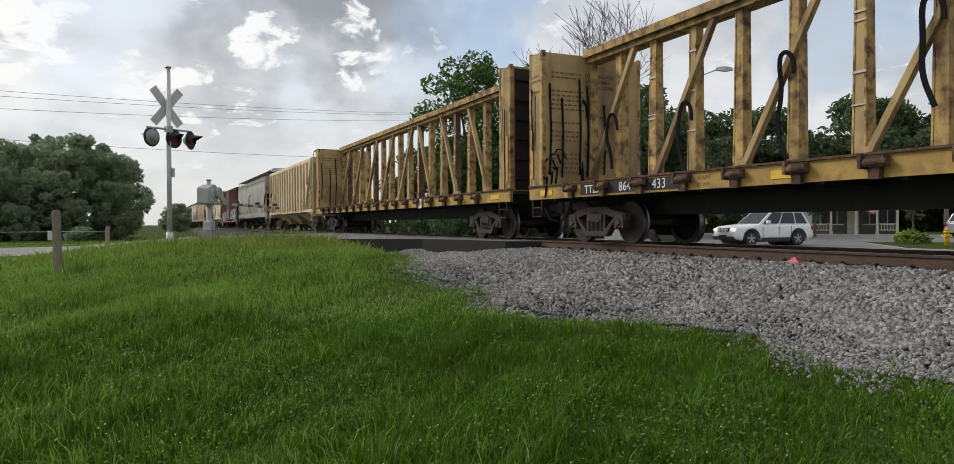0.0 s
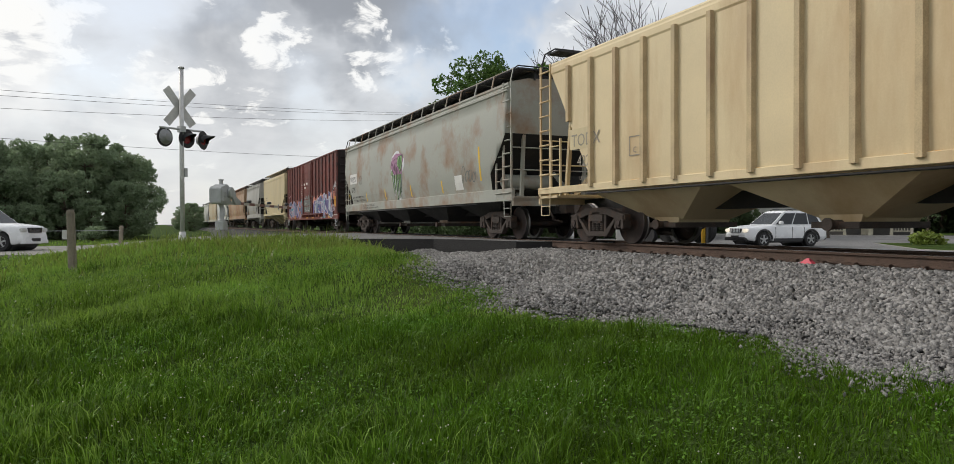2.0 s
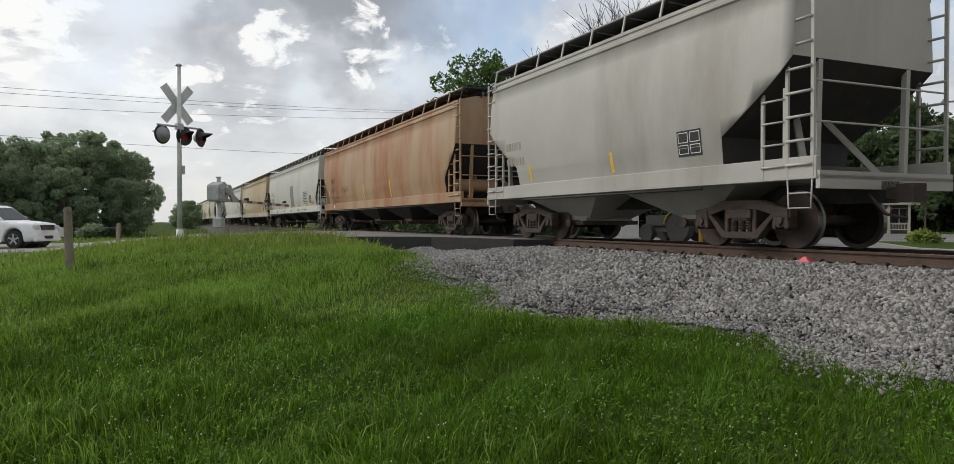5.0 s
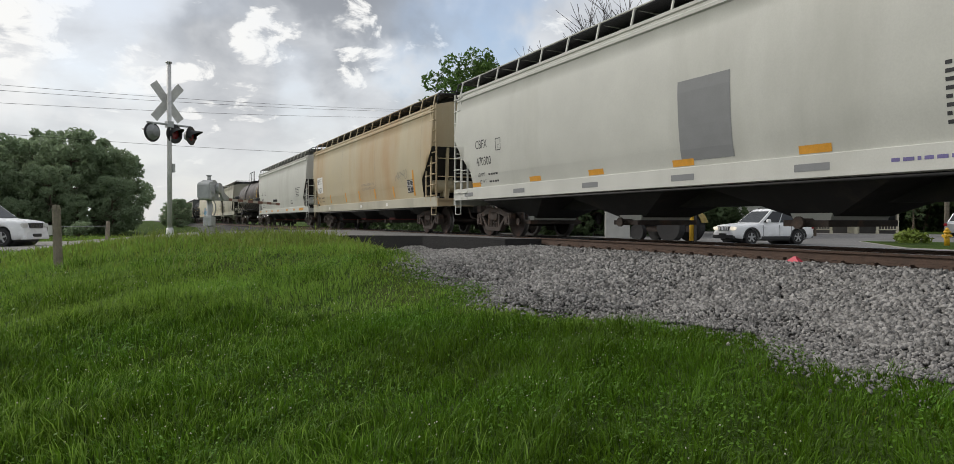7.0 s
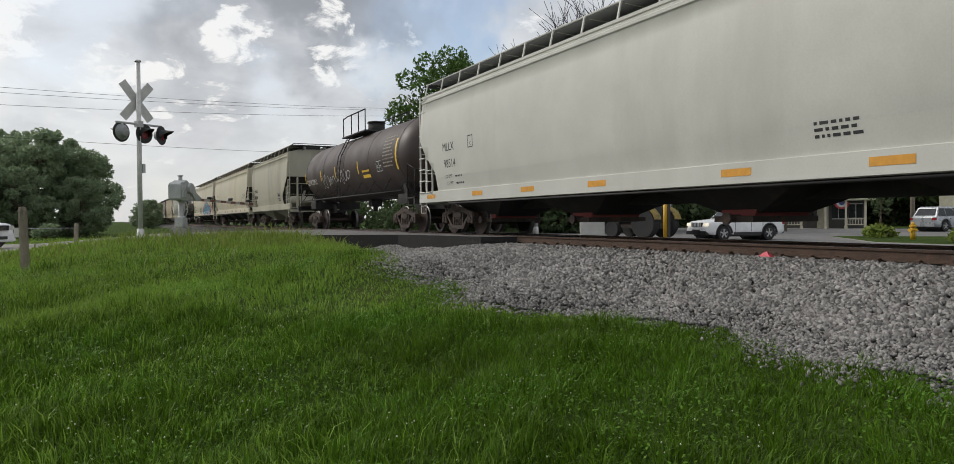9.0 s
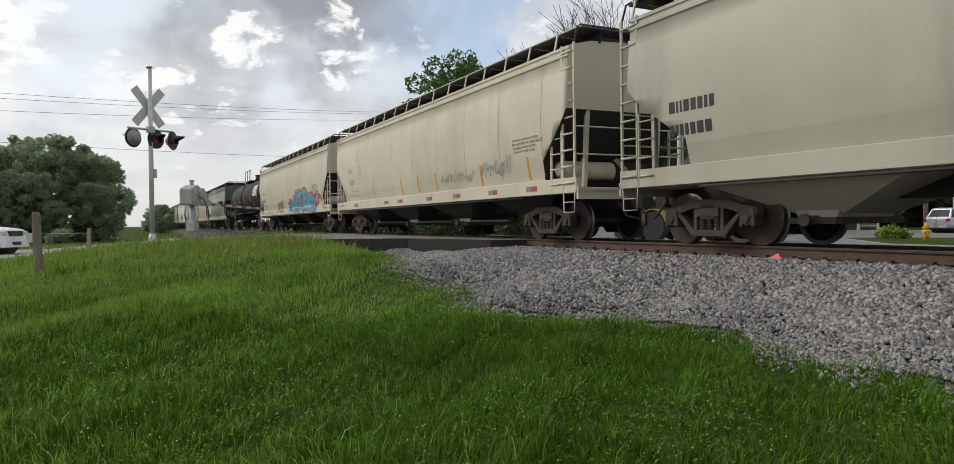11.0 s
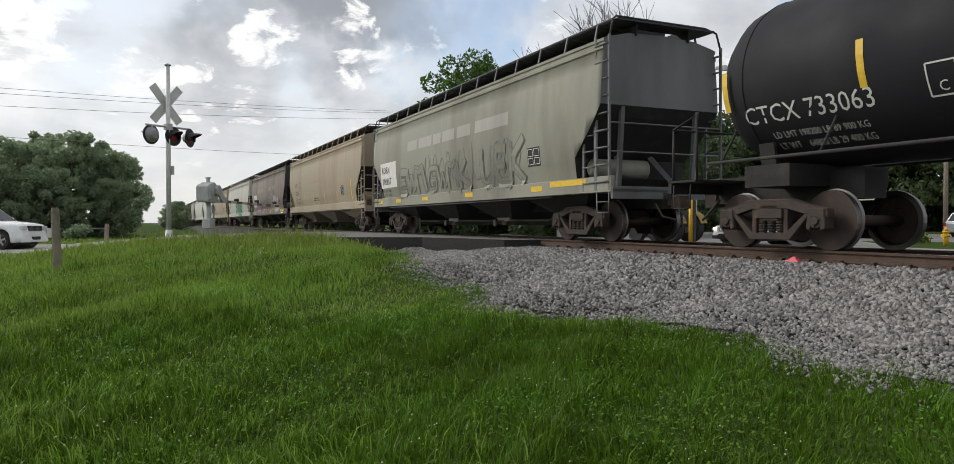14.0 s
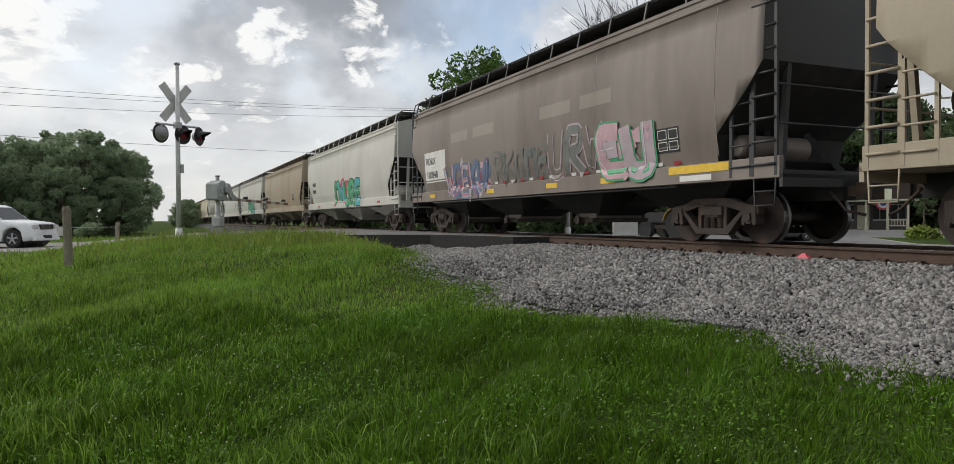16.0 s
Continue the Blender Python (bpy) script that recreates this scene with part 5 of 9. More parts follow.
P_TANK = paint("black_tank", (0.017, 0.017, 0.021), (0.028, 0.026, 0.028), 0.35, 0.8, False, 0.72, 0.22)
P_OLIVE = paint("grimy_olive_grey_paint", (0.29, 0.29, 0.235), (0.17, 0.16, 0.125), 0.42)
P_TAN = paint("dusty_tan_paint", (0.37, 0.315, 0.235), (0.30, 0.22, 0.15), 0.35)
P_DUN = paint("sooty_dun_paint", (0.235, 0.20, 0.175), (0.14, 0.11, 0.095), 0.42)
P_FADE = paint("faded_dun_paint", (0.30, 0.265, 0.23), (0.22, 0.19, 0.16), 0.4)
P_CLEAN = paint("chalk_white_paint", (0.54, 0.53, 0.48), (0.40, 0.38, 0.33), 0.2)


def spray(name, c):
    return material(name, c, 0.6, vary=0.12, scale=3, grain=30, bump=0.0)


S_BLUE, S_TEAL, S_RED, S_BLACK = spray("spray_blue", (0.10, 0.28, 0.46)), spray("spray_teal", (0.07, 0.36, 0.40)), spray("spray_red", (0.50, 0.07, 0.10)), spray("spray_black", (0.02, 0.02, 0.03))
S_WHITE, S_PURPLE, S_LILAC, S_SALMON = spray("spray_white", (0.62, 0.62, 0.64)), spray("spray_purple", (0.13, 0.11, 0.27)), spray("spray_lilac", (0.33, 0.29, 0.42)), spray("spray_salmon", (0.52, 0.20, 0.15))
S_GREEN, S_PINK, S_GREY, S_ORANGE = spray("spray_green", (0.06, 0.32, 0.15)), spray("spray_pink", (0.52, 0.34, 0.38)), spray("spray_grey", (0.16, 0.17, 0.16)), spray("spray_orange", (0.62, 0.28, 0.04))
S_PALEROSE, S_SLATE = spray("spray_pale_rose", (0.44, 0.36, 0.40)), spray("spray_slate", (0.12, 0.17, 0.27))
S_PLUM = spray("spray_plum", (0.32, 0.14, 0.26))

TRAIN = []   # (car, where its middle is at the start)


def place(made, front, rear):
    TRAIN.append((made[0], (front + rear) / 2))
    made[0].location = ((front + rear) / 2, TRACK_Y, 0)
    return made


def marks(made, top, number, x, z, mat, size=0.36, data=True):
    car, surf = made
    letters(car, surf, top, x, z + 0.06, size, mat, wide=0.92)
    letters(car, surf, number, x + 0.05, z - 0.42, size, mat, wide=0.92)
    if data:
        letters(car, surf, "LD LMT", x + 0.08, z - 0.72, 0.14, mat)
        letters(car, surf, "LT WT", x + 0.14, z - 0.92, 0.14, mat)
        small_print(car, surf, x + 0.75, z - 0.71, 0.6, 2, mat, 0.2)


def plate_box(car, surf, x, z, mat, s=0.34):
    bm = bmesh.new()
    for a, b in (((0, 0), (s, 0)), ((s, 0), (s, s * 1.1)), ((s, s * 1.1), (0, s * 1.1)), ((0, s * 1.1), (0, 0))):
        stroke(bm, surf, [(x + a[0], z + a[1]), (x + b[0], z + b[1])], 0.022, 0.004)
    part("plate_frame", bm, mat, car)
    letters(car, surf, "C", x + s * 0.33, z + 0.05, s * 0.5, mat)


def stencil_panel(car, surf, x, z, dark=M_INK):
    """The small consolidated stencil: a dark panel with white-edged windows."""
    swatch(car, surf, x, x + 0.62, z, z + 0.46, dark, "stencil_panel", 0.005)
    bm = bmesh.new()
    for q in ((0.04, 0.05, 0.28, 0.2), (0.34, 0.05, 0.58, 0.2), (0.04, 0.25, 0.28, 0.42), (0.34, 0.25, 0.58, 0.42)):
        for a, b in (((q[0], q[1]), (q[2], q[1])), ((q[0], q[3]), (q[2], q[3])), ((q[0], q[1]), (q[0], q[3])), ((q[2], q[1]), (q[2], q[3]))):
            stroke(bm, surf, [(x + a[0], z + a[1]), (x + b[0], z + b[1])], 0.014, 0.009)
    part("panel_print", bm, M_WHITE, car)


def sill_row(car, surf, xs, mat, z0=1.14, h=0.11, w=0.5):
    for x in xs:
        swatch(car, surf, x, x + w, z0, z0 + h, mat)


def upright_strips(car, surf, xs, mat, z0=1.46, h=0.42, w=0.1):
    for x in xs:
        swatch(car, surf, x, x + w, z0, z0 + h, mat, lean=-0.02)


# two lumber flat cars
a = place(centerbeam_car("weathered yellow centerbeam flat car, empty, with loose straps", 23.5, 3), 8.0, -15.5)
b = place(centerbeam_car("weathered yellow centerbeam flat car, empty, rust at the posts", 23.49, 8), -16.55, -40.04)
for car, surf in (a, b):
    flat = lambda x, z: 1.475
    swatch(car, flat, -9.45, -6.15, 1.06, 1.29, M_BLACK, "number_board", 0.006)
    letters(car, flat, "TTZX", -9.28, 1.09, 0.25, M_WHITE, off=0.012)
    sill_row(car, flat, (-11.2, -4.2, -0.4, 3.5, 7.0, 10.6), M_YELLOW, 1.10, 0.13, 0.55)
swatch(b[0], lambda x, z: 1.475, 4.92, 5.28, 0.98, 1.30, M_WHITE, "notice_panel", 0.05)
small_print(b[0], lambda x, z: 1.526, 4.96, 1.22, 0.26, 4, M_FADED, 0.065, random.Random(2), 0.03)
letters(a[0], lambda x, z: 1.475, "864", -8.05, 1.09, 0.27, M_WHITE, off=0.012)
letters(a[0], lambda x, z: 1.475, "433", -7.01, 1.09, 0.27, M_WHITE, off=0.012)
letters(a[0], lambda x, z: 1.475, "LD LMT", -5.8, 1.19, 0.10, M_INK, off=0.012)
letters(a[0], lambda x, z: 1.475, "LT WT", -5.8, 1.06, 0.10, M_INK, off=0.012)
letters(b[0], lambda x, z: 1.475, "86", -8.05, 1.09, 0.27, M_WHITE, off=0.012)
letters(b[0], lambda x, z: 1.475, "12", -7.01, 1.09, 0.27, M_WHITE, off=0.012)

# ribbed tan hopper
c = place(hopper_car("tan ribbed covered hopper car streaked with rust", 15.86, P_TODX, style="ribbed", bays=3, bay_paint=P_TODX, seams=15, slope=P_TODX, cut=(2.3, 0.70), tank=False, roof_band=False), -40.54, -56.4)
car, surf = c[0], (lambda x, z: 1.525)
swatch(car, surf, -6.4, -5.4, 2.12, 2.58, P_CREAM, "repainted_patch", 0.004)
letters(car, surf, "TODX", -6.33, 2.18, 0.40, M_FADED, off=0.01)
letters(car, surf, "422", -6.1, 1.72, 0.36, M_FADED)
letters(car, surf, "LD LMT", -6.0, 1.42, 0.13, M_FADED)
letters(car, surf, "LT WT", -6.0, 1.27, 0.13, M_FADED)
plate_box(car, surf, -4.15, 1.80, M_FADED)
sill_row(car, surf, (-6.05, -4.1, -1.2, 1.6, 4.2), M_AMBER, 1.20, 0.12, 0.5)
stencil_panel(car, surf, 4.8, 1.45, M_FADED)

d = place(hopper_car("grey-green covered hopper car with rust patches and sprayed figure", 18.66, P_WLPX, tank=True), -57.78, -76.44)
car, surf = d
swatch(car, surf, -8.0, -6.75, 2.36, 2.82, M_WHITE, "repainted_patch", 0.004)
letters(car, surf, "WLPX", -7.92, 2.44, 0.36, M_INK, off=0.01)
letters(car, surf, "6720", -7.85, 1.95, 0.36, M_INK)
letters(car, surf, "LD LMT 199600 LBS 88300 KGS LD", -7.75, 1.66, 0.13, M_INK)
letters(car, surf, "LT WT   68400 LBS 31000 KGS NEW 3-76", -7.75, 1.50, 0.13, M_INK)
plate_box(car, surf, -6.25, 2.3, M_INK, 0.3)
letters(car, surf, "THIS CAR EQUIPPED WITH 5125 OUTLETS", -5.9, 1.25, 0.10, M_INK)
letters(car, surf, "CAUTION  REMOVE BOTH CAPS BEFORE UNLOADING", -5.9, 1.13, 0.10, M_INK)
upright_strips(car, surf, (-8.35, -5.3, -2.4, 0.9, 4.1), M_YELLOW)
upright_strips(car, surf, (7.25,), M_YELLOW, 1.7, 1.0, 0.11)
stencil_panel(car, surf, 5.3, 1.5, M_WHITE)
rng = random.Random(4)
hx, hz = -0.52, 2.72
drips = [(-0.62, 0.16, 1.62), (-0.40, 0.20, 1.78), (-0.16, 0.22, 1.40), (0.08, 0.18, 1.72), (0.28, 0.20, 1.44), (0.48, 0.15, 1.66)]
bm = bmesh.new()
cloud_blob(bm, surf, hx, hz, 0.80, 0.58, 0.0050, rng, 0)
cloud_blob(bm, surf, hx - 0.62, hz - 0.24, 0.20, 0.20, 0.0054, rng, 0)
for k, (dx, w_, lo_) in enumerate(drips):
    stroke(bm, surf, [(hx + dx, 2.42), (hx + dx * 0.9, 2.0), (hx + dx * 0.75, lo_ - 0.05)], w_ + 0.10, 0.0056 + 0.0002 * k, 0, 0.3)
part("paint_outline", bm, [S_WHITE], car, "white sprayed outline")
bm = bmesh.new()
cloud_blob(bm, surf, hx, hz, 0.74, 0.53, 0.009, rng, 0)
for dx, dz, rx_, rz_, k in ((-0.45, 0.22, 0.22, 0.16, 1), (-0.12, 0.30, 0.24, 0.14, 1), (-0.55, -0.08, 0.16, 0.14, 1), (-0.30, -0.06, 0.14, 0.12, 4), (-0.05, -0.22, 0.12, 0.16, 4), (0.42, -0.30, 0.16, 0.12, 1), (-0.62, 0.12, 0.10, 0.10, 4), (0.02, 0.08, 0.16, 0.12, 1)):
    cloud_blob(bm, surf, hx + dx, hz + dz, rx_, rz_, 0.011 + 0.0006 * (dx + 1), rng, k)
for k in range(16):
    a0, r_ = k * 0.83, 0.16 + 0.034 * k
    pts = [(hx - 0.08 + r_ * math.cos(a0 + 0.28 * i), hz + 0.62 * r_ * math.sin(a0 + 0.28 * i)) for i in range(5)]
    stroke(bm, surf, pts, 0.030, 0.0140 + 0.0002 * k, 4, 0.4)
for r_, k, o_ in ((0.33, 2, 0.018), (0.29, 5, 0.020), (0.20, 3, 0.022)):
    cloud_blob(bm, surf, hx + 0.36, hz + 0.10, r_, r_ * 0.95, o_, rng, k)
for k in range(5):
    stroke(bm, surf, [(hx + 0.36, hz + 0.34), (hx + 0.20 + 0.08 * k, hz + 0.10), (hx + 0.28 + 0.04 * k, hz - 0.14)], 0.018, 0.0245 + 0.0002 * k, 2)
cloud_blob(bm, surf, hx - 0.64, hz - 0.26, 0.13, 0.12, 0.018, rng, 2)
cloud_blob(bm, surf, hx - 0.64, hz - 0.26, 0.10, 0.09, 0.020, rng, 5)
for k, (dx, w_, lo_) in enumerate(drips):
    line = [(hx + dx, 2.38), (hx + dx * 0.9, 2.0), (hx + dx * 0.75, lo_)]
    stroke(bm, surf, line, w_, 0.0125 + 0.0005 * k, 2, 0.25)
    stroke(bm, surf, [(x - 0.02, z) for x, z in line], w_ * 0.6, 0.0165 + 0.0005 * k, 3 if k % 2 else 5, 0.2)
part("paint_shape", bm, [S_PLUM, spray("spray_mauve", (0.36, 0.18, 0.29)), spray("spray_dark_green", (0.03, 0.06, 0.03)), spray("spray_leaf_green", (0.11, 0.25, 0.07)), spray("spray_deep_plum", (0.12, 0.05, 0.09)), spray("spray_pale_green", (0.24, 0.36, 0.17))], car, "sprayed plum and green rounded shapes")
scribble(car, surf, 5.9, 7.0, 1.6, 2.2, 4, S_GREY, 5)

e = place(box_car("oxide-red box car with sprayed purple lettering", 15.87, P_RED), -78.42, -94.29)
car, surf = e
for k in range(3):
    bm = bmesh.new()
    rg = random.Random(60 + k)
    for i in range(26):
        x = rg.uniform(1.35, 7.0) if i < 16 else rg.uniform(-7.3, -2.1)
        top = 2.05 if i < 16 else 1.75
        cloud_blob(bm, surf, x, rg.uniform(0.95, top), rg.uniform(0.12, 0.34), rg.uniform(0.10, 0.26), 0.0034 + 0.0003 * k + 0.00003 * i, rg, 0)
    part("paint_cloud", bm, (S_SALMON, S_PALEROSE, S_SALMON)[k], car, "sprayed salmon cloud")
graffiti(car, surf, 1.55, 6.95, 0.96, 2.12, 6, [S_PURPLE, S_SLATE, S_PURPLE, S_LILAC], S_WHITE, S_LILAC, [S_SALMON, S_SALMON, S_TEAL, S_SALMON, S_LILAC], 14, 0.30, top=lambda x: 1.75 + 0.085 * (x - 1.5))
graffiti(car, surf, -6.9, -2.0, 0.95, 1.90, 7, [S_SLATE, S_PURPLE, S_LILAC], S_PALEROSE, S_LILAC, [S_SALMON, S_SALMON, S_TEAL], 23, 0.22)
graffiti(car, surf, -1.6, 1.1, 1.25, 2.1, 4, [S_GREY], S_GREY, S_WHITE, [S_GREY, S_SALMON, S_GREY], 31, 0.26)
scribble(car, surf, 7.05, 7.85, 2.32, 2.72, 8, S_WHITE, 3, 0.03)
swatch(car, surf, 7.28, 7.6, 1.38, 1.95, M_AMBER, "amber_panel", 0.03)
sill_row(car, lambda x, z: 1.455, (-5.3, -0.9, 0.9, 3.4, 5.6), M_AMBER, 0.80, 0.13, 0.65)
letters(car, surf, "ATW", -7.05, 2.30, 0.26, S_PINK, off=0.03)
small_print(car, surf, -2.5, 3.0, 0.5, 6, M_WHITE, 0.14)
for x, z in ((-1.6, 2.95), (-0.7, 2.95), (-1.35, 2.72)):
    swatch(car, surf, x, x + 0.42, z, z + 0.13, M_WHITE, "notice_plate", 0.01)
small_print(car, lambda x, z: 1.455, 7.0, 0.92, 0.9, 1, M_WHITE, 0.18)

f = place(hopper_car("cream three-bay covered hopper car with slanted ends", 11.83, P_CREAM, style="flat", bays=3, bay_paint=P_CREAM, cut=(2.2, 0.25), tank=False), -95.27, -107.1)
marks(f, "AOKX", "244166", -4.3, 2.45, M_INK, 0.30)
stencil_panel(*f, 2.3, 1.55)
scribble(*f, -3.5, -2.7, 1.75, 2.1, 4, S_BLACK, 9)
g = place(hopper_car("light grey short covered hopper car", 11.2, P_GREY, bays=2, bay_paint=P_GREY, cut=(1.9, 0.4), tank=False), -109.39, -120.59)
small_print(*g, -4.2, 2.3, 1.0, 2, M_FADED, 0.4, random.Random(1), 0.2)
stencil_panel(*g, 2.6, 1.6)
upright_strips(*g, (-3.0, 0.5), M_YELLOW)

h = place(hopper_car("rust-stained orange-beige covered hopper car", 19.71, P_RUSTY, seams=6), -122.43, -142.14)
marks(h, "ARSX", "4594", -7.85, 2.38, M_INK, 0.42)
scribble(*h, -5.6, -4.2, 1.9, 2.15, 14, S_BLACK, 12, 0.016)
scribble(*h, -8.2, -7.2, 1.5, 2.0, 6, S_GREY, 15, 0.022)
upright_strips(*h, (-8.45, -1.5, 2.5), M_YELLOW, 1.46, 0.7)
swatch(*h, -7.4, -7.2, 1.14, 1.33, M_WHITE, "notice_plate", 0.006)

i_ = place(hopper_car("pale grey covered hopper car, clean, dark repair patch", 20.15, P_PALE, sill=P_OFFWHITE), -143.13, -163.28)
car, surf = i_
marks(i_, "CBFX", "470300", -8.3, 2.42, M_INK, 0.34)
plate_box(car, surf, -7.0, 2.35, M_INK, 0.28)
swatch(car, surf, 0.25, 1.5, 1.5, 2.9, M_GREYPATCH, "grey_patch", 0.004, label="darker grey repair patch")
sill_row(car, surf, (-8.7, -5.3, -2.7, 0.0, 2.75, 5.5), M_AMBER, 1.42, 0.12, 0.55)
sill_row(car, surf, (-9.2, -6.1, -2.9, 0.0, 2.7, 5.2), M_GREYPATCH, 1.16, 0.11, 0.6)
swatch(car, surf, 7.2, 8.1, 1.5, 1.72, M_AMBER)
small_print(car, surf, 4.9, 2.3, 1.4, 8, M_INK, 0.10)
stencil_panel(car, surf, 6.8, 1.6)
small_print(car, surf, 4.2, 1.2, 1.4, 1, S_PURPLE, 0.22)

j = place(hopper_car("faded yellow covered hopper car with rust stains", 18.95, P_YEL, sill=P_OLD, seams=4, low=0.15, outlet=material("red_outlet", (0.20, 0.05, 0.045), 0.7, vary=0.2)), -164.61, -183.56)
car, surf = j
swatch(car, surf, -8.1, -6.85, 1.9, 2.75, M_WHITE, "pale_patch", 0.003)
marks(j, "BRKX", "59671", -8.02, 2.33, M_INK, 0.40)
upright_strips(car, surf, (-8.35, -5.35, -2.3, 0.05, 2.45, 4.9), M_AMBER, 1.33, 0.42, 0.16)
upright_strips(car, surf, (7.2,), M_AMBER, 1.33, 0.9, 0.16)
letters(car, surf, "HAMMERING ON SIDE OF CAR", 0.55, 1.93, 0.14, M_FADED)
letters(car, surf, "WILL CONTAMINATE PRODUCT", 0.55, 1.76, 0.14, M_FADED)
stencil_panel(car, surf, 6.6, 1.45)
scribble(car, surf, 5.3, 6.6, 1.95, 2.3, 6, S_GREY, 22, 0.02)
sill_row(car, surf, (-5.6, 0.3, 4.0), M_WHITE, 1.01, 0.12, 0.25)

k_ = place(hopper_car("off-white covered hopper car, nearly clean", 19.97, P_OFFWHITE, low=0.10, walkway=M_GREYPATCH, outlet=material("red_gate", (0.22, 0.05, 0.045), 0.7, vary=0.2)), -184.94, -204.91)
marks(k_, "MLLX", "98514", -7.98, 2.36, M_INK, 0.34)
plate_box(*k_, -6.3, 2.4, M_INK, 0.28)
sill_row(*k_, (-9.3, -6.2, -3.6, -0.9, 2.7, 5.2), M_AMBER, 1.08, 0.12, 0.6)
swatch(*k_, 7.2, 8.5, 1.06, 1.22, M_AMBER)
small_print(*k_, 6.4, 2.45, 1.3, 6, M_INK, 0.10)
small_print(*k_, 4.4, 1.70, 0.6, 3, M_INK, 0.09)

l_ = place(tank_car("sooty brown tank car with yellow marks", 16.56, P_BROWNTANK), -205.35, -221.91)
letters(*l_, "CERX 20051", -6.6, 2.2, 0.36, M_WHITE)
upright_strips(*l_, (-6.9, -3.9, -1.4, 1.9), M_YELLOW, 2.3, 0.5)
upright_strips(*l_, (6.3,), M_YELLOW, 2.2, 1.1, 0.14)
swatch(*l_, 2.4, 3.3, 2.1, 2.4, M_YELLOW)
scribble(*l_, -4.0, 0.8, 2.0, 2.6, 10, S_WHITE, 8, 0.03)
stencil_panel(*l_, 4.2, 2.2)
small_print(*l_, 5.0, 3.4, 1.1, 9, M_FADED, 0.13)

m_ = place(hopper_car("old grey-cream short covered hopper car", 12.3, P_OLD, bays=2, bay_paint=P_OLD, cut=(1.9, 0.4)), -223.7, -236.0)
small_print(*m_, -4.6, 2.3, 1.0, 2, M_INK, 0.4, random.Random(2), 0.2)
stencil_panel(*m_, 3.0, 1.6)

p_ = place(hopper_car("warm white covered hopper car with thin scribbles", 19.35, P_PINX, seams=9), -237.4, -256.75)
car, surf = p_
marks(p_, "PINX", "462889", -7.6, 2.50, M_FADED, 0.33)
plate_box(car, surf, -6.1, 2.45, M_FADED, 0.28)
upright_strips(car, surf, (-8.0, -4.4, -1.2, 0.4, 1.9, 5.05, 7.6), M_AMBER, 1.44, 0.55, 0.1)
scribble(car, surf, 2.3, 4.7, 1.62, 1.86, 22, S_GREY, 31, 0.014)
scribble(car, surf, 5.1, 6.8, 1.65, 2.1, 14, S_GREY, 32, 0.014)
for k, line in enumerate(("CAUTION: DO NOT USE STEAM,", "BOILING WATER OR SHARP OBJECTS", "TO CLEAN. ENTER CAR WITH", "CLEAN SOFT SOLED SHOES")):
    letters(car, surf, line, 6.95, 2.40 - 0.095 * k, 0.085, M_INK)
for x in (-7.0, -3.1, -1.6, 1.1, 3.2, 5.5, 7.5):
    swatch(car, surf, x, x + 0.25, 1.16, 1.28, M_GREYPATCH)
    swatch(car, surf, x + 0.26, x + 0.5, 1.16, 1.28, M_REDREF)

q_ = place(hopper_car("warm white covered hopper car with large blue graffiti", 19.98, P_PINX, seams=9), -258.01, -277.99)
car, surf = q_
marks(q_, "PINX", "463040", -8.15, 2.40, M_INK, 0.33)
plate_box(car, surf, -6.6, 2.4, M_FADED, 0.28)
# the big blue piece: red clouds above, black-edged blue letters, pale and yellow lines
rng = random.Random(47)
crest = lambda x: 1.60 + 0.72 * math.exp(-((x - 4.1) / 2.1) ** 2) + 0.10 * math.sin(3.1 * x)
bm = bmesh.new()
for k in range(34):
    x = 0.1 + 8.6 * (k + 0.5) / 34
    top = crest(x) + rng.uniform(-0.02, 0.20) if x < 7.2 else rng.uniform(1.2, 1.9)
    cloud_blob(bm, surf, x, top, rng.uniform(0.08, 0.26), rng.uniform(0.08, 0.18), 0.0045 + 0.0001 * k, rng, k % 6 == 4)
part("paint_cloud", bm, [S_RED, S_PLUM], car, "sprayed red cloud dots")
graffiti(car, surf, 0.55, 7.1, 1.27, 2.20, 8, [S_BLUE, S_TEAL, S_BLUE, S_BLUE], S_BLACK, S_WHITE, [S_BLUE, S_BLUE, S_TEAL, S_RED], 58, 0.30, 0.30, crest)
bm = bmesh.new()
for k in range(11):
    x = 0.7 + 6.4 * k / 10
    stroke(bm, surf, [(x - 0.3, crest(x - 0.3) + 0.16), (x - 0.05, crest(x) + 0.05), (x + 0.22, crest(x + 0.2) + 0.18)], 0.028, 0.030)
part("paint_thread", bm, M_YELLOW, car, "thin yellow zigzag line")
scribble(car, surf, -3.2, -1.2, 1.2, 2.0, 7, S_BLACK, 41, 0.05)
scribble(car, surf, -8.8, -8.2, 1.6, 2.3, 4, S_BLACK, 42, 0.05)
graffiti(car, surf, 5.0, 6.3, 1.1, 1.5, 4, [S_RED], S_WHITE, S_WHITE, None, 51, 0.09)
graffiti(car, surf, 1.7, 2.3, 1.1, 1.4, 3, [S_RED], S_WHITE, S_WHITE, None, 52, 0.07)
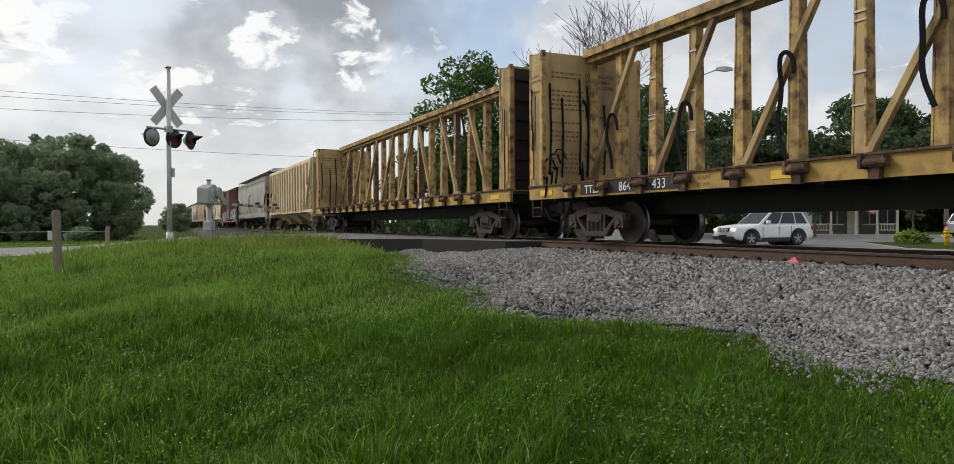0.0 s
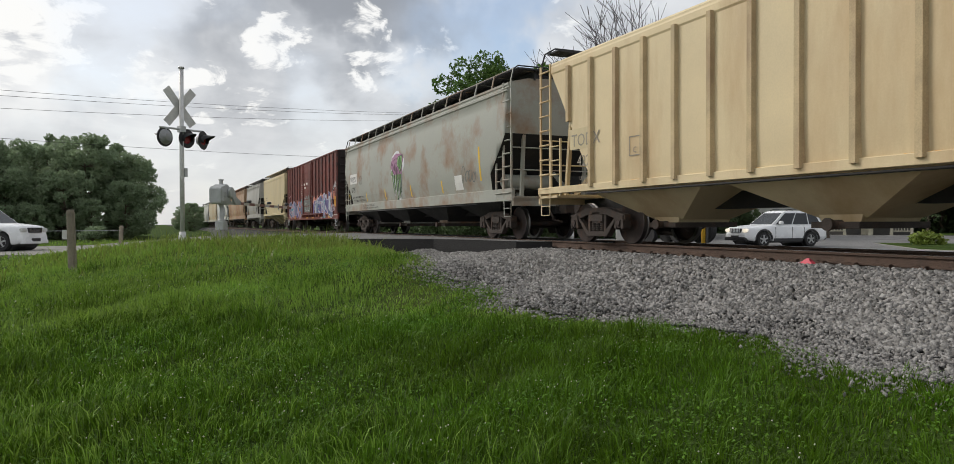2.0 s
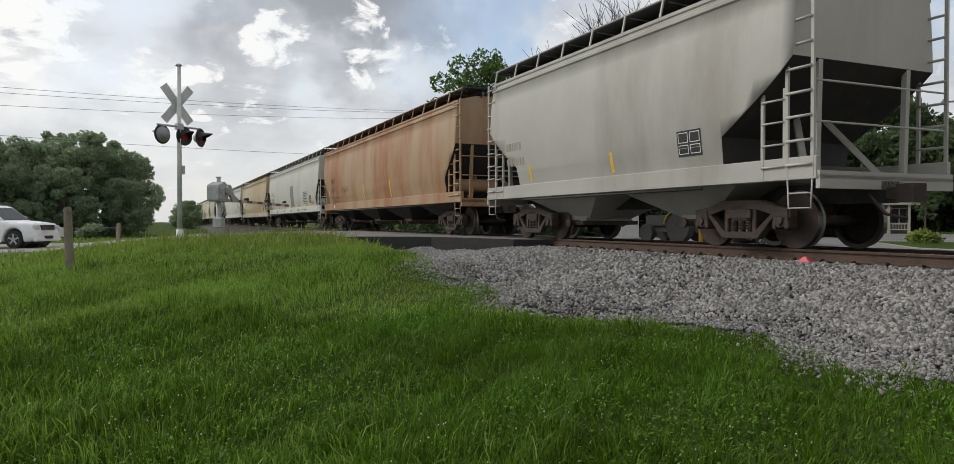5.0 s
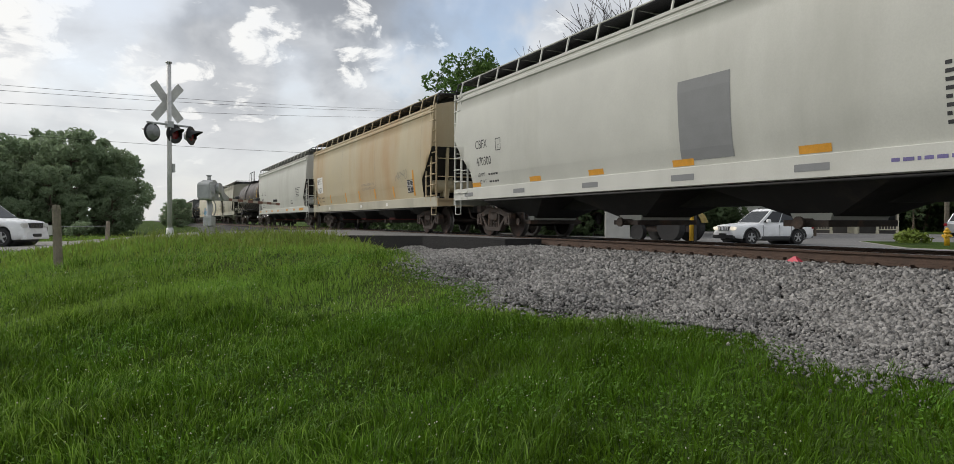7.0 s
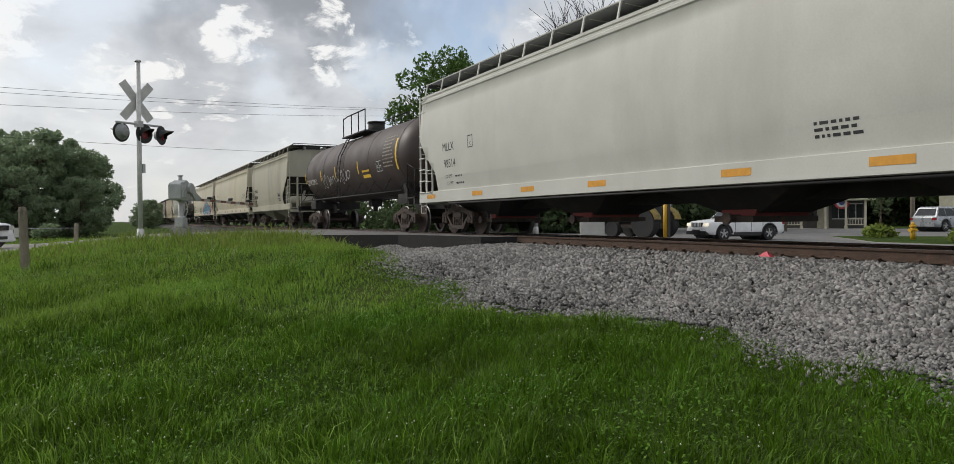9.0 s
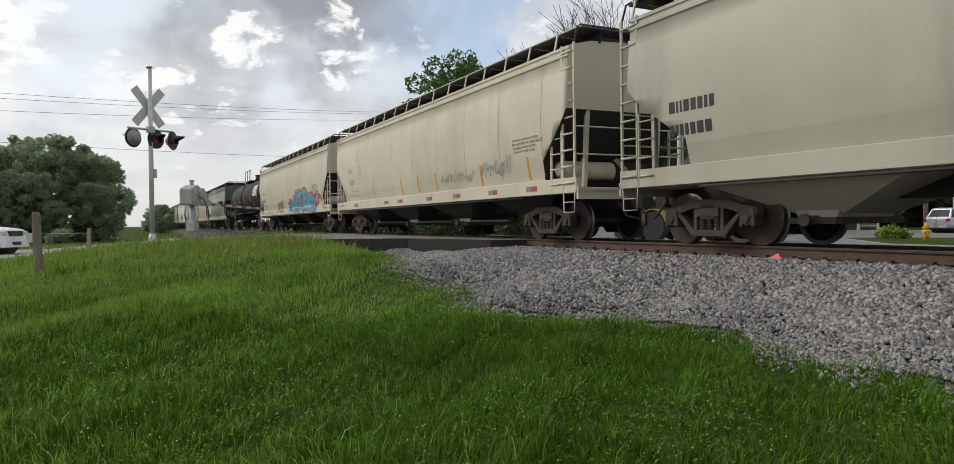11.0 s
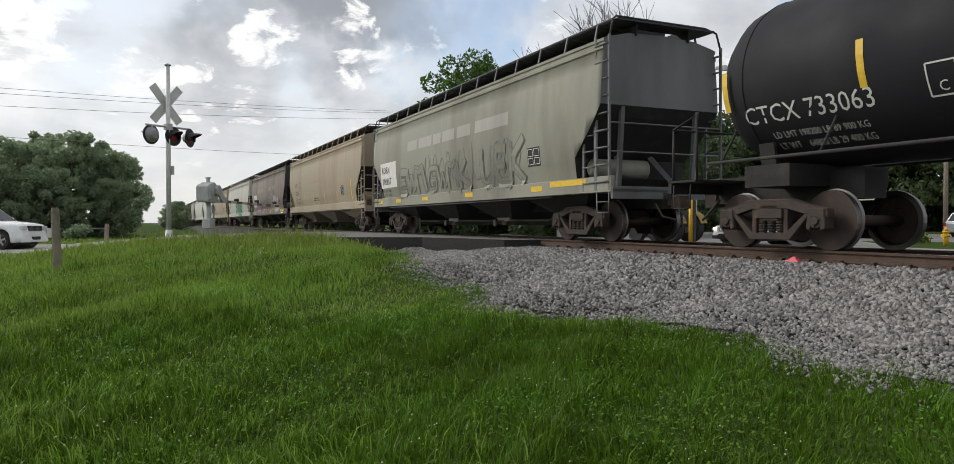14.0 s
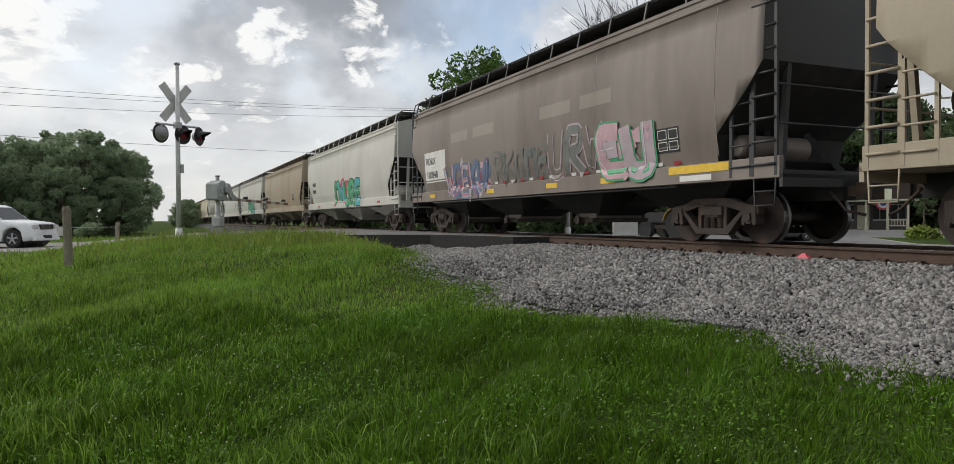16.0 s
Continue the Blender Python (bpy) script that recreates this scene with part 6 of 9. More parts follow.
for k, line in enumerate(("CAUTION: DO NOT USE STEAM", "BOILING WATER OR SHARP OBJECTS", "TO CLEAN. ENTER CAR WITH", "CLEAN SOFT SOLED SHOES")):
    letters(car, surf, line, 6.55, 2.42 - 0.095 * k, 0.085, M_INK)
scribble(car, surf, 7.0, 7.9, 1.85, 2.12, 6, S_BLACK, 43, 0.04)
sill_row(car, surf, (-9.0, -6.0, -3.6, -1.6, 8.6), M_AMBER, 1.20, 0.13, 0.5)
for x in (-7.2, -4.8):
    swatch(car, surf, x, x + 0.3, 1.12, 1.22, M_REDREF)

r_ = place(tank_car("glossy black tank car with white stencils", 17.86, P_TANK), -278.44, -296.3)
letters(*r_, "CTCX 733063", -7.3, 2.0, 0.38, M_WHITE)
letters(*r_, "LD LMT 198200 LB 89 900 KG", -6.9, 1.76, 0.13, M_WHITE)
letters(*r_, "LT WT    64800 LB 29 400 KG", -6.9, 1.60, 0.13, M_WHITE)
plate_box(*r_, -4.3, 2.0, M_WHITE, 0.36)
upright_strips(*r_, (-8.0 + 0.35, -5.2, -2.3, 0.75, 3.9), M_YELLOW, 2.25, 0.65, 0.11)
swatch(*r_, 2.0, 3.0, 1.68, 1.92, M_AMBER)
swatch(*r_, 5.2, 6.9, 2.7, 3.5, M_WHITE, "test_data_panel", 0.004)
small_print(*r_, 5.28, 3.36, 1.5, 7, M_INK, 0.105)
upright_strips(*r_, (7.2,), M_YELLOW, 2.2, 1.0, 0.14)
stencil_panel(*r_, 4.6, 1.9)
scribble(*r_, -2.0, 0.5, 2.6, 3.4, 5, S_GREY, 61, 0.035)

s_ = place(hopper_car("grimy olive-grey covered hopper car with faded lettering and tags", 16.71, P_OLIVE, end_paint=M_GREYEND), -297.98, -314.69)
car, surf = s_
swatch(car, surf, -7.1, -5.2, 1.78, 2.75, M_WHITE, "repainted_patch", 0.003)
letters(car, surf, "RDRX", -6.9, 2.34, 0.36, M_INK, off=0.01)
letters(car, surf, "100817", -6.9, 1.90, 0.36, M_INK, off=0.01)
letters(car, surf, "LD LMT 223400", -6.85, 1.62, 0.13, M_INK)
letters(car, surf, "LT WT   62600", -6.85, 1.46, 0.13, M_INK)
for x0, x1 in ((-3.9, -2.95), (-2.75, -1.55), (-1.4, -0.75), (-0.6, 0.35), (0.55, 1.55), (1.85, 3.9)):
    swatch(car, surf, x0, x1, 2.98, 3.32, P_GREY, "faded_patch", 0.004, label="pale patch over old lettering")
graffiti(car, surf, -4.9, -2.2, 1.45, 2.30, 3, [P_OLIVE], S_GREY, S_GREY, None, 75, 0.24)
graffiti(car, surf, -1.9, 1.4, 1.5, 2.25, 4, [P_OLIVE], S_GREY, S_GREY, None, 74, 0.15)
graffiti(car, surf, 2.2, 4.8, 1.5, 2.5, 3, [P_OLIVE], S_GREY, S_GREY, None, 79, 0.20)
scribble(car, surf, -2.2, 4.6, 1.5, 2.7, 12, S_GREY, 72, 0.03)
sill_row(car, surf, (-7.6, -5.4, -2.6, 1.0, 5.0), M_YELLOW, 1.18, 0.13, 0.55)
stencil_panel(car, surf, 4.9, 1.8)
swatch(car, surf, 5.9, 7.4, 1.25, 1.38, M_YELLOW)

t_ = place(hopper_car("dusty tan covered hopper car with open slanted bays", 17.51, P_TAN, bays=3, bay_paint=P_TAN, seams=7), -315.97, -333.48)
marks(t_, "CITX", "702443", -6.5, 2.52, M_INK, 0.34)
plate_box(*t_, -5.2, 2.5, M_INK, 0.28)
letters(*t_, "DO NOT HAMMER ON CAR", -1.8, 2.62, 0.18, S_SALMON)
small_print(*t_, -1.4, 1.75, 1.5, 2, M_INK, 0.11)
upright_strips(*t_, (-7.1, -3.9, -1.55, 1.2, 3.9), M_YELLOW, 1.5, 0.5)
upright_strips(*t_, (6.6,), M_YELLOW, 1.5, 0.95, 0.13)
stencil_panel(*t_, 4.7, 1.75)

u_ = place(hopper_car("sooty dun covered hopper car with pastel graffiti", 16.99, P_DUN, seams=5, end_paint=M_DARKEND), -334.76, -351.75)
car, surf = u_
swatch(car, surf, -6.9, -5.0, 1.70, 2.72, M_WHITE, "repainted_patch", 0.003)
letters(car, surf, "RDRX", -6.75, 2.30, 0.34, M_INK, off=0.01)
letters(car, surf, "100848", -6.75, 1.84, 0.34, M_INK, off=0.01)
graffiti(car, surf, -5.0, -1.9, 1.15, 2.10, 5, [S_PALEROSE, S_SLATE, S_PALEROSE], S_SLATE, S_RED, [S_SLATE, S_PALEROSE, S_PINK], 81, 0.14)
graffiti(car, surf, -1.4, 1.6, 1.5, 2.2, 5, [P_DUN, S_GREY], S_GREY, S_GREY, None, 84, 0.12)
graffiti(car, surf, 1.6, 4.0, 1.5, 2.45, 3, [P_DUN, S_GREY], S_PALEROSE, S_GREY, None, 85, 0.2)
graffiti(car, lambda x, z: surf(x, z) + 0.02, 3.75, 5.5, 1.42, 2.3, 2, [S_PINK, S_PALEROSE, S_PINK], S_GREEN, S_WHITE, [S_PINK, S_PINK, S_PALEROSE], 88, 0.36)
for x0, x1 in ((-4.5, -3.2), (-2.8, -1.4), (1.2, 2.6), (3.0, 4.2)):
    swatch(car, surf, x0, x1, 2.85, 3.15, P_FADE, "faded_patch", 0.004, label="pale patch over old lettering")
for k in range(22):
    swatch(car, surf, -4.5 + 0.5 * k, -4.3 + 0.5 * k, 1.42, 1.49, M_REDREF if k % 2 else M_WHITE, off=0.02)
sill_row(car, surf, (-6.6, -2.0, 1.4, 3.7), M_YELLOW, 1.18, 0.12, 0.5)
swatch(car, surf, 5.9, 7.4, 1.24, 1.38, M_YELLOW)
swatch(car, surf, 6.2, 7.0, 1.10, 1.20, M_WHITE)
stencil_panel(car, surf, 5.6, 1.65)

v_ = place(hopper_car("chalk-white covered hopper car with green graffiti", 17.93, P_CLEAN, bays=3, bay_paint=P_CLEAN), -353.27, -371.2)
graffiti(*v_, -1.6, 3.4, 1.3, 2.3, 5, [S_GREEN, S_TEAL, S_GREEN], S_BLACK, S_WHITE, [S_RED, S_GREEN, S_RED], 91, 0.34)
small_print(*v_, -7.2, 2.4, 1.0, 2, M_INK, 0.4, random.Random(3), 0.2)
sill_row(*v_, (-6.0, -2.0, 2.0, 6.0), M_REDREF, 1.16, 0.1, 0.4)

# the rest of the train, far off
REST = [(t_, "hopper_car"), (v_, "hopper_car"), (k_, "hopper_car"), (g, "hopper_car"), (s_, "hopper_car"), (p_, "hopper_car"), (h, "hopper_car"), (d, "hopper_car"), (i_, "hopper_car"), (f, "hopper_car"), (u_, "hopper_car"), (j, "hopper_car"), (r_, "tank_car"), (k_, "hopper_car")]
LONG = {id(t_): 17.51, id(v_): 17.93, id(k_): 19.97, id(g): 11.2, id(s_): 16.71, id(p_): 19.35, id(h): 19.71, id(d): 18.66, id(i_): 20.15, id(f): 11.83, id(u_): 16.99, id(j): 18.95, id(r_): 17.86}
front = -372.6
for made, _ in REST:
    L = LONG[id(made)]
    mid = front - L / 2
    TRAIN.append((copy_thing(made[0], pose(mid, TRACK_Y, 0)), mid))
    front -= L + 1.4

# ---- the crossing's signals ----
M_MAST = material("aluminium_mast", (0.56, 0.56, 0.55), 0.5, 0.15, vary=0.12, scale=5, grain=50, grime=(0.28, 0.26, 0.23), grime_amt=0.25, grime_scale=3)
M_CASE = material("grey_painted_case", (0.44, 0.45, 0.45), 0.5, vary=0.12, scale=4, grain=60, grime=(0.22, 0.21, 0.2), grime_amt=0.25, grime_scale=3, streak=True)
M_BUCK = material("crossbuck_back", (0.50, 0.50, 0.48), 0.5, 0.15, vary=0.15, scale=8)
M_HOOD = material("black_signal_hood", (0.018, 0.018, 0.02), 0.45, vary=0.15)
M_LENSBACK = material("signal_back", (0.26, 0.265, 0.27), 0.4, vary=0.1)
M_LENS = material("red_signal_lens", (0.22, 0.015, 0.02), 0.25, vary=0.05)
M_ARMW = material("arm_white", (0.50, 0.47, 0.42), 0.5, vary=0.1)
M_ARMR = material("arm_red", (0.20, 0.085, 0.065), 0.5, vary=0.12)
M_POST = material("grey_post_wood", (0.30, 0.26, 0.20), 0.9, vary=0.25, scale=6, grain=60, grime=(0.11, 0.09, 0.075), grime_amt=0.3, grime_scale=4, streak=True, bump=0.4)
M_CONCRETE = material("concrete", (0.34, 0.33, 0.31), 0.9, vary=0.15, scale=3, grain=60, bump=0.2)


def turned(name, m, label, category, group=""):
    ob = thing(name, label, category, group)
    ob.matrix_basis = m
    return ob


def signal_mast(m, base_z, label, lamps):
    """A crossing mast with crossbuck and flashing lights; it faces -y in its own space."""
    ob = turned("crossing_signal", m, label, "crossing signal", "crossing signals")
    bm = bmesh.new()
    tube(bm, (0, 0, base_z), (0, 0, 4.60), 0.062, 0.058, 14)
    tube(bm, (0, 0, 4.60), (0, 0, 4.64), 0.085, 0.07, 14)
    part("pole", bm, M_MAST, ob)
    bm = bmesh.new()
    box(bm, -0.16, 0.16, -0.16, 0.16, base_z, base_z + 0.10)
    tube(bm, (0, 0, base_z + 0.1), (0, 0, base_z + 0.5), 0.11, 0.085, 14)
    part("base", bm, M_MAST, ob)
    for s in (-1, 1):
        bm = bmesh.new()
        d, w = 0.60, 0.115
        c, sn = math.cos(radians(50)), math.sin(radians(50))
        ux, uz, nx, nz = c, s * sn, -s * sn, c
        plate(bm, [(ux * d + nx * w, 3.58 + uz * d + nz * w), (-ux * d + nx * w, 3.58 - uz * d + nz * w), (-ux * d - nx * w, 3.58 - uz * d - nz * w), (ux * d - nx * w, 3.58 + uz * d - nz * w)], -0.085 - 0.01 * s, -0.075 - 0.01 * s)
        part("crossbuck_blade", bm, M_BUCK, ob, "pale metal crossbuck blade")
    bm = bmesh.new()
    pipe(bm, [(-0.62, 0, 2.98), (0.62, 0, 2.98)], 0.028, 8)
    box(bm, -0.08, 0.08, -0.08, 0.08, 2.90, 3.06)
    for x, _ in lamps:
        pipe(bm, [(x, 0, 2.98), (x, 0, 2.84)], 0.025, 8)
    part("crossarm", bm, M_CASE, ob)
    for x, heading in lamps:
        bm = bmesh.new()
        spin(bm, [(0.02, -0.02), (0.245, -0.02), (0.255, -0.04), (0.25, -0.042)], (0, 0, 0), 26)
        light = part("flasher", bm, M_HOOD, ob, "black round flasher board, unlit")
        light.matrix_basis = pose(x, 0, 2.74, 0, 0, heading)
        bm = bmesh.new()
        spin(bm, [(0.205, -0.016), (0.20, 0.0), (0.17, 0.03), (0.11, 0.12), (0.02, 0.14)], (0, 0, 0), 24)
        part("lamp_housing", bm, M_LENSBACK, light, "pale grey domed lamp back")
        bm = bmesh.new()
        n = 18
        for k in range(n):
            a0, a1 = math.pi * (-0.15 + 1.3 * k / n), math.pi * (-0.15 + 1.3 * (k + 1) / n)
            q = []
            for a in (a0, a1):
                l = 0.34 * max(0.25, math.sin(max(0.1, min(3.04, a))))
                q.append([(rr * math.cos(a), -0.04 - d, rr * math.sin(a) - (0.03 if d else 0.0)) for d, rr in ((0.0, 0.155), (l, 0.14), (l, 0.132), (0.0, 0.147))])
            for i in range(4):
                j = (i + 1) % 4
                bm.faces.new([bm.verts.new(p) for p in (q[0][i], q[1][i], q[1][j], q[0][j])])
        part("visor", bm, M_HOOD, light)
        bm = bmesh.new()
        spin(bm, [(0.02, -0.065), (0.10, -0.055), (0.135, -0.042)], (0, 0, 0), 20)
        part("lens", bm, M_LENS, light, "dark red glass lens")
    bm = bmesh.new()
    box(bm, -0.13, -0.05, -0.06, 0.06, 1.72, 1.95)
    part("junction_box", bm, M_CASE, ob)
    return ob


def gate_machine(m):
    """A gate mechanism with its arm lowered along +x of its own space."""
    ob = turned("crossing_gate", m, "grey crossing gate mechanism with its striped arm lowered", "crossing gate")
    bm = bmesh.new()
    tube(bm, (0, 0, -0.45), (0, 0, 0.80), 0.105, 0.095, 16)
    tube(bm, (0, 0, 1.55), (0, 0, 1.74), 0.075, 0.075, 14)
    tube(bm, (0, 0, 1.74), (0, 0, 1.78), 0.105, 0.105, 14)
    part("pole", bm, M_CASE, ob)
    bm = bmesh.new()
    box(bm, -0.34, 0.34, -0.28, 0.28, -1.15, -0.24)
    part("footing", bm, M_CONCRETE, ob)
    bm = bmesh.new()
    box(bm, -0.20, 0.20, -0.17, 0.17, -0.22, 0.14)
    tube(bm, (0, -0.02, 0.14), (0, -0.02, 0.2), 0.15, 0.12, 14)
    bmesh.ops.bevel(bm, geom=[e for e in bm.edges if e.calc_length() > 0.3], offset=0.02, segments=1, affect="EDGES")
    part("junction_box", bm, M_CASE, ob)
    # the case: a deep box under a stepped lid, with a clamp block round the pole
    bm = bmesh.new()
    plate(bm, [(-0.44, 0.80), (-0.50, 0.86), (-0.50, 1.40), (-0.44, 1.48), (-0.16, 1.50), (-0.10, 1.58), (0.12, 1.58), (0.18, 1.48), (0.30, 1.44), (0.34, 1.36), (0.34, 0.88), (0.28, 0.80)], -0.24, 0.24)
    bmesh.ops.bevel(bm, geom=bm.edges[:], offset=0.022, segments=2, affect="EDGES")
    case = part("mechanism_case", bm, M_CASE, ob)
    for y in (-1, 1):
        bm = bmesh.new()
        box(bm, -0.45, -0.03, *sorted((y * 0.242, y * 0.275)), 0.90, 1.40)
        bmesh.ops.bevel(bm, geom=bm.edges[:], offset=0.012, segments=1, affect="EDGES")
        door = part("case_door", bm, M_CASE, case)
        bm = bmesh.new()
        tube(bm, (-0.24, y * 0.275, 1.16), (-0.24, y * 0.30, 1.16), 0.12, 0.11, 16)
        box(bm, -0.255, -0.225, *sorted((y * 0.30, y * 0.325)), 1.04, 1.28)
        part("door_latch", bm, M_CASE, door)
        bm = bmesh.new()
        tube(bm, (0.12, y * 0.24, 1.22), (0.12, y * 0.40, 1.22), 0.15, 0.15, 18)
        part("shaft_hub", bm, M_CASE, case)
        bm = bmesh.new()
        plate(bm, [(-0.06, 1.34), (0.06, 1.48), (0.26, 1.46), (0.42, 1.32), (0.52, 1.08), (0.80, 0.98), (0.92, 0.94), (0.94, 0.80), (0.52, 0.78), (0.36, 0.88), (0.22, 1.06), (0.0, 1.12)], *sorted((y * 0.30, y * 0.39)))
        bmesh.ops.bevel(bm, geom=bm.edges[:], offset=0.012, segments=1, affect="EDGES")
        part("support_arm", bm, M_CASE, ob)
    bm = bmesh.new()
    box(bm, 0.78, 0.95, -0.39, 0.39, 0.80, 0.94)
    part("arm_bracket", bm, M_CASE, ob)
    for k in range(12):
        bm = bmesh.new()
        x0 = 0.95 + 0.55 * k
        box(bm, x0, x0 + 0.55, -0.022, 0.022, 0.82 - 0.006 * k, 0.93 - 0.006 * k)
        part("arm_stripe", bm, M_ARMR if k % 2 else M_ARMW, ob)
    for x in (2.6, 4.8, 7.0):
        bm = bmesh.new()
        box(bm, x - 0.05, x + 0.05, -0.04, 0.04, 0.91, 1.02)
        tube(bm, (x, -0.09, 0.97), (x, 0.09, 0.97), 0.06, 0.06, 10)
        part("arm_lamp", bm, M_HOOD, ob)
    for y, out in ((-0.10, 0.16), (0.04, 0.20)):
        bm = bmesh.new()
        pipe(bm, [(0.10, y, 0.84), (out, y - 0.08, 0.62), (out - 0.02, y - 0.10, 0.40), (0.06, y - 0.05, 0.16)], 0.02, 6)
        part("cable", bm, M_CASE, ob)
    return ob


signal_mast(pose(-20.5, 0.57, 0, 0, 0, -60), -0.25, "aluminium crossing mast with crossbuck and black flashers", ((0.45, 11), (-0.12, 187), (-0.60, 208)))
gate_machine(pose(-21.4, 1.62, 0.445, 0, 0, 150) @ Matrix.Scale(0.72, 4))
signal_mast(pose(-21.7, 13.4, 0, 0, 0, 148), -0.35, "aluminium crossing mast standing beyond the track", ((-0.62, 0), (0.62, 0)))


def leaning_post(x, y, h, r, label, lean=2):
    z = float(height(x, y))
    ob = turned("fence_post", pose(x, y, z - 0.1, lean, lean, 20), label, "post", "fence posts")
    bm = bmesh.new()
    loft(bm, [[(r * q * math.cos(a * math.tau / 9) * (1 + 0.06 * math.sin(3 * a)), r * q * math.sin(a * math.tau / 9), zz) for a in range(9)] for zz, q in ((0, 1.12), (0.3, 1.05), (h * 0.6, 1.0), (h, 0.96), (h + 0.06, 0.8))])
    part("shaft", bm, M_POST, ob)
    return ob


leaning_post(-13.9, -1.35, 1.12, 0.068, "weathered grey wooden post standing in the grass")
leaning_post(-36.0, -1.6, 0.95, 0.09, "grey wooden post beside the lane", -4)
bm = bmesh.new()
box(bm, -0.035, 0.035, -0.012, 0.012, 0, 0.16)
tag_ob = turned("marker_plate", pose(-13.92, -1.47, 0.20, 0, 0, 80), "small white plate fixed to the wooden post", "plate")
part("plate", bm, M_WHITE, tag_ob)
bm = bmesh.new()
pipe(bm, [(-36.0, -1.6, 0.18), (-42.0, -8.2, 0.12), (-48.0, -15.0, 0.14)], 0.012, 5)
wire_ob = thing("fence_wire", "thin slack fence wire along the field", "wire")
part("strand", bm, M_GALV, wire_ob)

# ---- vehicles ----
M_CARWHITE = material("white_car_paint", (0.80, 0.81, 0.82), 0.25, vary=0.03, scale=2, spec=0.6)
M_CARSILVER = material("silver_car_paint", (0.42, 0.44, 0.46), 0.3, 0.5, vary=0.03, scale=2)
M_TRIM = material("black_car_trim", (0.025, 0.025, 0.027), 0.5, vary=0.1)
M_TYRE = material("tyre_rubber", (0.022, 0.022, 0.023), 0.85, vary=0.15, scale=10)
M_ALLOY = material("alloy_wheel", (0.42, 0.42, 0.43), 0.35, 0.7, vary=0.1)
M_CHROME = material("chrome", (0.6, 0.6, 0.62), 0.15, 1.0, vary=0.05)
M_TAIL = material("tail_lamp", (0.30, 0.02, 0.03), 0.25, vary=0.1)
M_GLASS = material("dark_car_glass", (0.018, 0.022, 0.026), 0.06, vary=0.05, spec=0.45)
M_HEAD = material("headlamp_glass", (0.62, 0.62, 0.60), 0.12, vary=0.05, spec=0.8)
M_HEADON = bpy.data.materials.new("lit_headlamp")
M_HEADON.use_nodes = True
M_HEADON.node_tree.nodes["Principled BSDF"].inputs["Emission Color"].default_value = (1.0, 0.86, 0.6, 1)
M_HEADON.node_tree.nodes["Principled BSDF"].inputs["Emission Strength"].default_value = 0.6


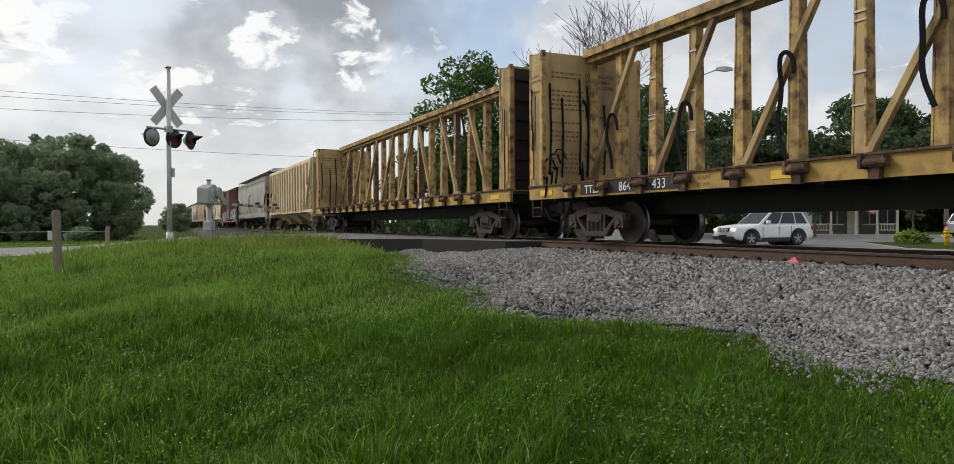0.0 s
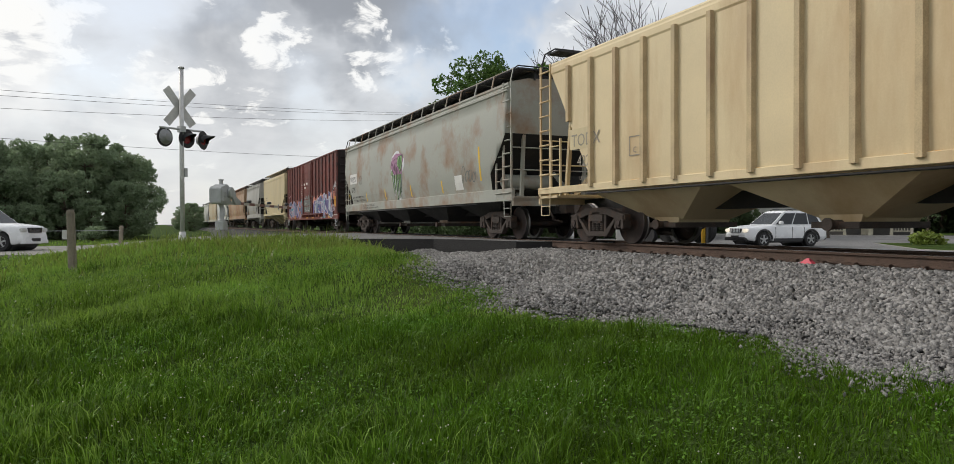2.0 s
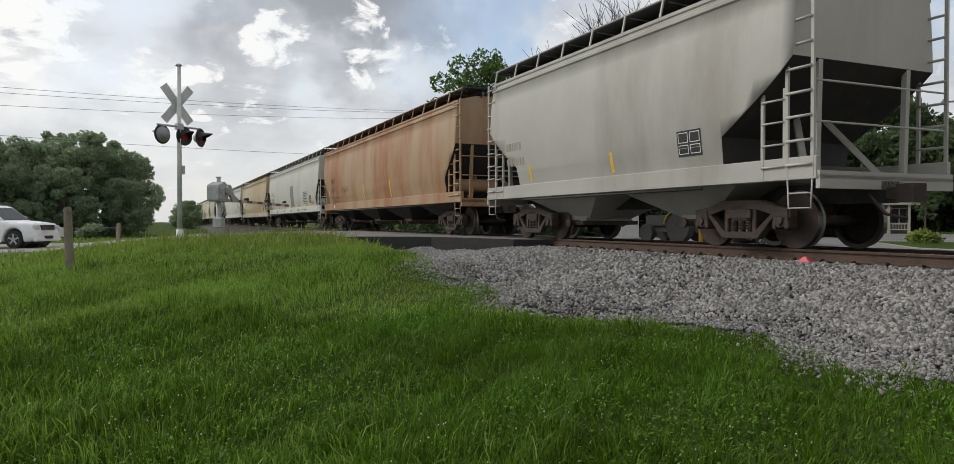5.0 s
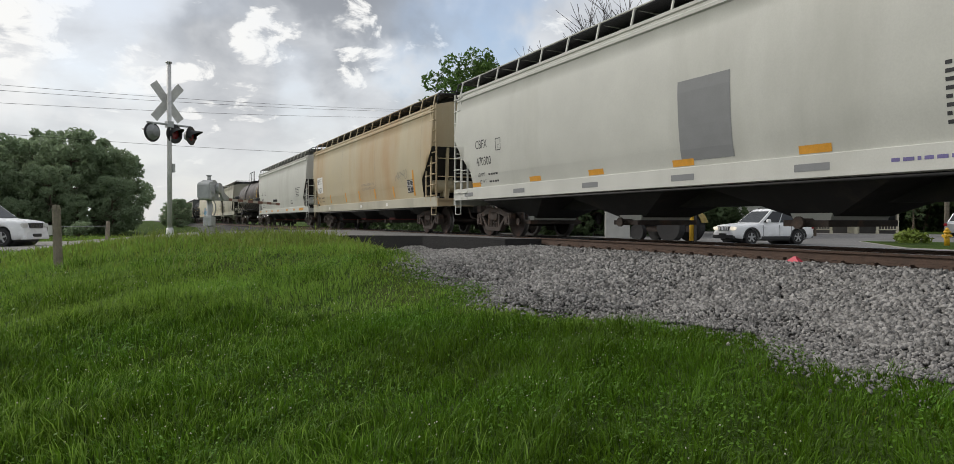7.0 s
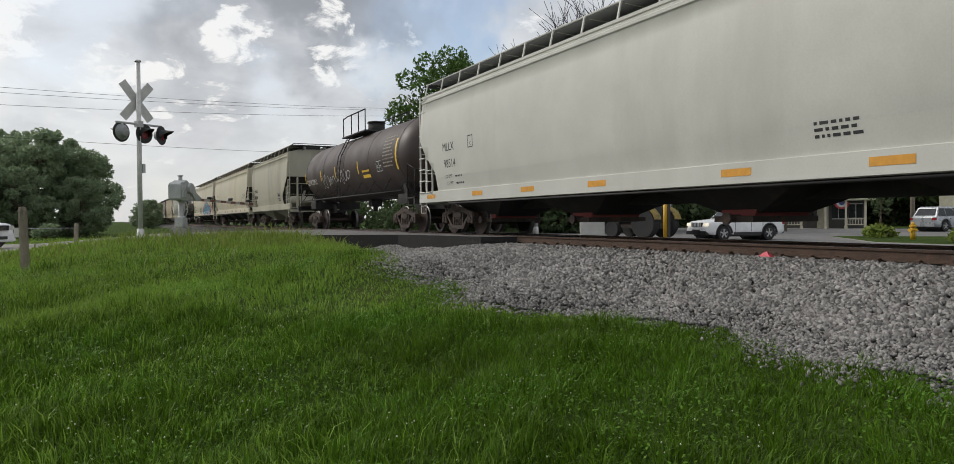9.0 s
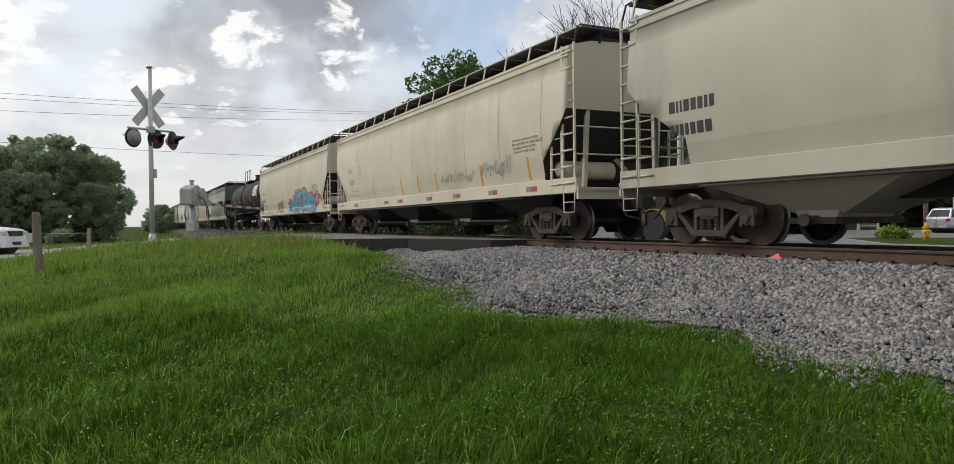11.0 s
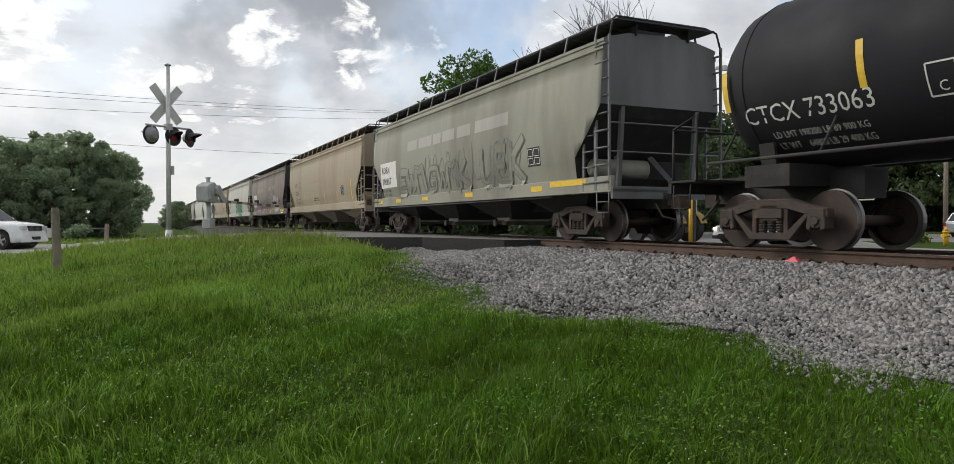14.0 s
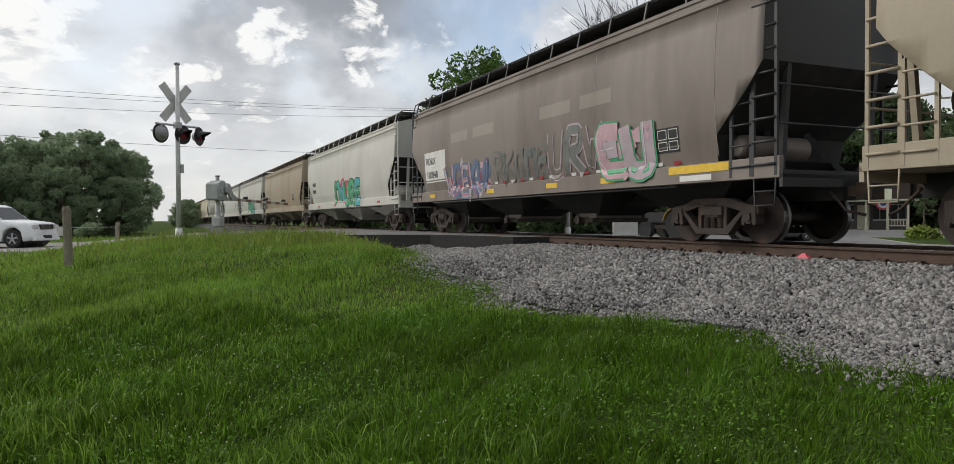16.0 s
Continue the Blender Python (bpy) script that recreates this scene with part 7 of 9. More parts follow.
def vehicle(name, label, m, L, W, H, mat, lit=False, trim=M_TRIM, belt_at=0.60, wheel=0.35, rack=True, slope=0.75, rear_bulge=0.2, bumper=True):
    """A road car facing +x: body, glasshouse, panes, wheels, lamps."""
    ob = turned(name, m, label, "car", "waiting cars")
    w, belt = W / 2, H * belt_at
    nose, tail = L / 2, -L / 2
    R = wheel
    axles = (nose - 0.88, tail + 0.92)
    xs = sorted(set([tail, tail + 0.02, tail + 0.06, tail + 0.12, nose - 0.12, nose - 0.06, nose - 0.02, nose] + [tail + 0.2 + (L - 0.4) * k / 60 for k in range(61)]))
    bm = bmesh.new()
    secs = []
    for x in xs:
        f = (x - tail) / L
        front, rear = max(0.0, 1 - (nose - x) / 0.55), max(0.0, 1 - (x - tail) / 0.40)
        y = w * (1 - 0.20 * front ** 2.2 - 0.10 * rear ** 2.2)
        hood = max(0.0, (x - (nose - 1.35)) / 1.35)
        top = belt * (1 - 0.13 * hood ** 1.3) - 0.30 * max(0.0, 1 - (nose - x) / 0.16) ** 1.6 * belt - 0.10 * max(0.0, 1 - (x - tail) / 0.10) ** 1.6
        low = 0.27 + 0.10 * front ** 2 + 0.12 * rear ** 2
        for ax in axles:
            d = (R + 0.075) ** 2 - (x - ax) ** 2
            if d > 0:
                low = max(low, R + math.sqrt(d))
        crease = low + (top - low) * 0.62
        half = [(y * 0.93, low), (y, low + 0.03), (y * 1.005, (low + crease) / 2), (y, crease), (y * 0.965, top - 0.09), (y * 0.93, top - 0.035), (y * 0.84, top), (y * 0.4, top + 0.025 * (hood > 0))]
        secs.append([(x, a_, z) for a_, z in half] + [(x, -a_, z) for a_, z in half[::-1]])
    loft(bm, secs)
    for f in bm.faces:
        f.smooth = len(f.verts) == 4
    body = part("body", bm, mat, ob)
    # door shut lines
    for s in (-1, 1):
        for x in (nose - 1.50, -0.22, tail + 1.32):
            bm = bmesh.new()
            box(bm, x - 0.008, x + 0.008, *sorted((s * w * 0.98, s * (w + 0.007))), 0.42, belt - 0.10)
            part("shut_line", bm, M_TRIM, ob)
    # glasshouse
    bm = bmesh.new()
    xb, xf = tail + 0.18, nose - 1.35
    r0, r1 = xb + rear_bulge + 0.12, xf - slope
    loft(bm, [[(xb, -w * 0.90, belt - 0.02), (xf, -w * 0.88, belt - 0.02), (xf, w * 0.88, belt - 0.02), (xb, w * 0.90, belt - 0.02)],
              [(r0, -w * 0.74, H - 0.10), (r1, -w * 0.74, H - 0.10), (r1, w * 0.74, H - 0.10), (r0, w * 0.74, H - 0.10)],
              [(r0 + 0.15, -w * 0.66, H - 0.02), (r1 - 0.2, -w * 0.66, H - 0.02), (r1 - 0.2, w * 0.66, H - 0.02), (r0 + 0.15, w * 0.66, H - 0.02)]])
    part("cabin", bm, mat, ob)

    def pane(name_, quad, off):
        bmp = bmesh.new()
        n = (Vector(quad[1]) - Vector(quad[0])).cross(Vector(quad[3]) - Vector(quad[0])).normalized() * off
        a = [bmp.verts.new(Vector(p) + n) for p in quad]
        b_ = [bmp.verts.new(Vector(p) - n * 0.4) for p in quad]
        bmp.faces.new(a)
        bmp.faces.new(b_[::-1])
        for i in range(4):
            bmp.faces.new((a[i], b_[i], b_[(i + 1) % 4], a[(i + 1) % 4]))
        part(name_, bmp, M_GLASS, ob)

    def sidept(s, fx, fz):
        za, zb = belt + 0.03, H - 0.14
        z = za + (zb - za) * fz
        q = (z - belt) / (H - 0.10 - belt)
        xl, xr = xb + (r0 - xb) * q, xf + (r1 - xf) * q
        y = w * (0.90 + (0.74 - 0.90) * q)
        return (xl + (xr - xl) * fx, s * y, z)
    for s in (-1, 1):
        for f0, f1 in ((0.05, 0.27), (0.30, 0.60), (0.63, 0.93)):
            q = [sidept(s, f0, 0), sidept(s, f1, 0), sidept(s, f1, 1), sidept(s, f0, 1)]
            pane("side_window", q if s < 0 else q[::-1], 0.012)
    def endpt(xa, xc, fy, fz):
        q = fz
        return (xa + (xc - xa) * q, fy * w * (0.86 + (0.72 - 0.86) * q), belt + (H - 0.10 - belt) * q)
    pane("windscreen", [endpt(xf, r1, -0.93, 0.06), endpt(xf, r1, 0.93, 0.06), endpt(xf, r1, 0.93, 0.94), endpt(xf, r1, -0.93, 0.94)], 0.012)
    pane("rear_window", [endpt(xb, r0, 0.9, 0.1), endpt(xb, r0, -0.9, 0.1), endpt(xb, r0, -0.9, 0.9), endpt(xb, r0, 0.9, 0.9)], 0.012)
    # wheels and arches
    for x in axles:
        bm = bmesh.new()
        tube(bm, (x, -w + 0.24, R + 0.02), (x, w - 0.24, R + 0.02), R + 0.07, R + 0.07, 22)
        part("wheel_well", bm, M_TRIM, ob)
        for s in (-1, 1):
            if trim is M_TRIM:
                bm = bmesh.new()
                n = 16
                for k in range(n):
                    q = []
                    for a_ in (math.pi * k / n, math.pi * (k + 1) / n):
                        q.append([(x + rr * math.cos(a_), s * yy, R + rr * math.sin(a_)) for rr, yy in ((R + 0.06, w - 0.03), (R + 0.06, w + 0.016), (R + 0.12, w + 0.014), (R + 0.12, w - 0.03))])
                    for i in range(4):
                        j = (i + 1) % 4
                        bm.faces.new([bm.verts.new(p) for p in (q[0][i], q[0][j], q[1][j], q[1][i])])
                part("wheel_arch", bm, M_TRIM, ob)
            bm = bmesh.new()
            spin(bm, [(R * 0.62, s * (w - 0.22)), (R * 0.94, s * (w - 0.22)), (R, s * (w - 0.18)), (R, s * (w - 0.05)), (R * 0.94, s * (w - 0.02)), (R * 0.70, s * (w - 0.018))], (x, 0, R), 26)
            tyre = part("tyre", bm, M_TYRE, ob)
            bm = bmesh.new()
            spin(bm, [(R * 0.70, s * (w - 0.026)), (R * 0.60, s * (w - 0.016)), (R * 0.56, s * (w - 0.04)), (0.05, s * (w - 0.038))], (x, 0, R), 24)
            for k in range(5):
                a = k * math.tau / 5 + 0.3
                bar(bm, (x, s * (w - 0.02), R), (x + R * 0.6 * math.cos(a), s * (w - 0.02), R + R * 0.6 * math.sin(a)), 0.07, 0.03, up=(0, 1, 0))
            part("rim", bm, M_ALLOY, tyre)
    # front
    bm = bmesh.new()
    box(bm, nose - 0.10, nose + 0.02, -w * 0.42, w * 0.42, belt * 0.66, belt * 0.84)
    part("grille", bm, M_TRIM, ob)
    for k in range(7):
        bm = bmesh.new()
        y = -w * 0.36 + w * 0.72 * k / 6
        box(bm, nose + 0.005, nose + 0.035, y - 0.025, y + 0.025, belt * 0.67, belt * 0.83)
        part("grille_bar", bm, mat if trim is M_TRIM else M_CHROME, ob)
    bm = bmesh.new()
    box(bm, nose - 0.18, nose + 0.05, -w * 0.84, w * 0.84, 0.30, 0.46)
    bmesh.ops.bevel(bm, geom=bm.edges[:], offset=0.03, segments=2, affect="EDGES")
    part("front_bumper", bm, trim, ob)
    bm = bmesh.new()
    box(bm, nose - 0.05, nose + 0.062, -0.24, 0.24, 0.40, 0.53)
    part("number_plate", bm, M_TRIM, ob)
    for s in (-1, 1):
        bm = bmesh.new()
        box(bm, nose - 0.28, nose - 0.005, *sorted((s * w * 0.52, s * w * 0.86)), belt * 0.68, belt * 0.83)
        bmesh.ops.bevel(bm, geom=bm.edges[:], offset=0.03, segments=2, affect="EDGES")
        part("headlamp", bm, M_HEADON if lit else M_HEAD, ob, "lit warm headlamp" if lit else "clear headlamp")
        bm = bmesh.new()
        box(bm, tail - 0.01, tail + 0.14, *sorted((s * w * 0.74, s * w * 0.965)), belt * 0.74, belt * 0.92)
        part("tail_lamp", bm, M_TAIL, ob)
        bm = bmesh.new()
        box(bm, xf - 0.50, xf - 0.34, *sorted((s * w * 0.92, s * w * 1.14)), belt + 0.02, belt + 0.18)
        bmesh.ops.bevel(bm, geom=bm.edges[:], offset=0.03, segments=2, affect="EDGES")
        part("mirror", bm, mat, ob)
        for x in (-0.35, 0.55):
            bm = bmesh.new()
            box(bm, x, x + 0.20, *sorted((s * w * 0.995, s * w * 1.02)), belt * 0.80, belt * 0.83)
            part("door_handle", bm, mat, ob)
        bm = bmesh.new()
        box(bm, tail + 1.4, nose - 1.4, *sorted((s * w * 0.97, s * w * 1.01)), 0.26, 0.40)
        part("sill_trim", bm, trim, ob)
        if rack:
            bm = bmesh.new()
            pipe(bm, [(r0 + 0.2, s * w * 0.62, H - 0.02), (r0 + 0.3, s * w * 0.62, H + 0.05), (r1 - 0.4, s * w * 0.62, H + 0.05), (r1 - 0.25, s * w * 0.62, H - 0.02)], 0.02)
            part("roof_rail", bm, M_TRIM, ob)
    bm = bmesh.new()
    box(bm, tail - 0.03, tail + 0.2, -w * 0.86, w * 0.86, 0.32, 0.52)
    part("rear_bumper", bm, trim, ob)
    bm = bmesh.new()
    box(bm, tail + 0.4, nose - 0.4, -w * 0.8, w * 0.8, 0.2, 0.32)
    part("underbody", bm, M_TRIM, ob)
    return ob


vehicle("off_road_car", "white compact off-road car waiting, headlamps lit", pose(-24.6, 26.3, -0.665, 0, 0, -97), 4.4, 1.76, 1.68, M_CARWHITE, True)
SUV = vehicle("suv", "white sport utility car rolling up to the crossing", pose(-36.2, -6.3, -0.655, 0, 0, 62), 4.75, 1.86, 1.84, M_CARWHITE, False, M_CARWHITE, 0.635, 0.385)
vehicle("hatchback", "silver crossover car parked by the shop", pose(-27.6, 48.9, -0.60, 0, 0, 82), 4.7, 1.85, 1.62, M_CARSILVER, False, M_CARSILVER, rack=False, slope=1.0)

# ---- beyond the track ----
M_CREAMPAINT = material("cream_painted_wood", (0.50, 0.47, 0.36), 0.7, vary=0.12, scale=3)
M_ROOFTIN = material("pale_green_tin_roof", (0.36, 0.37, 0.26), 0.5, 0.2, vary=0.12, scale=2, grime=(0.33, 0.32, 0.24), grime_amt=0.3, grime_scale=1.0)
M_SHOPWALL = material("dark_shop_wall", (0.09, 0.085, 0.08), 0.8, vary=0.2, scale=2)
M_SHOPTRIM = material("white_trim", (0.55, 0.55, 0.52), 0.6, vary=0.08)
M_YELLOWPAINT = material("safety_yellow", (0.62, 0.36, 0.02), 0.5, vary=0.1, scale=6)
M_OLDYELLOW = material("faded_machine_yellow", (0.26, 0.185, 0.04), 0.7, vary=0.25, scale=5, grime=(0.09, 0.07, 0.04), grime_amt=0.4, grime_scale=4)
M_REDROOF = material("red_fascia", (0.36, 0.05, 0.05), 0.6, vary=0.12)
M_BUNTRED, M_BUNTBLUE = material("bunting_red", (0.40, 0.05, 0.06), 0.8, vary=0.1), material("bunting_blue", (0.05, 0.07, 0.22), 0.8, vary=0.1)


def shop(m):
    ob = turned("shop", m, "low shop with a pale tin porch roof and cream posts", "house")
    W_, D_ = 6.6, 4.6
    bm = bmesh.new()
    box(bm, -W_ / 2, W_ / 2, 2.4, 2.4 + D_, 0, 2.36)
    part("wall", bm, M_SHOPWALL, ob)
    bm = bmesh.new()
    loft(bm, [[(-W_ / 2 - 0.5, -0.3, 2.30), (W_ / 2 + 0.5, -0.3, 2.30), (W_ / 2 + 0.5, 2.4 + D_ + 0.3, 2.38), (-W_ / 2 - 0.5, 2.4 + D_ + 0.3, 2.38)],
              [(-W_ / 2 - 0.5, -0.3, 2.42), (W_ / 2 + 0.5, -0.3, 2.42), (W_ / 2 + 0.5, 2.4 + D_ + 0.3, 2.52), (-W_ / 2 - 0.5, 2.4 + D_ + 0.3, 2.52)],
              [(-W_ / 2 + 1.6, 2.9, 3.75), (W_ / 2 - 2.0, 2.9, 3.75), (W_ / 2 - 2.0, 4.6, 3.75), (-W_ / 2 + 2.0, 4.6, 3.75)]])
    roof = part("roof", bm, M_ROOFTIN, ob)
    bm = bmesh.new()
    for k in range(26):
        x = -W_ / 2 - 0.4 + (W_ + 0.8) * k / 25
        q = min(1.0, (W_ / 2 + 0.5 - abs(x)) / 2.5)
        bar(bm, (x, -0.3, 2.44), (x, -0.3 + 3.2 * q, 2.44 + 1.31 * q), 0.03, 0.05)
    part("roof_seams", bm, M_ROOFTIN, roof)
    for x in (-3.1, -1.6, 0.2, 1.7, 3.1):
        bm = bmesh.new()
        bar(bm, (x, 0, 0), (x, 0, 2.32), 0.16)
        box(bm, x - 0.12, x + 0.12, -0.12, 0.12, 0, 0.25)
        part("porch_post", bm, M_CREAMPAINT, ob)
    bm = bmesh.new()
    for a, b_ in ((-3.1, -1.6), (1.7, 3.1)):
        for z in (0.35, 0.85):
            bar(bm, (a, 0, z), (b_, 0, z), 0.07)
        for k in range(7):
            x = a + (b_ - a) * (k + 0.5) / 7
            bar(bm, (x, 0, 0.35), (x, 0, 0.85), 0.045)
    part("porch_rail", bm, M_CREAMPAINT, ob)
    for x in (-2.5, -1.2, 1.2, 2.5):
        bm = bmesh.new()
        box(bm, x - 0.5, x + 0.5, 2.34, 2.42, 0.75, 2.1)
        fr = part("window", bm, M_SHOPTRIM, ob)
        for s in (-1, 1):
            bm = bmesh.new()
            box(bm, x + s * 0.27 - 0.23, x + s * 0.27 + 0.23, 2.31, 2.345, 0.85, 2.02)
            part("pane", bm, M_GLASS, fr)
    bm = bmesh.new()
    box(bm, -0.45, 0.45, 2.33, 2.42, 0.02, 2.05)
    part("door", bm, M_CREAMPAINT, ob)
    bm = bmesh.new()
    box(bm, -W_ / 2 - 0.2, W_ / 2 + 0.2, -0.3, 2.4, -0.25, 0.0)
    part("porch_floor", bm, M_CONCRETE, ob)
    bm = bmesh.new()
    for ring, mi in ((0.55, 0), (0.40, 1), (0.22, 2)):
        n = 14
        c = bm.verts.new((1.4, -0.05 - 0.01 * (0.55 - ring) * 10, 2.15))
        vs = [bm.verts.new((1.4 + ring * math.cos(math.pi + math.pi * k / n), -0.05 - 0.1 * (0.6 - ring), 2.15 + ring * math.sin(math.pi + math.pi * k / n))) for k in range(n + 1)]
        for k in range(n):
            bm.faces.new((c, vs[k], vs[k + 1])).material_index = mi
    part("bunting", bm, [M_BUNTRED, M_SHOPTRIM, M_BUNTBLUE], ob, "red white and blue fan bunting")
    return ob


shop(pose(-39.3, 52.0, -0.60, 0, 0, 37))


def far_building(m, w, d, h, mat, roofmat, label, n):
    ob = turned("shed", m, label, "house", "far buildings")
    bm = bmesh.new()
    box(bm, -w / 2, w / 2, 0, d, 0, h)
    part("wall", bm, mat, ob)
    bm = bmesh.new()
    loft(bm, [[(-w / 2 - 0.3, -0.3, h), (-w / 2 - 0.3, d / 2, h + 1.3), (-w / 2 - 0.3, d + 0.3, h), (-w / 2 - 0.3, d / 2, h - 0.05)], [(w / 2 + 0.3, -0.3, h), (w / 2 + 0.3, d / 2, h + 1.3), (w / 2 + 0.3, d + 0.3, h), (w / 2 + 0.3, d / 2, h - 0.05)]])
    part("roof", bm, roofmat, ob)
    for k in range(n):
        x = -w / 2 + w * (k + 0.5) / n
        bm = bmesh.new()
        box(bm, x - 0.5, x + 0.5, -0.06, 0.02, 1.0, 2.2)
        fr = part("window", bm, M_SHOPTRIM, ob)
        bm = bmesh.new()
        box(bm, x - 0.42, x + 0.42, -0.085, -0.055, 1.08, 2.12)
        part("pane", bm, M_GLASS, fr)


far_building(pose(-30.0, 68.0, -0.6, 0, 0, 30), 16, 9, 5.0, M_CREAMPAINT, M_REDROOF, "cream building with a red roof edge behind the shop", 5)
far_building(pose(-52.0, 62.0, -0.6, 0, 0, 40), 14, 8, 3.4, M_SHOPTRIM, M_ROOFTIN, "white house with a pale tin roof among trees", 4)


def cabinet(m):
    ob = turned("signal_cabinet", m, "pale grey steel signal cabinet with a gabled lid", "cabinet")
    bm = bmesh.new()
    box(bm, -0.65, 0.65, -0.5, 0.5, 0.1, 1.42)
    bmesh.ops.bevel(bm, geom=bm.edges[:], offset=0.02, segments=1, affect="EDGES")
    part("body", bm, M_SHOPTRIM, ob)
    bm = bmesh.new()
    plate(bm, [(-0.72, 1.42), (-0.72, 1.47), (0.0, 1.86), (0.72, 1.47), (0.72, 1.42)], -0.58, 0.58)
    part("lid", bm, M_SHOPTRIM, ob, "pale gabled lid")
    bm = bmesh.new()
    box(bm, -0.55, 0.55, -0.53, -0.5, 0.2, 1.34)
    d = part("door", bm, M_SHOPTRIM, ob)
    bm = bmesh.new()
    box(bm, 0.38, 0.44, -0.57, -0.53, 0.85, 1.02)
    part("handle", bm, M_TRIM, d)
    bm = bmesh.new()
    box(bm, -0.75, 0.75, -0.6, 0.6, -0.15, 0.1)
    part("plinth", bm, M_CONCRETE, ob)


cabinet(pose(-24.9, 18.2, -0.38, 0, 0, -35))


def bollard(x, y, z):
    ob = turned("marker_post", pose(x, y, z), "yellow and black steel marker post", "post")
    bm = bmesh.new()
    tube(bm, (0, 0, 0), (0, 0, 1.75), 0.09, 0.09, 14)
    tube(bm, (0, 0, 1.75), (0, 0, 1.80), 0.09, 0.05, 14)
    part("pipe", bm, M_YELLOWPAINT, ob)
    bm = bmesh.new()
    bar(bm, (0.14, 0.05, 0), (0.14, 0.05, 1.7), 0.08)
    part("black_backing", bm, M_TRIM, ob)


bollard(-21.9, 19.6, -0.42)


def tractor(m):
    ob = turned("tractor", m, "old dark yard tractor with yellow fenders", "tractor")
    bm = bmesh.new()
    box(bm, -0.2, 1.7, -0.32, 0.32, 0.7, 1.25)
    bmesh.ops.bevel(bm, geom=bm.edges[:], offset=0.06, segments=2, affect="EDGES")
    part("hood", bm, M_TRIM, ob)
    bm = bmesh.new()
    box(bm, -1.2, 1.6, -0.22, 0.22, 0.45, 0.72)
    part("chassis", bm, M_IRON, ob)
    for x, r, wd in ((-0.75, 0.68, 0.36), (1.25, 0.42, 0.24)):
        for s in (-1, 1):
            bm = bmesh.new()
            spin(bm, [(r * 0.5, s * 0.52), (r * 0.95, s * 0.50), (r, s * 0.56), (r, s * (0.50 + wd)), (r * 0.95, s * (0.54 + wd)), (r * 0.5, s * (0.52 + wd))], (x, 0, r), 26)
            t = part("tyre", bm, M_TYRE, ob)
            bm = bmesh.new()
            spin(bm, [(0.05, s * (0.44 + wd)), (r * 0.52, s * (0.50 + wd))], (x, 0, r), 20)
            part("rim", bm, M_OLDYELLOW, t)
    for s in (-1, 1):
        bm = bmesh.new()
        n = 10
        for k in range(n):
            a0, a1 = math.pi * (0.08 + 0.84 * k / n), math.pi * (0.08 + 0.84 * (k + 1) / n)
            vs = [bm.verts.new((-0.75 + rr * math.cos(a), y, 0.68 + rr * math.sin(a))) for a in (a0, a1) for rr in (0.76, 0.80) for y in (s * 0.5, s * 0.95)]
            for q in ((0, 1, 5, 4), (2, 6, 7, 3), (0, 4, 6, 2), (1, 3, 7, 5)):
                bm.faces.new([vs[i] for i in q])
        part("fender", bm, M_OLDYELLOW, ob)
    bm = bmesh.new()
    box(bm, -0.95, -0.5, -0.25, 0.25, 0.95, 1.05)
    box(bm, -1.0, -0.92, -0.25, 0.25, 1.0, 1.45)
    part("seat", bm, M_TRIM, ob)
    bm = bmesh.new()
    for x, y in ((-1.1, -0.5), (-1.1, 0.5), (0.1, -0.45), (0.1, 0.45)):
        bar(bm, (x, y, 0.9), (x, y, 2.25), 0.06)
    box(bm, -1.25, 0.25, -0.6, 0.6, 2.25, 2.32)
    part("canopy", bm, M_TRIM, ob)
    bm = bmesh.new()
    tube(bm, (0.9, 0, 1.2), (0.9, 0, 1.95), 0.035, 0.035, 8)
    part("exhaust", bm, M_IRON, ob)


tractor(pose(-26.4, 22.2, -0.52, 0, 0, 190))


def hydrant(x, y, z):
    ob = turned("fire_hydrant", pose(x, y, z), "yellow fire hydrant on the grass island", "hydrant")
    bm = bmesh.new()
    tube(bm, (0, 0, 0), (0, 0, 0.55), 0.11, 0.10, 14)
    tube(bm, (0, 0, 0.55), (0, 0, 0.62), 0.15, 0.15, 14)
    tube(bm, (0, 0, 0.62), (0, 0, 0.78), 0.12, 0.04, 14)
    part("barrel", bm, M_YELLOWPAINT, ob)
    bm = bmesh.new()
    tube(bm, (-0.2, 0, 0.42), (0.2, 0, 0.42), 0.06, 0.06, 10)
    tube(bm, (0, -0.2, 0.40), (0, 0, 0.40), 0.075, 0.075, 10)
    part("nozzle", bm, M_YELLOWPAINT, ob)


hydrant(-19.3, 31.5, -0.62)
# grass island with its kerb
bm = bmesh.new()
isl = [(-25.5, 34.2), (-18.5, 27.6), (-4.0, 25.0), (-2.0, 32.0), (-20.0, 38.0)]
a_ = [bm.verts.new((x, y, -0.62)) for x, y in isl]
b_ = [bm.verts.new((x, y, -0.90)) for x, y in isl]
bm.faces.new(a_)
for k in range(len(isl)):
    bm.faces.new((a_[k], b_[k], b_[(k + 1) % len(isl)], a_[(k + 1) % len(isl)])).material_index = 1
tagged(finish("grass_island", bm, [M_SOIL, M_CONCRETE]), "raised grass island with a concrete kerb", "ground", kind="structure")


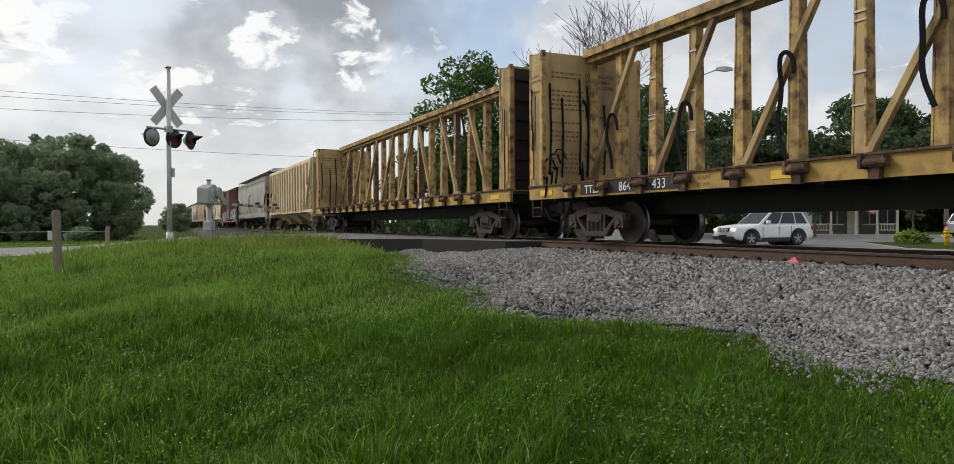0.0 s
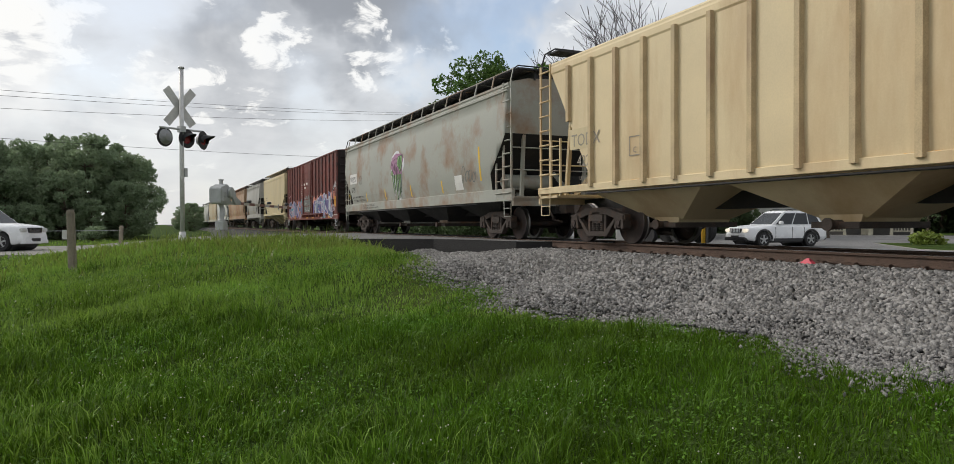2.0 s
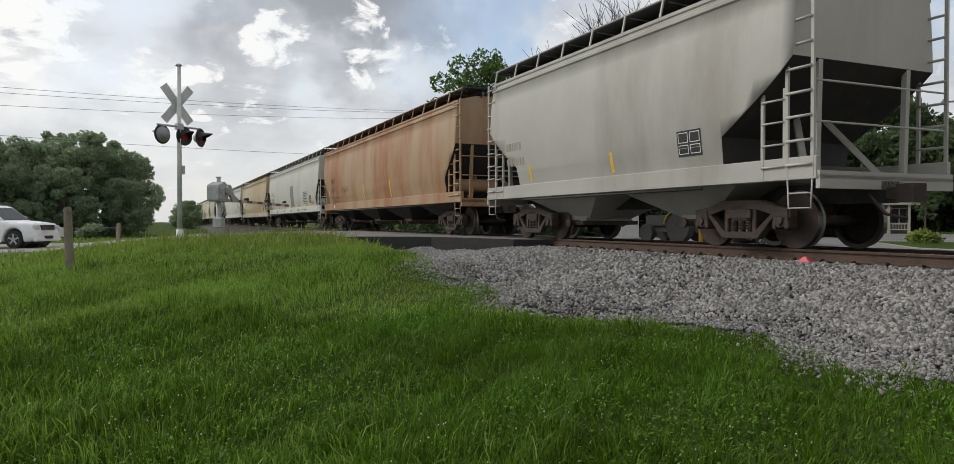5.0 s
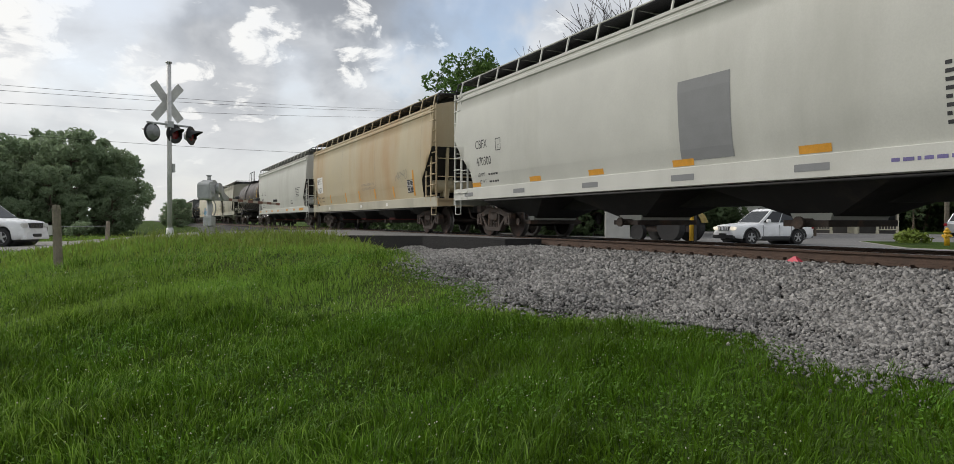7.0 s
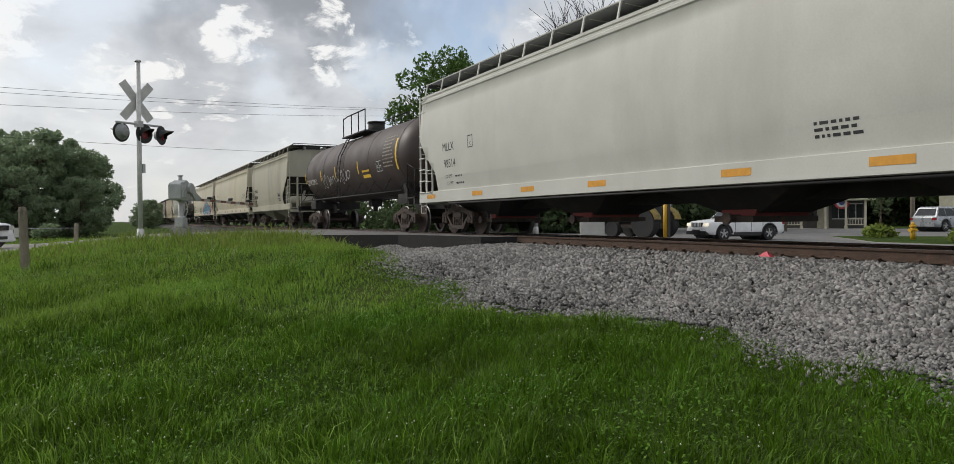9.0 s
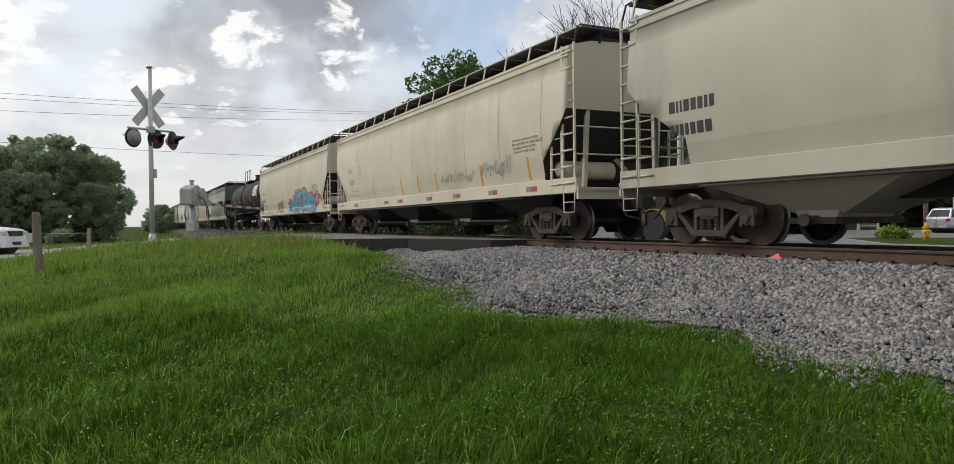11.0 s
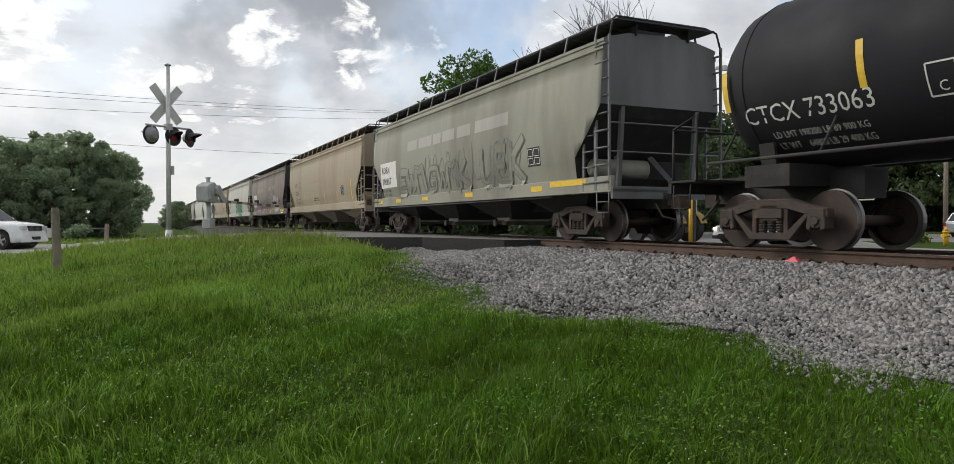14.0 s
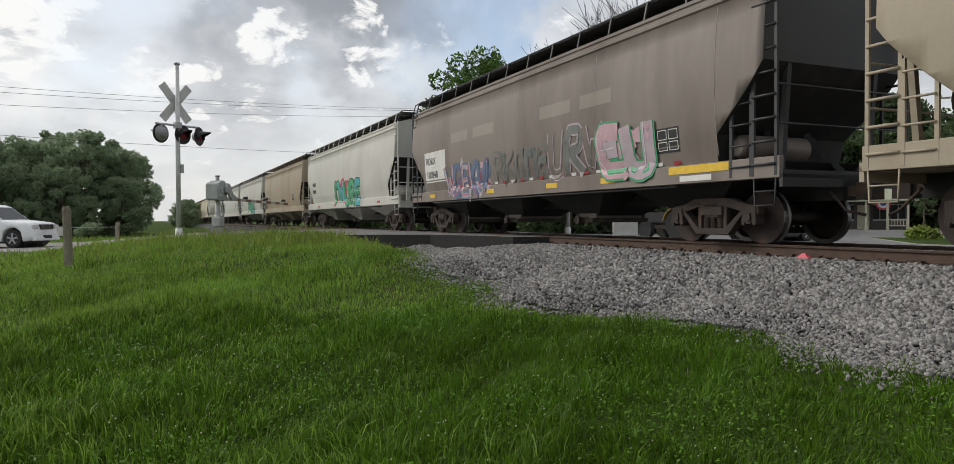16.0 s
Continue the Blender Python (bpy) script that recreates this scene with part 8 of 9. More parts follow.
def lamp_post(m, h, reach):
    ob = turned("street_lamp", m, "grey street lamp with a curved arm", "street lamp")
    bm = bmesh.new()
    tube(bm, (0, 0, 0), (0, 0, h), 0.13, 0.08, 12)
    part("pole", bm, M_MAST, ob)
    bm = bmesh.new()
    pipe(bm, [(0, 0, h - 0.9), (reach * 0.3, 0, h - 0.25), (reach * 0.75, 0, h)], 0.04, 8)
    part("arm", bm, M_MAST, ob)
    bm = bmesh.new()
    loft(bm, [[(reach * 0.7, -0.08, h - 0.08), (reach * 0.7, 0.08, h - 0.08), (reach * 0.7, 0.08, h + 0.08), (reach * 0.7, -0.08, h + 0.08)], [(reach, -0.17, h - 0.16), (reach, 0.17, h - 0.16), (reach, 0.14, h + 0.12), (reach, -0.14, h + 0.12)], [(reach * 1.25, -0.10, h - 0.12), (reach * 1.25, 0.10, h - 0.12), (reach * 1.25, 0.06, h), (reach * 1.25, -0.06, h)]])
    part("lamp_head", bm, M_CASE, ob)


lamp_post(pose(-31.2, 28.2, -0.6, 0, 0, 45), 9.6, 1.6)


def utility_pole(x, y, h, arms=True):
    z = float(height(x, y))
    ob = turned("utility_pole", pose(x, y, z, 0, 0, 30), "weathered wooden utility pole with crossarm", "utility pole", "utility poles")
    bm = bmesh.new()
    tube(bm, (0, 0, -0.2), (0, 0, h), 0.17, 0.11, 12)
    part("pole", bm, M_POST, ob)
    bm = bmesh.new()
    box(bm, -1.1, 1.1, -0.06, 0.06, h - 0.7, h - 0.58)
    part("crossarm", bm, M_POST, ob)
    for xx in (-1.0, 0.0, 1.0):
        bm = bmesh.new()
        tube(bm, (xx, 0, h - 0.58), (xx, 0, h - 0.40), 0.05, 0.04, 8)
        part("insulator", bm, M_CASE, ob)


def wire(a, b, sag, r=0.012):
    ob = thing("overhead_wire", "dark overhead wire strung between poles", "wire", "overhead wires")
    bm = bmesh.new()
    A, B = Vector(a), Vector(b)
    pts = [A.lerp(B, k / 16) - Vector((0, 0, sag * 4 * (k / 16) * (1 - k / 16))) for k in range(17)]
    pipe(bm, pts, r, 5)
    part("strand", bm, M_HOOD, ob)



utility_pole(-48.6, -11.7, 9.2)
utility_pole(-76.1, 30.6, 13.6)
utility_pole(-31.4, 51.2, 10.2)
for a, b in (((-48.61, -11.72, 8.28), (-76.07, 30.61, 13.12)), ((-48.0, -12.3, 7.85), (-75.6, 30.2, 12.85)), ((-49.2, -11.2, 7.25), (-76.6, 31.0, 12.43)), ((-48.6, -11.76, 5.58), (-76.08, 30.58, 7.81))):
    wire(a, b, 0.35)
wire((-31.4, 51.2, 9.4), (10.0, 62.0, 9.6), 0.5)

# ---- trees, grass, stones ----
def leaf_mesh(name, centres, radii, count, size, mat, parent, rng, squash=0.8):
    """A crown: many small folded leaves scattered round clump centres."""
    centres, radii = np.array(centres), np.array(radii)
    pick = rng.choice(len(centres), count, p=radii ** 2 / (radii ** 2).sum())
    d = rng.normal(size=(count, 3))
    d /= np.linalg.norm(d, axis=1)[:, None]
    rad = radii[pick] * rng.uniform(0.35, 1.0, count) ** 0.5
    c = centres[pick] + d * rad[:, None] * np.array((1, 1, squash))
    s = size * rng.uniform(0.6, 1.4, count)[:, None]
    n = d * 0.35 + rng.normal(size=(count, 3)) * 0.6
    n /= np.linalg.norm(n, axis=1)[:, None]
    u = np.cross(n, rng.normal(size=(count, 3)))
    u /= np.linalg.norm(u, axis=1)[:, None]
    w = np.cross(n, u)
    V = np.stack([c - u * s, c + w * s * 0.45 + n * s * 0.12, c + u * s, c - w * s * 0.45 + n * s * 0.12], 1).reshape(-1, 3)
    F = np.arange(count * 4).reshape(-1, 4)
    return mesh_arrays(name, V, F, [mat], parent)


def tree(m, h, crown_r, crown_z, leaves, leaf, mat, label, seed, group="", clumps=26, squash=0.8, fine=1.0):
    rng = np.random.default_rng(seed)
    ob = turned("tree", m, label, "tree", group)
    bm = bmesh.new()
    r0 = 0.018 * h + 0.05
    p, r = Vector((0, 0, -0.2)), r0
    stem = []
    for k in range(6):
        q = Vector((rng.normal() * 0.05 * h * 0.3, rng.normal() * 0.05 * h * 0.3, h * 0.8 * (k + 1) / 6))
        tube(bm, p, q, r, r * 0.78, 9, False)
        stem.append((q, r))
        p, r = q, r * 0.78
    cs, rs = [], []
    for k in range(clumps):
        a, t = rng.uniform(0, math.tau), rng.uniform(-1, 1)
        rr = crown_r * math.sqrt(max(0.05, 1 - t * t * 0.85)) * rng.uniform(0.35, 1.0)
        c = Vector((rr * math.cos(a), rr * math.sin(a), crown_z + t * (h - crown_z) * 0.86))
        cs.append(tuple(c))
        rs.append(crown_r * rng.uniform(0.24, 0.42) * fine)
        s, sr = min(stem, key=lambda q: abs(q[0].z - (c.z - 0.35 * rr)))
        tube(bm, s, c, sr * 0.35, sr * 0.10, 6, False)
    part("trunk", bm, M_BARK, ob)
    o = leaf_mesh("crown", cs, rs, leaves, leaf, mat, ob, rng, squash)
    o["label"] = "leafy crown with gaps"
    return ob


def bare_tree(m, h, seed):
    rng = random.Random(seed)
    ob = turned("bare_tree", m, "leafless dead tree with fine dark twigs", "tree")
    bm = bmesh.new()

    def grow(p, d, l, r, depth):
        n = 3
        for k in range(n):
            d = (d + Vector((rng.gauss(0, 0.10), rng.gauss(0, 0.10), rng.gauss(0.03, 0.06)))).normalized()
            q = p + d * (l / n)
            tube(bm, p, q, max(r, 0.016), max(r * 0.86, 0.014), 6 if depth > 3 else 4, False)
            p, r = q, r * 0.86
            if depth and k > 0:
                for _ in range(2 if depth < 4 else 1):
                    side = Vector((rng.gauss(0, 1), rng.gauss(0, 1), rng.gauss(0.35, 0.5))).normalized()
                    grow(p, (d * 0.75 + side * 0.75).normalized(), l * rng.uniform(0.55, 0.8), r * 0.62, depth - 1)
        if depth:
            grow(p, d, l * 0.72, r * 0.85, depth - 1)
    grow(Vector((0, 0, -0.2)), Vector((0.03, 0, 1)), h * 0.40, 0.26, 4)
    part("branch_work", bm, M_DEADBARK, ob)


FAR = "field trees"
first = tree(pose(-74, -6.2, -0.7), 9.6, 3.9, 4.6, 11000, 0.19, M_LEAF_HAZE, "dense dark green field tree", 1, FAR, 80, fine=0.62)
second = tree(pose(-72, -12, -0.7), 8.8, 3.8, 4.2, 11000, 0.19, M_LEAF_HAZE, "dense dark green field tree", 2, FAR, 80, fine=0.62)
third = tree(pose(-80, -15.5, -0.7), 11.0, 3.2, 6.2, 7500, 0.17, M_LEAF_HAZE, "tall dark field tree with thin top", 3, FAR, 60, fine=0.5)
rng = random.Random(5)
for k, (x, y, s) in enumerate(((-70, -15, 0.9), (-78, -9.5, 1.05), (-86, -9.5, 1.02), (-68, -19, 0.85), (-72, -24, 1.0), (-88, -22, 1.1), (-66, -30, 0.9), (-84, -12, 1.08), (-81, -3.6, 0.90), (-76, -3.0, 0.86), (-88, -3.0, 0.92), (-69.5, -7.4, 0.70), (-69, -11.5, 0.66), (-76, -19, 1.05), (-71, -2.7, 0.55), (-67.5, -16.5, 0.6), (-68, -5.2, 0.36), (-66.5, -9.2, 0.34), (-66, -13.2, 0.36))):
    src = (first, second, third)[k % 3] if s > 0.8 else (first, second)[k % 2]
    o = copy_thing(src, pose(x, y, -0.8, 0, 0, rng.uniform(0, 360)) )
    o.scale = (s, s, s)
for k in range(9):
    o = copy_thing((first, second)[k % 2], pose(-150 - 9 * k, 5.5 + 3.4 * (k % 5), -0.8, 0, 0, rng.uniform(0, 360)))
    o.scale = (0.72, 0.72, 0.58)
# trees behind the track
mid_tree = tree(pose(-50.5, 22.6, -0.6), 14.2, 3.7, 9.0, 11000, 0.17, M_LEAF_MID, "fresh green broad-leaved tree behind the track", 11, clumps=44)
tree(pose(-43.5, 26.8, -0.6), 12.4, 3.0, 8.4, 5200, 0.22, M_LEAF_MID, "rounded green tree behind the track", 12, clumps=36)
bare_tree(pose(-43.8, 30.2, -0.6), 18.5, 4)
wood = tree(pose(-52, 74, -0.6), 15.0, 5.2, 7.0, 5000, 0.45, M_LEAF_DARK, "dark woodland tree behind the shop", 21, "wood behind the shop", 36)
wood2 = tree(pose(-40, 82, -0.6), 16.0, 5.6, 7.4, 5000, 0.45, M_LEAF_DARK, "dark woodland tree behind the shop", 22, "wood behind the shop", 36)
for k, (x, y, s) in enumerate(((-62, 66, 0.95), (-70, 60, 0.9), (-78, 52, 0.85), (-58, 78, 1.0), (-30, 86, 1.0), (-47, 84, 1.0), (-21, 88, 0.95), (-12, 84, 0.9), (-35, 92, 1.05), (-86, 46, 0.85), (-60, 44, 0.75), (-66, 50, 0.8), (-56, 52, 0.72), (-2, 86, 1.0), (-75, 70, 1.0))):
    o = copy_thing((wood, wood2)[k % 2], pose(x, y, -0.7, 0, 0, rng.uniform(0, 360)))
    o.scale = (s, s, s)
# close wood line seen through the empty flat cars, with leaves to the ground
thick = tree(pose(-63.5, 60.5, -0.6), 13.6, 5.4, 6.2, 9000, 0.33, M_LEAF_DARK, "dense dark tree of the wood line", 23, "wood line", 46)
thick2 = tree(pose(-47.0, 73.0, -0.6), 12.8, 5.2, 5.8, 9000, 0.33, M_LEAF_DARK, "dense dark tree of the wood line", 24, "wood line", 46)
for k, (x, y, s) in enumerate(((-60.0, 64.5, 1.02), (-56.5, 68.5, 0.95), (-52.0, 71.5, 1.03), (-42.0, 75.5, 1.0), (-36.0, 77.5, 1.0), (-67.5, 57.0, 0.8), (-72.0, 52.0, 0.72), (-52.0, 34.0, 0.82), (-47.5, 36.5, 0.88), (-55.0, 30.5, 0.80), (-60.0, 27.5, 0.70), (-62.5, 33.5, 0.86), (-70.0, 26.0, 0.66), (-30.0, 79.0, 0.95), (-44.5, 29.6, 0.74), (-42.0, 33.0, 0.80), (-48.5, 30.2, 0.78))):
    o = copy_thing((thick, thick2)[k % 2], pose(x, y, -0.7, 0, 0, rng.uniform(0, 360)))
    o.scale = (s, s, s)
# shrubs by the shop and low growth under the tree line
shrub = tree(pose(-35.0, 42.4, -0.6), 2.9, 0.75, 2.0, 420, 0.10, M_LEAF_DARK, "small ornamental tree by the shop", 31, "shrubs", 14)
copy_thing(shrub, pose(-30.4, 46.0, -0.6, 0, 0, 50))


def bush(m, r, h, n, mat, seed, label="low green bush on open ground"):
    rng = np.random.default_rng(seed)
    ob = turned("bush", m, label, "bush", "bushes")
    cs = [(rng.uniform(-r, r) * 0.6, rng.uniform(-r, r) * 0.6, h * rng.uniform(0.3, 0.75)) for _ in range(9)]
    leaf_mesh("foliage", cs, [r * rng.uniform(0.35, 0.55) for _ in range(9)], n, 0.07 + 0.05 * r, mat, ob, rng)
    bm = bmesh.new()
    for c in cs:
        tube(bm, (0, 0, -0.1), c, 0.03, 0.01, 5, False)
    part("stems", bm, M_BARK, ob)


bush(pose(-22.5, 33.5, -0.62), 0.9, 0.5, 700, M_WEED, 41)
bush(pose(-16.0, 29.5, -0.62), 0.9, 0.45, 700, M_WEED, 42)
bush(pose(-60.0, -4.5, -0.7), 1.0, 1.0, 600, M_LEAF_HAZE, 43)
bush(pose(-48.0, 14.0, -0.7), 2.6, 2.6, 1500, M_LEAF_DARK, 44, "added dark leafy bush behind the track")
bush(pose(-56.0, 16.0, -0.7), 3.0, 3.0, 1500, M_LEAF_DARK, 45, "added dark leafy bush behind the track")
# The next three are added to darken the bright gaps under the train.
bush(pose(-46.5, 19.5, -0.7), 2.2, 2.2, 1500, M_LEAF_DARK, 47, "added dark leafy bush behind the track")
bush(pose(-52.5, 20.0, -0.7), 2.6, 2.6, 1500, M_LEAF_DARK, 48, "added dark leafy bush behind the track")
bush(pose(-74.0, 18.0, -0.7), 3.0, 3.2, 1500, M_LEAF_DARK, 49, "added dark leafy bush behind the track")
bush(pose(-66.0, 17.0, -0.7), 3.0, 3.4, 1500, M_LEAF_DARK, 46, "added dark leafy bush behind the track")


def on_road(x, y, pad=0.0):
    """Whether a spot lies on the crossing road or the lane."""
    edge = np.interp(y, [-60, -12, -4, 2, 6.2, 7.9, 8.25, 8.45], [-22, -34.5, -29.5, -25.5, -23.2, -21.0, -18.6, -16.5])
    back = np.interp(y, [-60, -10.5, -3.5, 2, 6.8, 8.2, 9.25], [-36, -45.5, -41.5, -38.5, -36.5, -35.6, -34.8])
    return (x < edge + pad) & (x > back - pad)


def wave(x, y, s, seed):
    return np.sin(x * s + seed) * np.cos(y * s * 1.13 + seed * 2.1) + 0.5 * np.sin(x * s * 2.3 + y * s * 1.7 + seed)


def grass(name, n, r0, r1, h, w, mat, seed, label, tall=None, power=0.5, lo=-28, hi=80):
    rng = np.random.default_rng(seed)
    a = rng.uniform(radians(lo), radians(hi), n)
    u = rng.uniform(0, 1, n)
    r = np.sqrt(r0 * r0 + (r1 * r1 - r0 * r0) * u) if power == 0.5 else r0 * (r1 / r0) ** u
    x, y = -r * np.cos(a), r * np.sin(a)
    keep = (y < toe_y(x) + rng.normal(0, 0.10, n) + 0.05) & ~on_road(x, y, -0.1)
    if tall is not None:
        keep &= tall(x, y, rng)
    x, y = x[keep], y[keep]
    n = len(x)
    z = height(x, y) - 0.01
    lush = 0.85 + 0.25 * wave(x, y, 0.9, 1.0) + 0.25 * wave(x, y, 3.1, 4.0) + 0.30 * wave(x, y, 8.3, 2.0)
    short = 1 - 0.60 * smooth(-1.6, 0.1, y - toe_y(x))
    hh = h * rng.uniform(0.55, 1.35, n) * np.clip(lush, 0.45, 1.6) * short
    ww = w * rng.uniform(0.7, 1.3, n)
    t = rng.uniform(0, math.tau, n)
    lean = rng.uniform(0.1, 1.0, n) ** 1.1 * hh
    dx, dy = np.cos(t), np.sin(t)
    bend = 2.0 * wave(x, y, 2.6, 2.0) + rng.uniform(-2.2, 2.2, n)
    bx, by = np.cos(bend), np.sin(bend)
    P = np.stack([x, y, z], 1)
    side = np.stack([-dy, dx, 0 * x], 1) * ww[:, None] / 2
    fwd = np.stack([bx, by, 0 * x], 1) * lean[:, None]
    up = np.stack([0 * x, 0 * x, hh], 1)
    mid = P + fwd * 0.30 + up * 0.58
    tip = P + fwd + up * (1 - 0.25 * (lean / hh)[:, None] ** 2)
    V = np.stack([P - side, P + side, mid + side * 0.75, mid - side * 0.75, tip], 1).reshape(-1, 3)
    b = np.arange(n)[:, None] * 5
    T = np.concatenate([b + np.array([[0, 1, 2]]), b + np.array([[0, 2, 3]]), b + np.array([[3, 2, 4]])], 0)
    tagged(mesh_arrays(name, V, T, [mat]), label, "grass", kind="stuff")


grass("grass", 105000, 2.2, 9.0, 0.13, 0.010, M_BLADE, 1, "lush green uncut lawn grass")
# The mid and far bands use the blade colour lightened for lit tips.
grass("grass", 115000, 8.5, 17.0, 0.115, 0.014, M_LITBLADE, 2, "lush green uncut lawn grass")
grass("grass", 110000, 16.0, 60.0, 0.15, 0.035, M_LITBLADE, 3, "green grass on the bank", power=0.8)
verge = lambda x, y, rng: y > toe_y(x) - 0.25 - 1.3 * rng.uniform(0, 1, len(x)) ** 1.5
grass("verge_grass", 240000, 5.0, 22.0, 0.07, 0.012, M_DRYBLADE, 14, "short yellow-green grass along the ballast", verge)
mound = lambda x, y, rng: rng.uniform(0, 1, len(x)) < np.exp(-((x + 18.5) / 4.0) ** 2 - ((y - 2.6) / 3.4) ** 2)
grass("weeds", 60000, 12.0, 26.0, 0.28, 0.022, M_WEED, 4, "tall rank weeds on the bank by the crossing", mound)
# Lightened blades grow denser towards the left, standing for stronger light there.
pale = lambda x, y, rng: rng.uniform(0, 1, len(x)) < smooth(3.2, -1.0, y) * np.clip(0.75 + 0.4 * wave(x, y, 1.1, 6.0), 0.2, 1.0)
grass("grass", 75000, 2.4, 12.0, 0.15, 0.011, M_LITSIDE, 15, "lush lawn grass, brighter light put into its colour", pale, lo=-30, hi=45)
tuft = lambda x, y, rng: wave(x, y, 1.7, 7.0) > 0.62
grass("grass_tufts", 60000, 3.0, 14.0, 0.22, 0.010, M_BLADE, 5, "taller darker grass tufts", tuft)

grass("grass", 32000, 0.3, 13.0, 0.13, 0.012, M_BLADE, 6, "uncut lawn grass round the viewer", None, 0.5, 75, 335)
grass("grass", 9000, 0.3, 2.4, 0.12, 0.010, M_BLADE, 7, "uncut lawn grass round the viewer", None, 0.5, -30, 82)


def ground_leaves():
    """Low broad leaves (clover, plantain) between the blades."""
    rng = np.random.default_rng(9)
    n = 90000
    a = rng.uniform(radians(-28), radians(80), n)
    r = np.sqrt(2.4 ** 2 + (14.0 ** 2 - 2.4 ** 2) * rng.uniform(0, 1, n) ** 1.25)
    x, y = -r * np.cos(a), r * np.sin(a)
    keep = (y < toe_y(x) - 0.1) & (wave(x, y, 1.6, 5.0) + rng.normal(0, 0.5, n) > 0.1)
    x, y = x[keep], y[keep]
    n = len(x)
    z = height(x, y) + rng.uniform(0.02, 0.11, n)
    c = np.stack([x, y, z], 1)
    nrm = np.stack([rng.normal(0, 0.45, n), rng.normal(0, 0.45, n), np.ones(n)], 1)
    nrm /= np.linalg.norm(nrm, axis=1)[:, None]
    u = np.cross(nrm, rng.normal(size=(n, 3)))
    u /= np.linalg.norm(u, axis=1)[:, None]
    w = np.cross(nrm, u)
    s = rng.uniform(0.008, 0.016, n)[:, None] * (1 + 0.04 * np.hypot(x, y))[:, None]
    V = np.stack([c - u * s, c + w * s * 0.6 + nrm * s * 0.2, c + u * s, c - w * s * 0.6 + nrm * s * 0.2], 1).reshape(-1, 3)
    tagged(mesh_arrays("ground_leaves", V, np.arange(n * 4).reshape(-1, 4), [M_CLOVERLEAF]), "low clover leaves between the grass blades", "clover", kind="stuff")


ground_leaves()


def clover():
    rng = np.random.default_rng(8)
    n = 1500
    a, r = rng.uniform(radians(-15), radians(50), n), 3.0 + 9.0 * rng.uniform(0, 1, n) ** 0.7
    x, y = -r * np.cos(a), r * np.sin(a)
    keep = (y < toe_y(x) - 0.8) & (wave(x, y, 1.3, 3.0) > 0.15)
    x, y = x[keep], y[keep]
    z = height(x, y) + rng.uniform(0.09, 0.19, len(x))
    base = np.array([(1, 0, 0), (-1, 0, 0), (0, 1, 0), (0, -1, 0), (0, 0, 1), (0, 0, -1)], float)
    V = np.stack([x, y, z], 1)[:, None, :] + base[None] * rng.uniform(0.004, 0.0075, len(x))[:, None, None]
    T = np.array([(0, 2, 4), (2, 1, 4), (1, 3, 4), (3, 0, 4), (2, 0, 5), (1, 2, 5), (3, 1, 5), (0, 3, 5)])
    F = (np.arange(len(x))[:, None, None] * 6 + T[None]).reshape(-1, 3)
    tagged(mesh_arrays("clover_flowers", V.reshape(-1, 3), F, [M_CLOVER]), "small white clover heads scattered in the lawn", "flowers", kind="stuff")


clover()


def stones(name, x, y, z, r, seed, label, sink=0.4):
    """Angular crushed stones lying at the given spots."""
    rng = np.random.default_rng(seed)
    cube = np.array([(i, j, k) for i in (-1, 1) for j in (-1, 1) for k in (-1, 1)], float) * 0.62
    tri = np.array([(0, 1, 3), (0, 3, 2), (4, 6, 7), (4, 7, 5), (0, 4, 5), (0, 5, 1), (2, 3, 7), (2, 7, 6), (0, 2, 6), (0, 6, 4), (1, 5, 7), (1, 7, 3)])
    n = len(x)
    V = cube[None] + rng.uniform(-0.38, 0.38, (n, 8, 3))
    V *= np.stack([rng.uniform(0.85, 1.5, n), rng.uniform(0.75, 1.2, n), rng.uniform(0.55, 0.95, n)], 1)[:, None, :]
    q = rng.normal(size=(n, 4))
    q /= np.linalg.norm(q, axis=1)[:, None]
    w, a, b, c = q.T
    M = np.stack([np.stack([1 - 2 * (b * b + c * c), 2 * (a * b - c * w), 2 * (a * c + b * w)], 1), np.stack([2 * (a * b + c * w), 1 - 2 * (a * a + c * c), 2 * (b * c - a * w)], 1), np.stack([2 * (a * c - b * w), 2 * (b * c + a * w), 1 - 2 * (a * a + b * b)], 1)], 1)
    V = np.einsum("nij,nkj->nki", M, V) * r[:, None, None]
    V += np.stack([x, y, z + r * (0.5 - sink)], 1)[:, None, :]
    F = (np.arange(n)[:, None, None] * 8 + tri[None]).reshape(-1, 3)
    tagged(mesh_arrays(name, V.reshape(-1, 3), F, [M_STONE]), label, "ballast", kind="stuff")


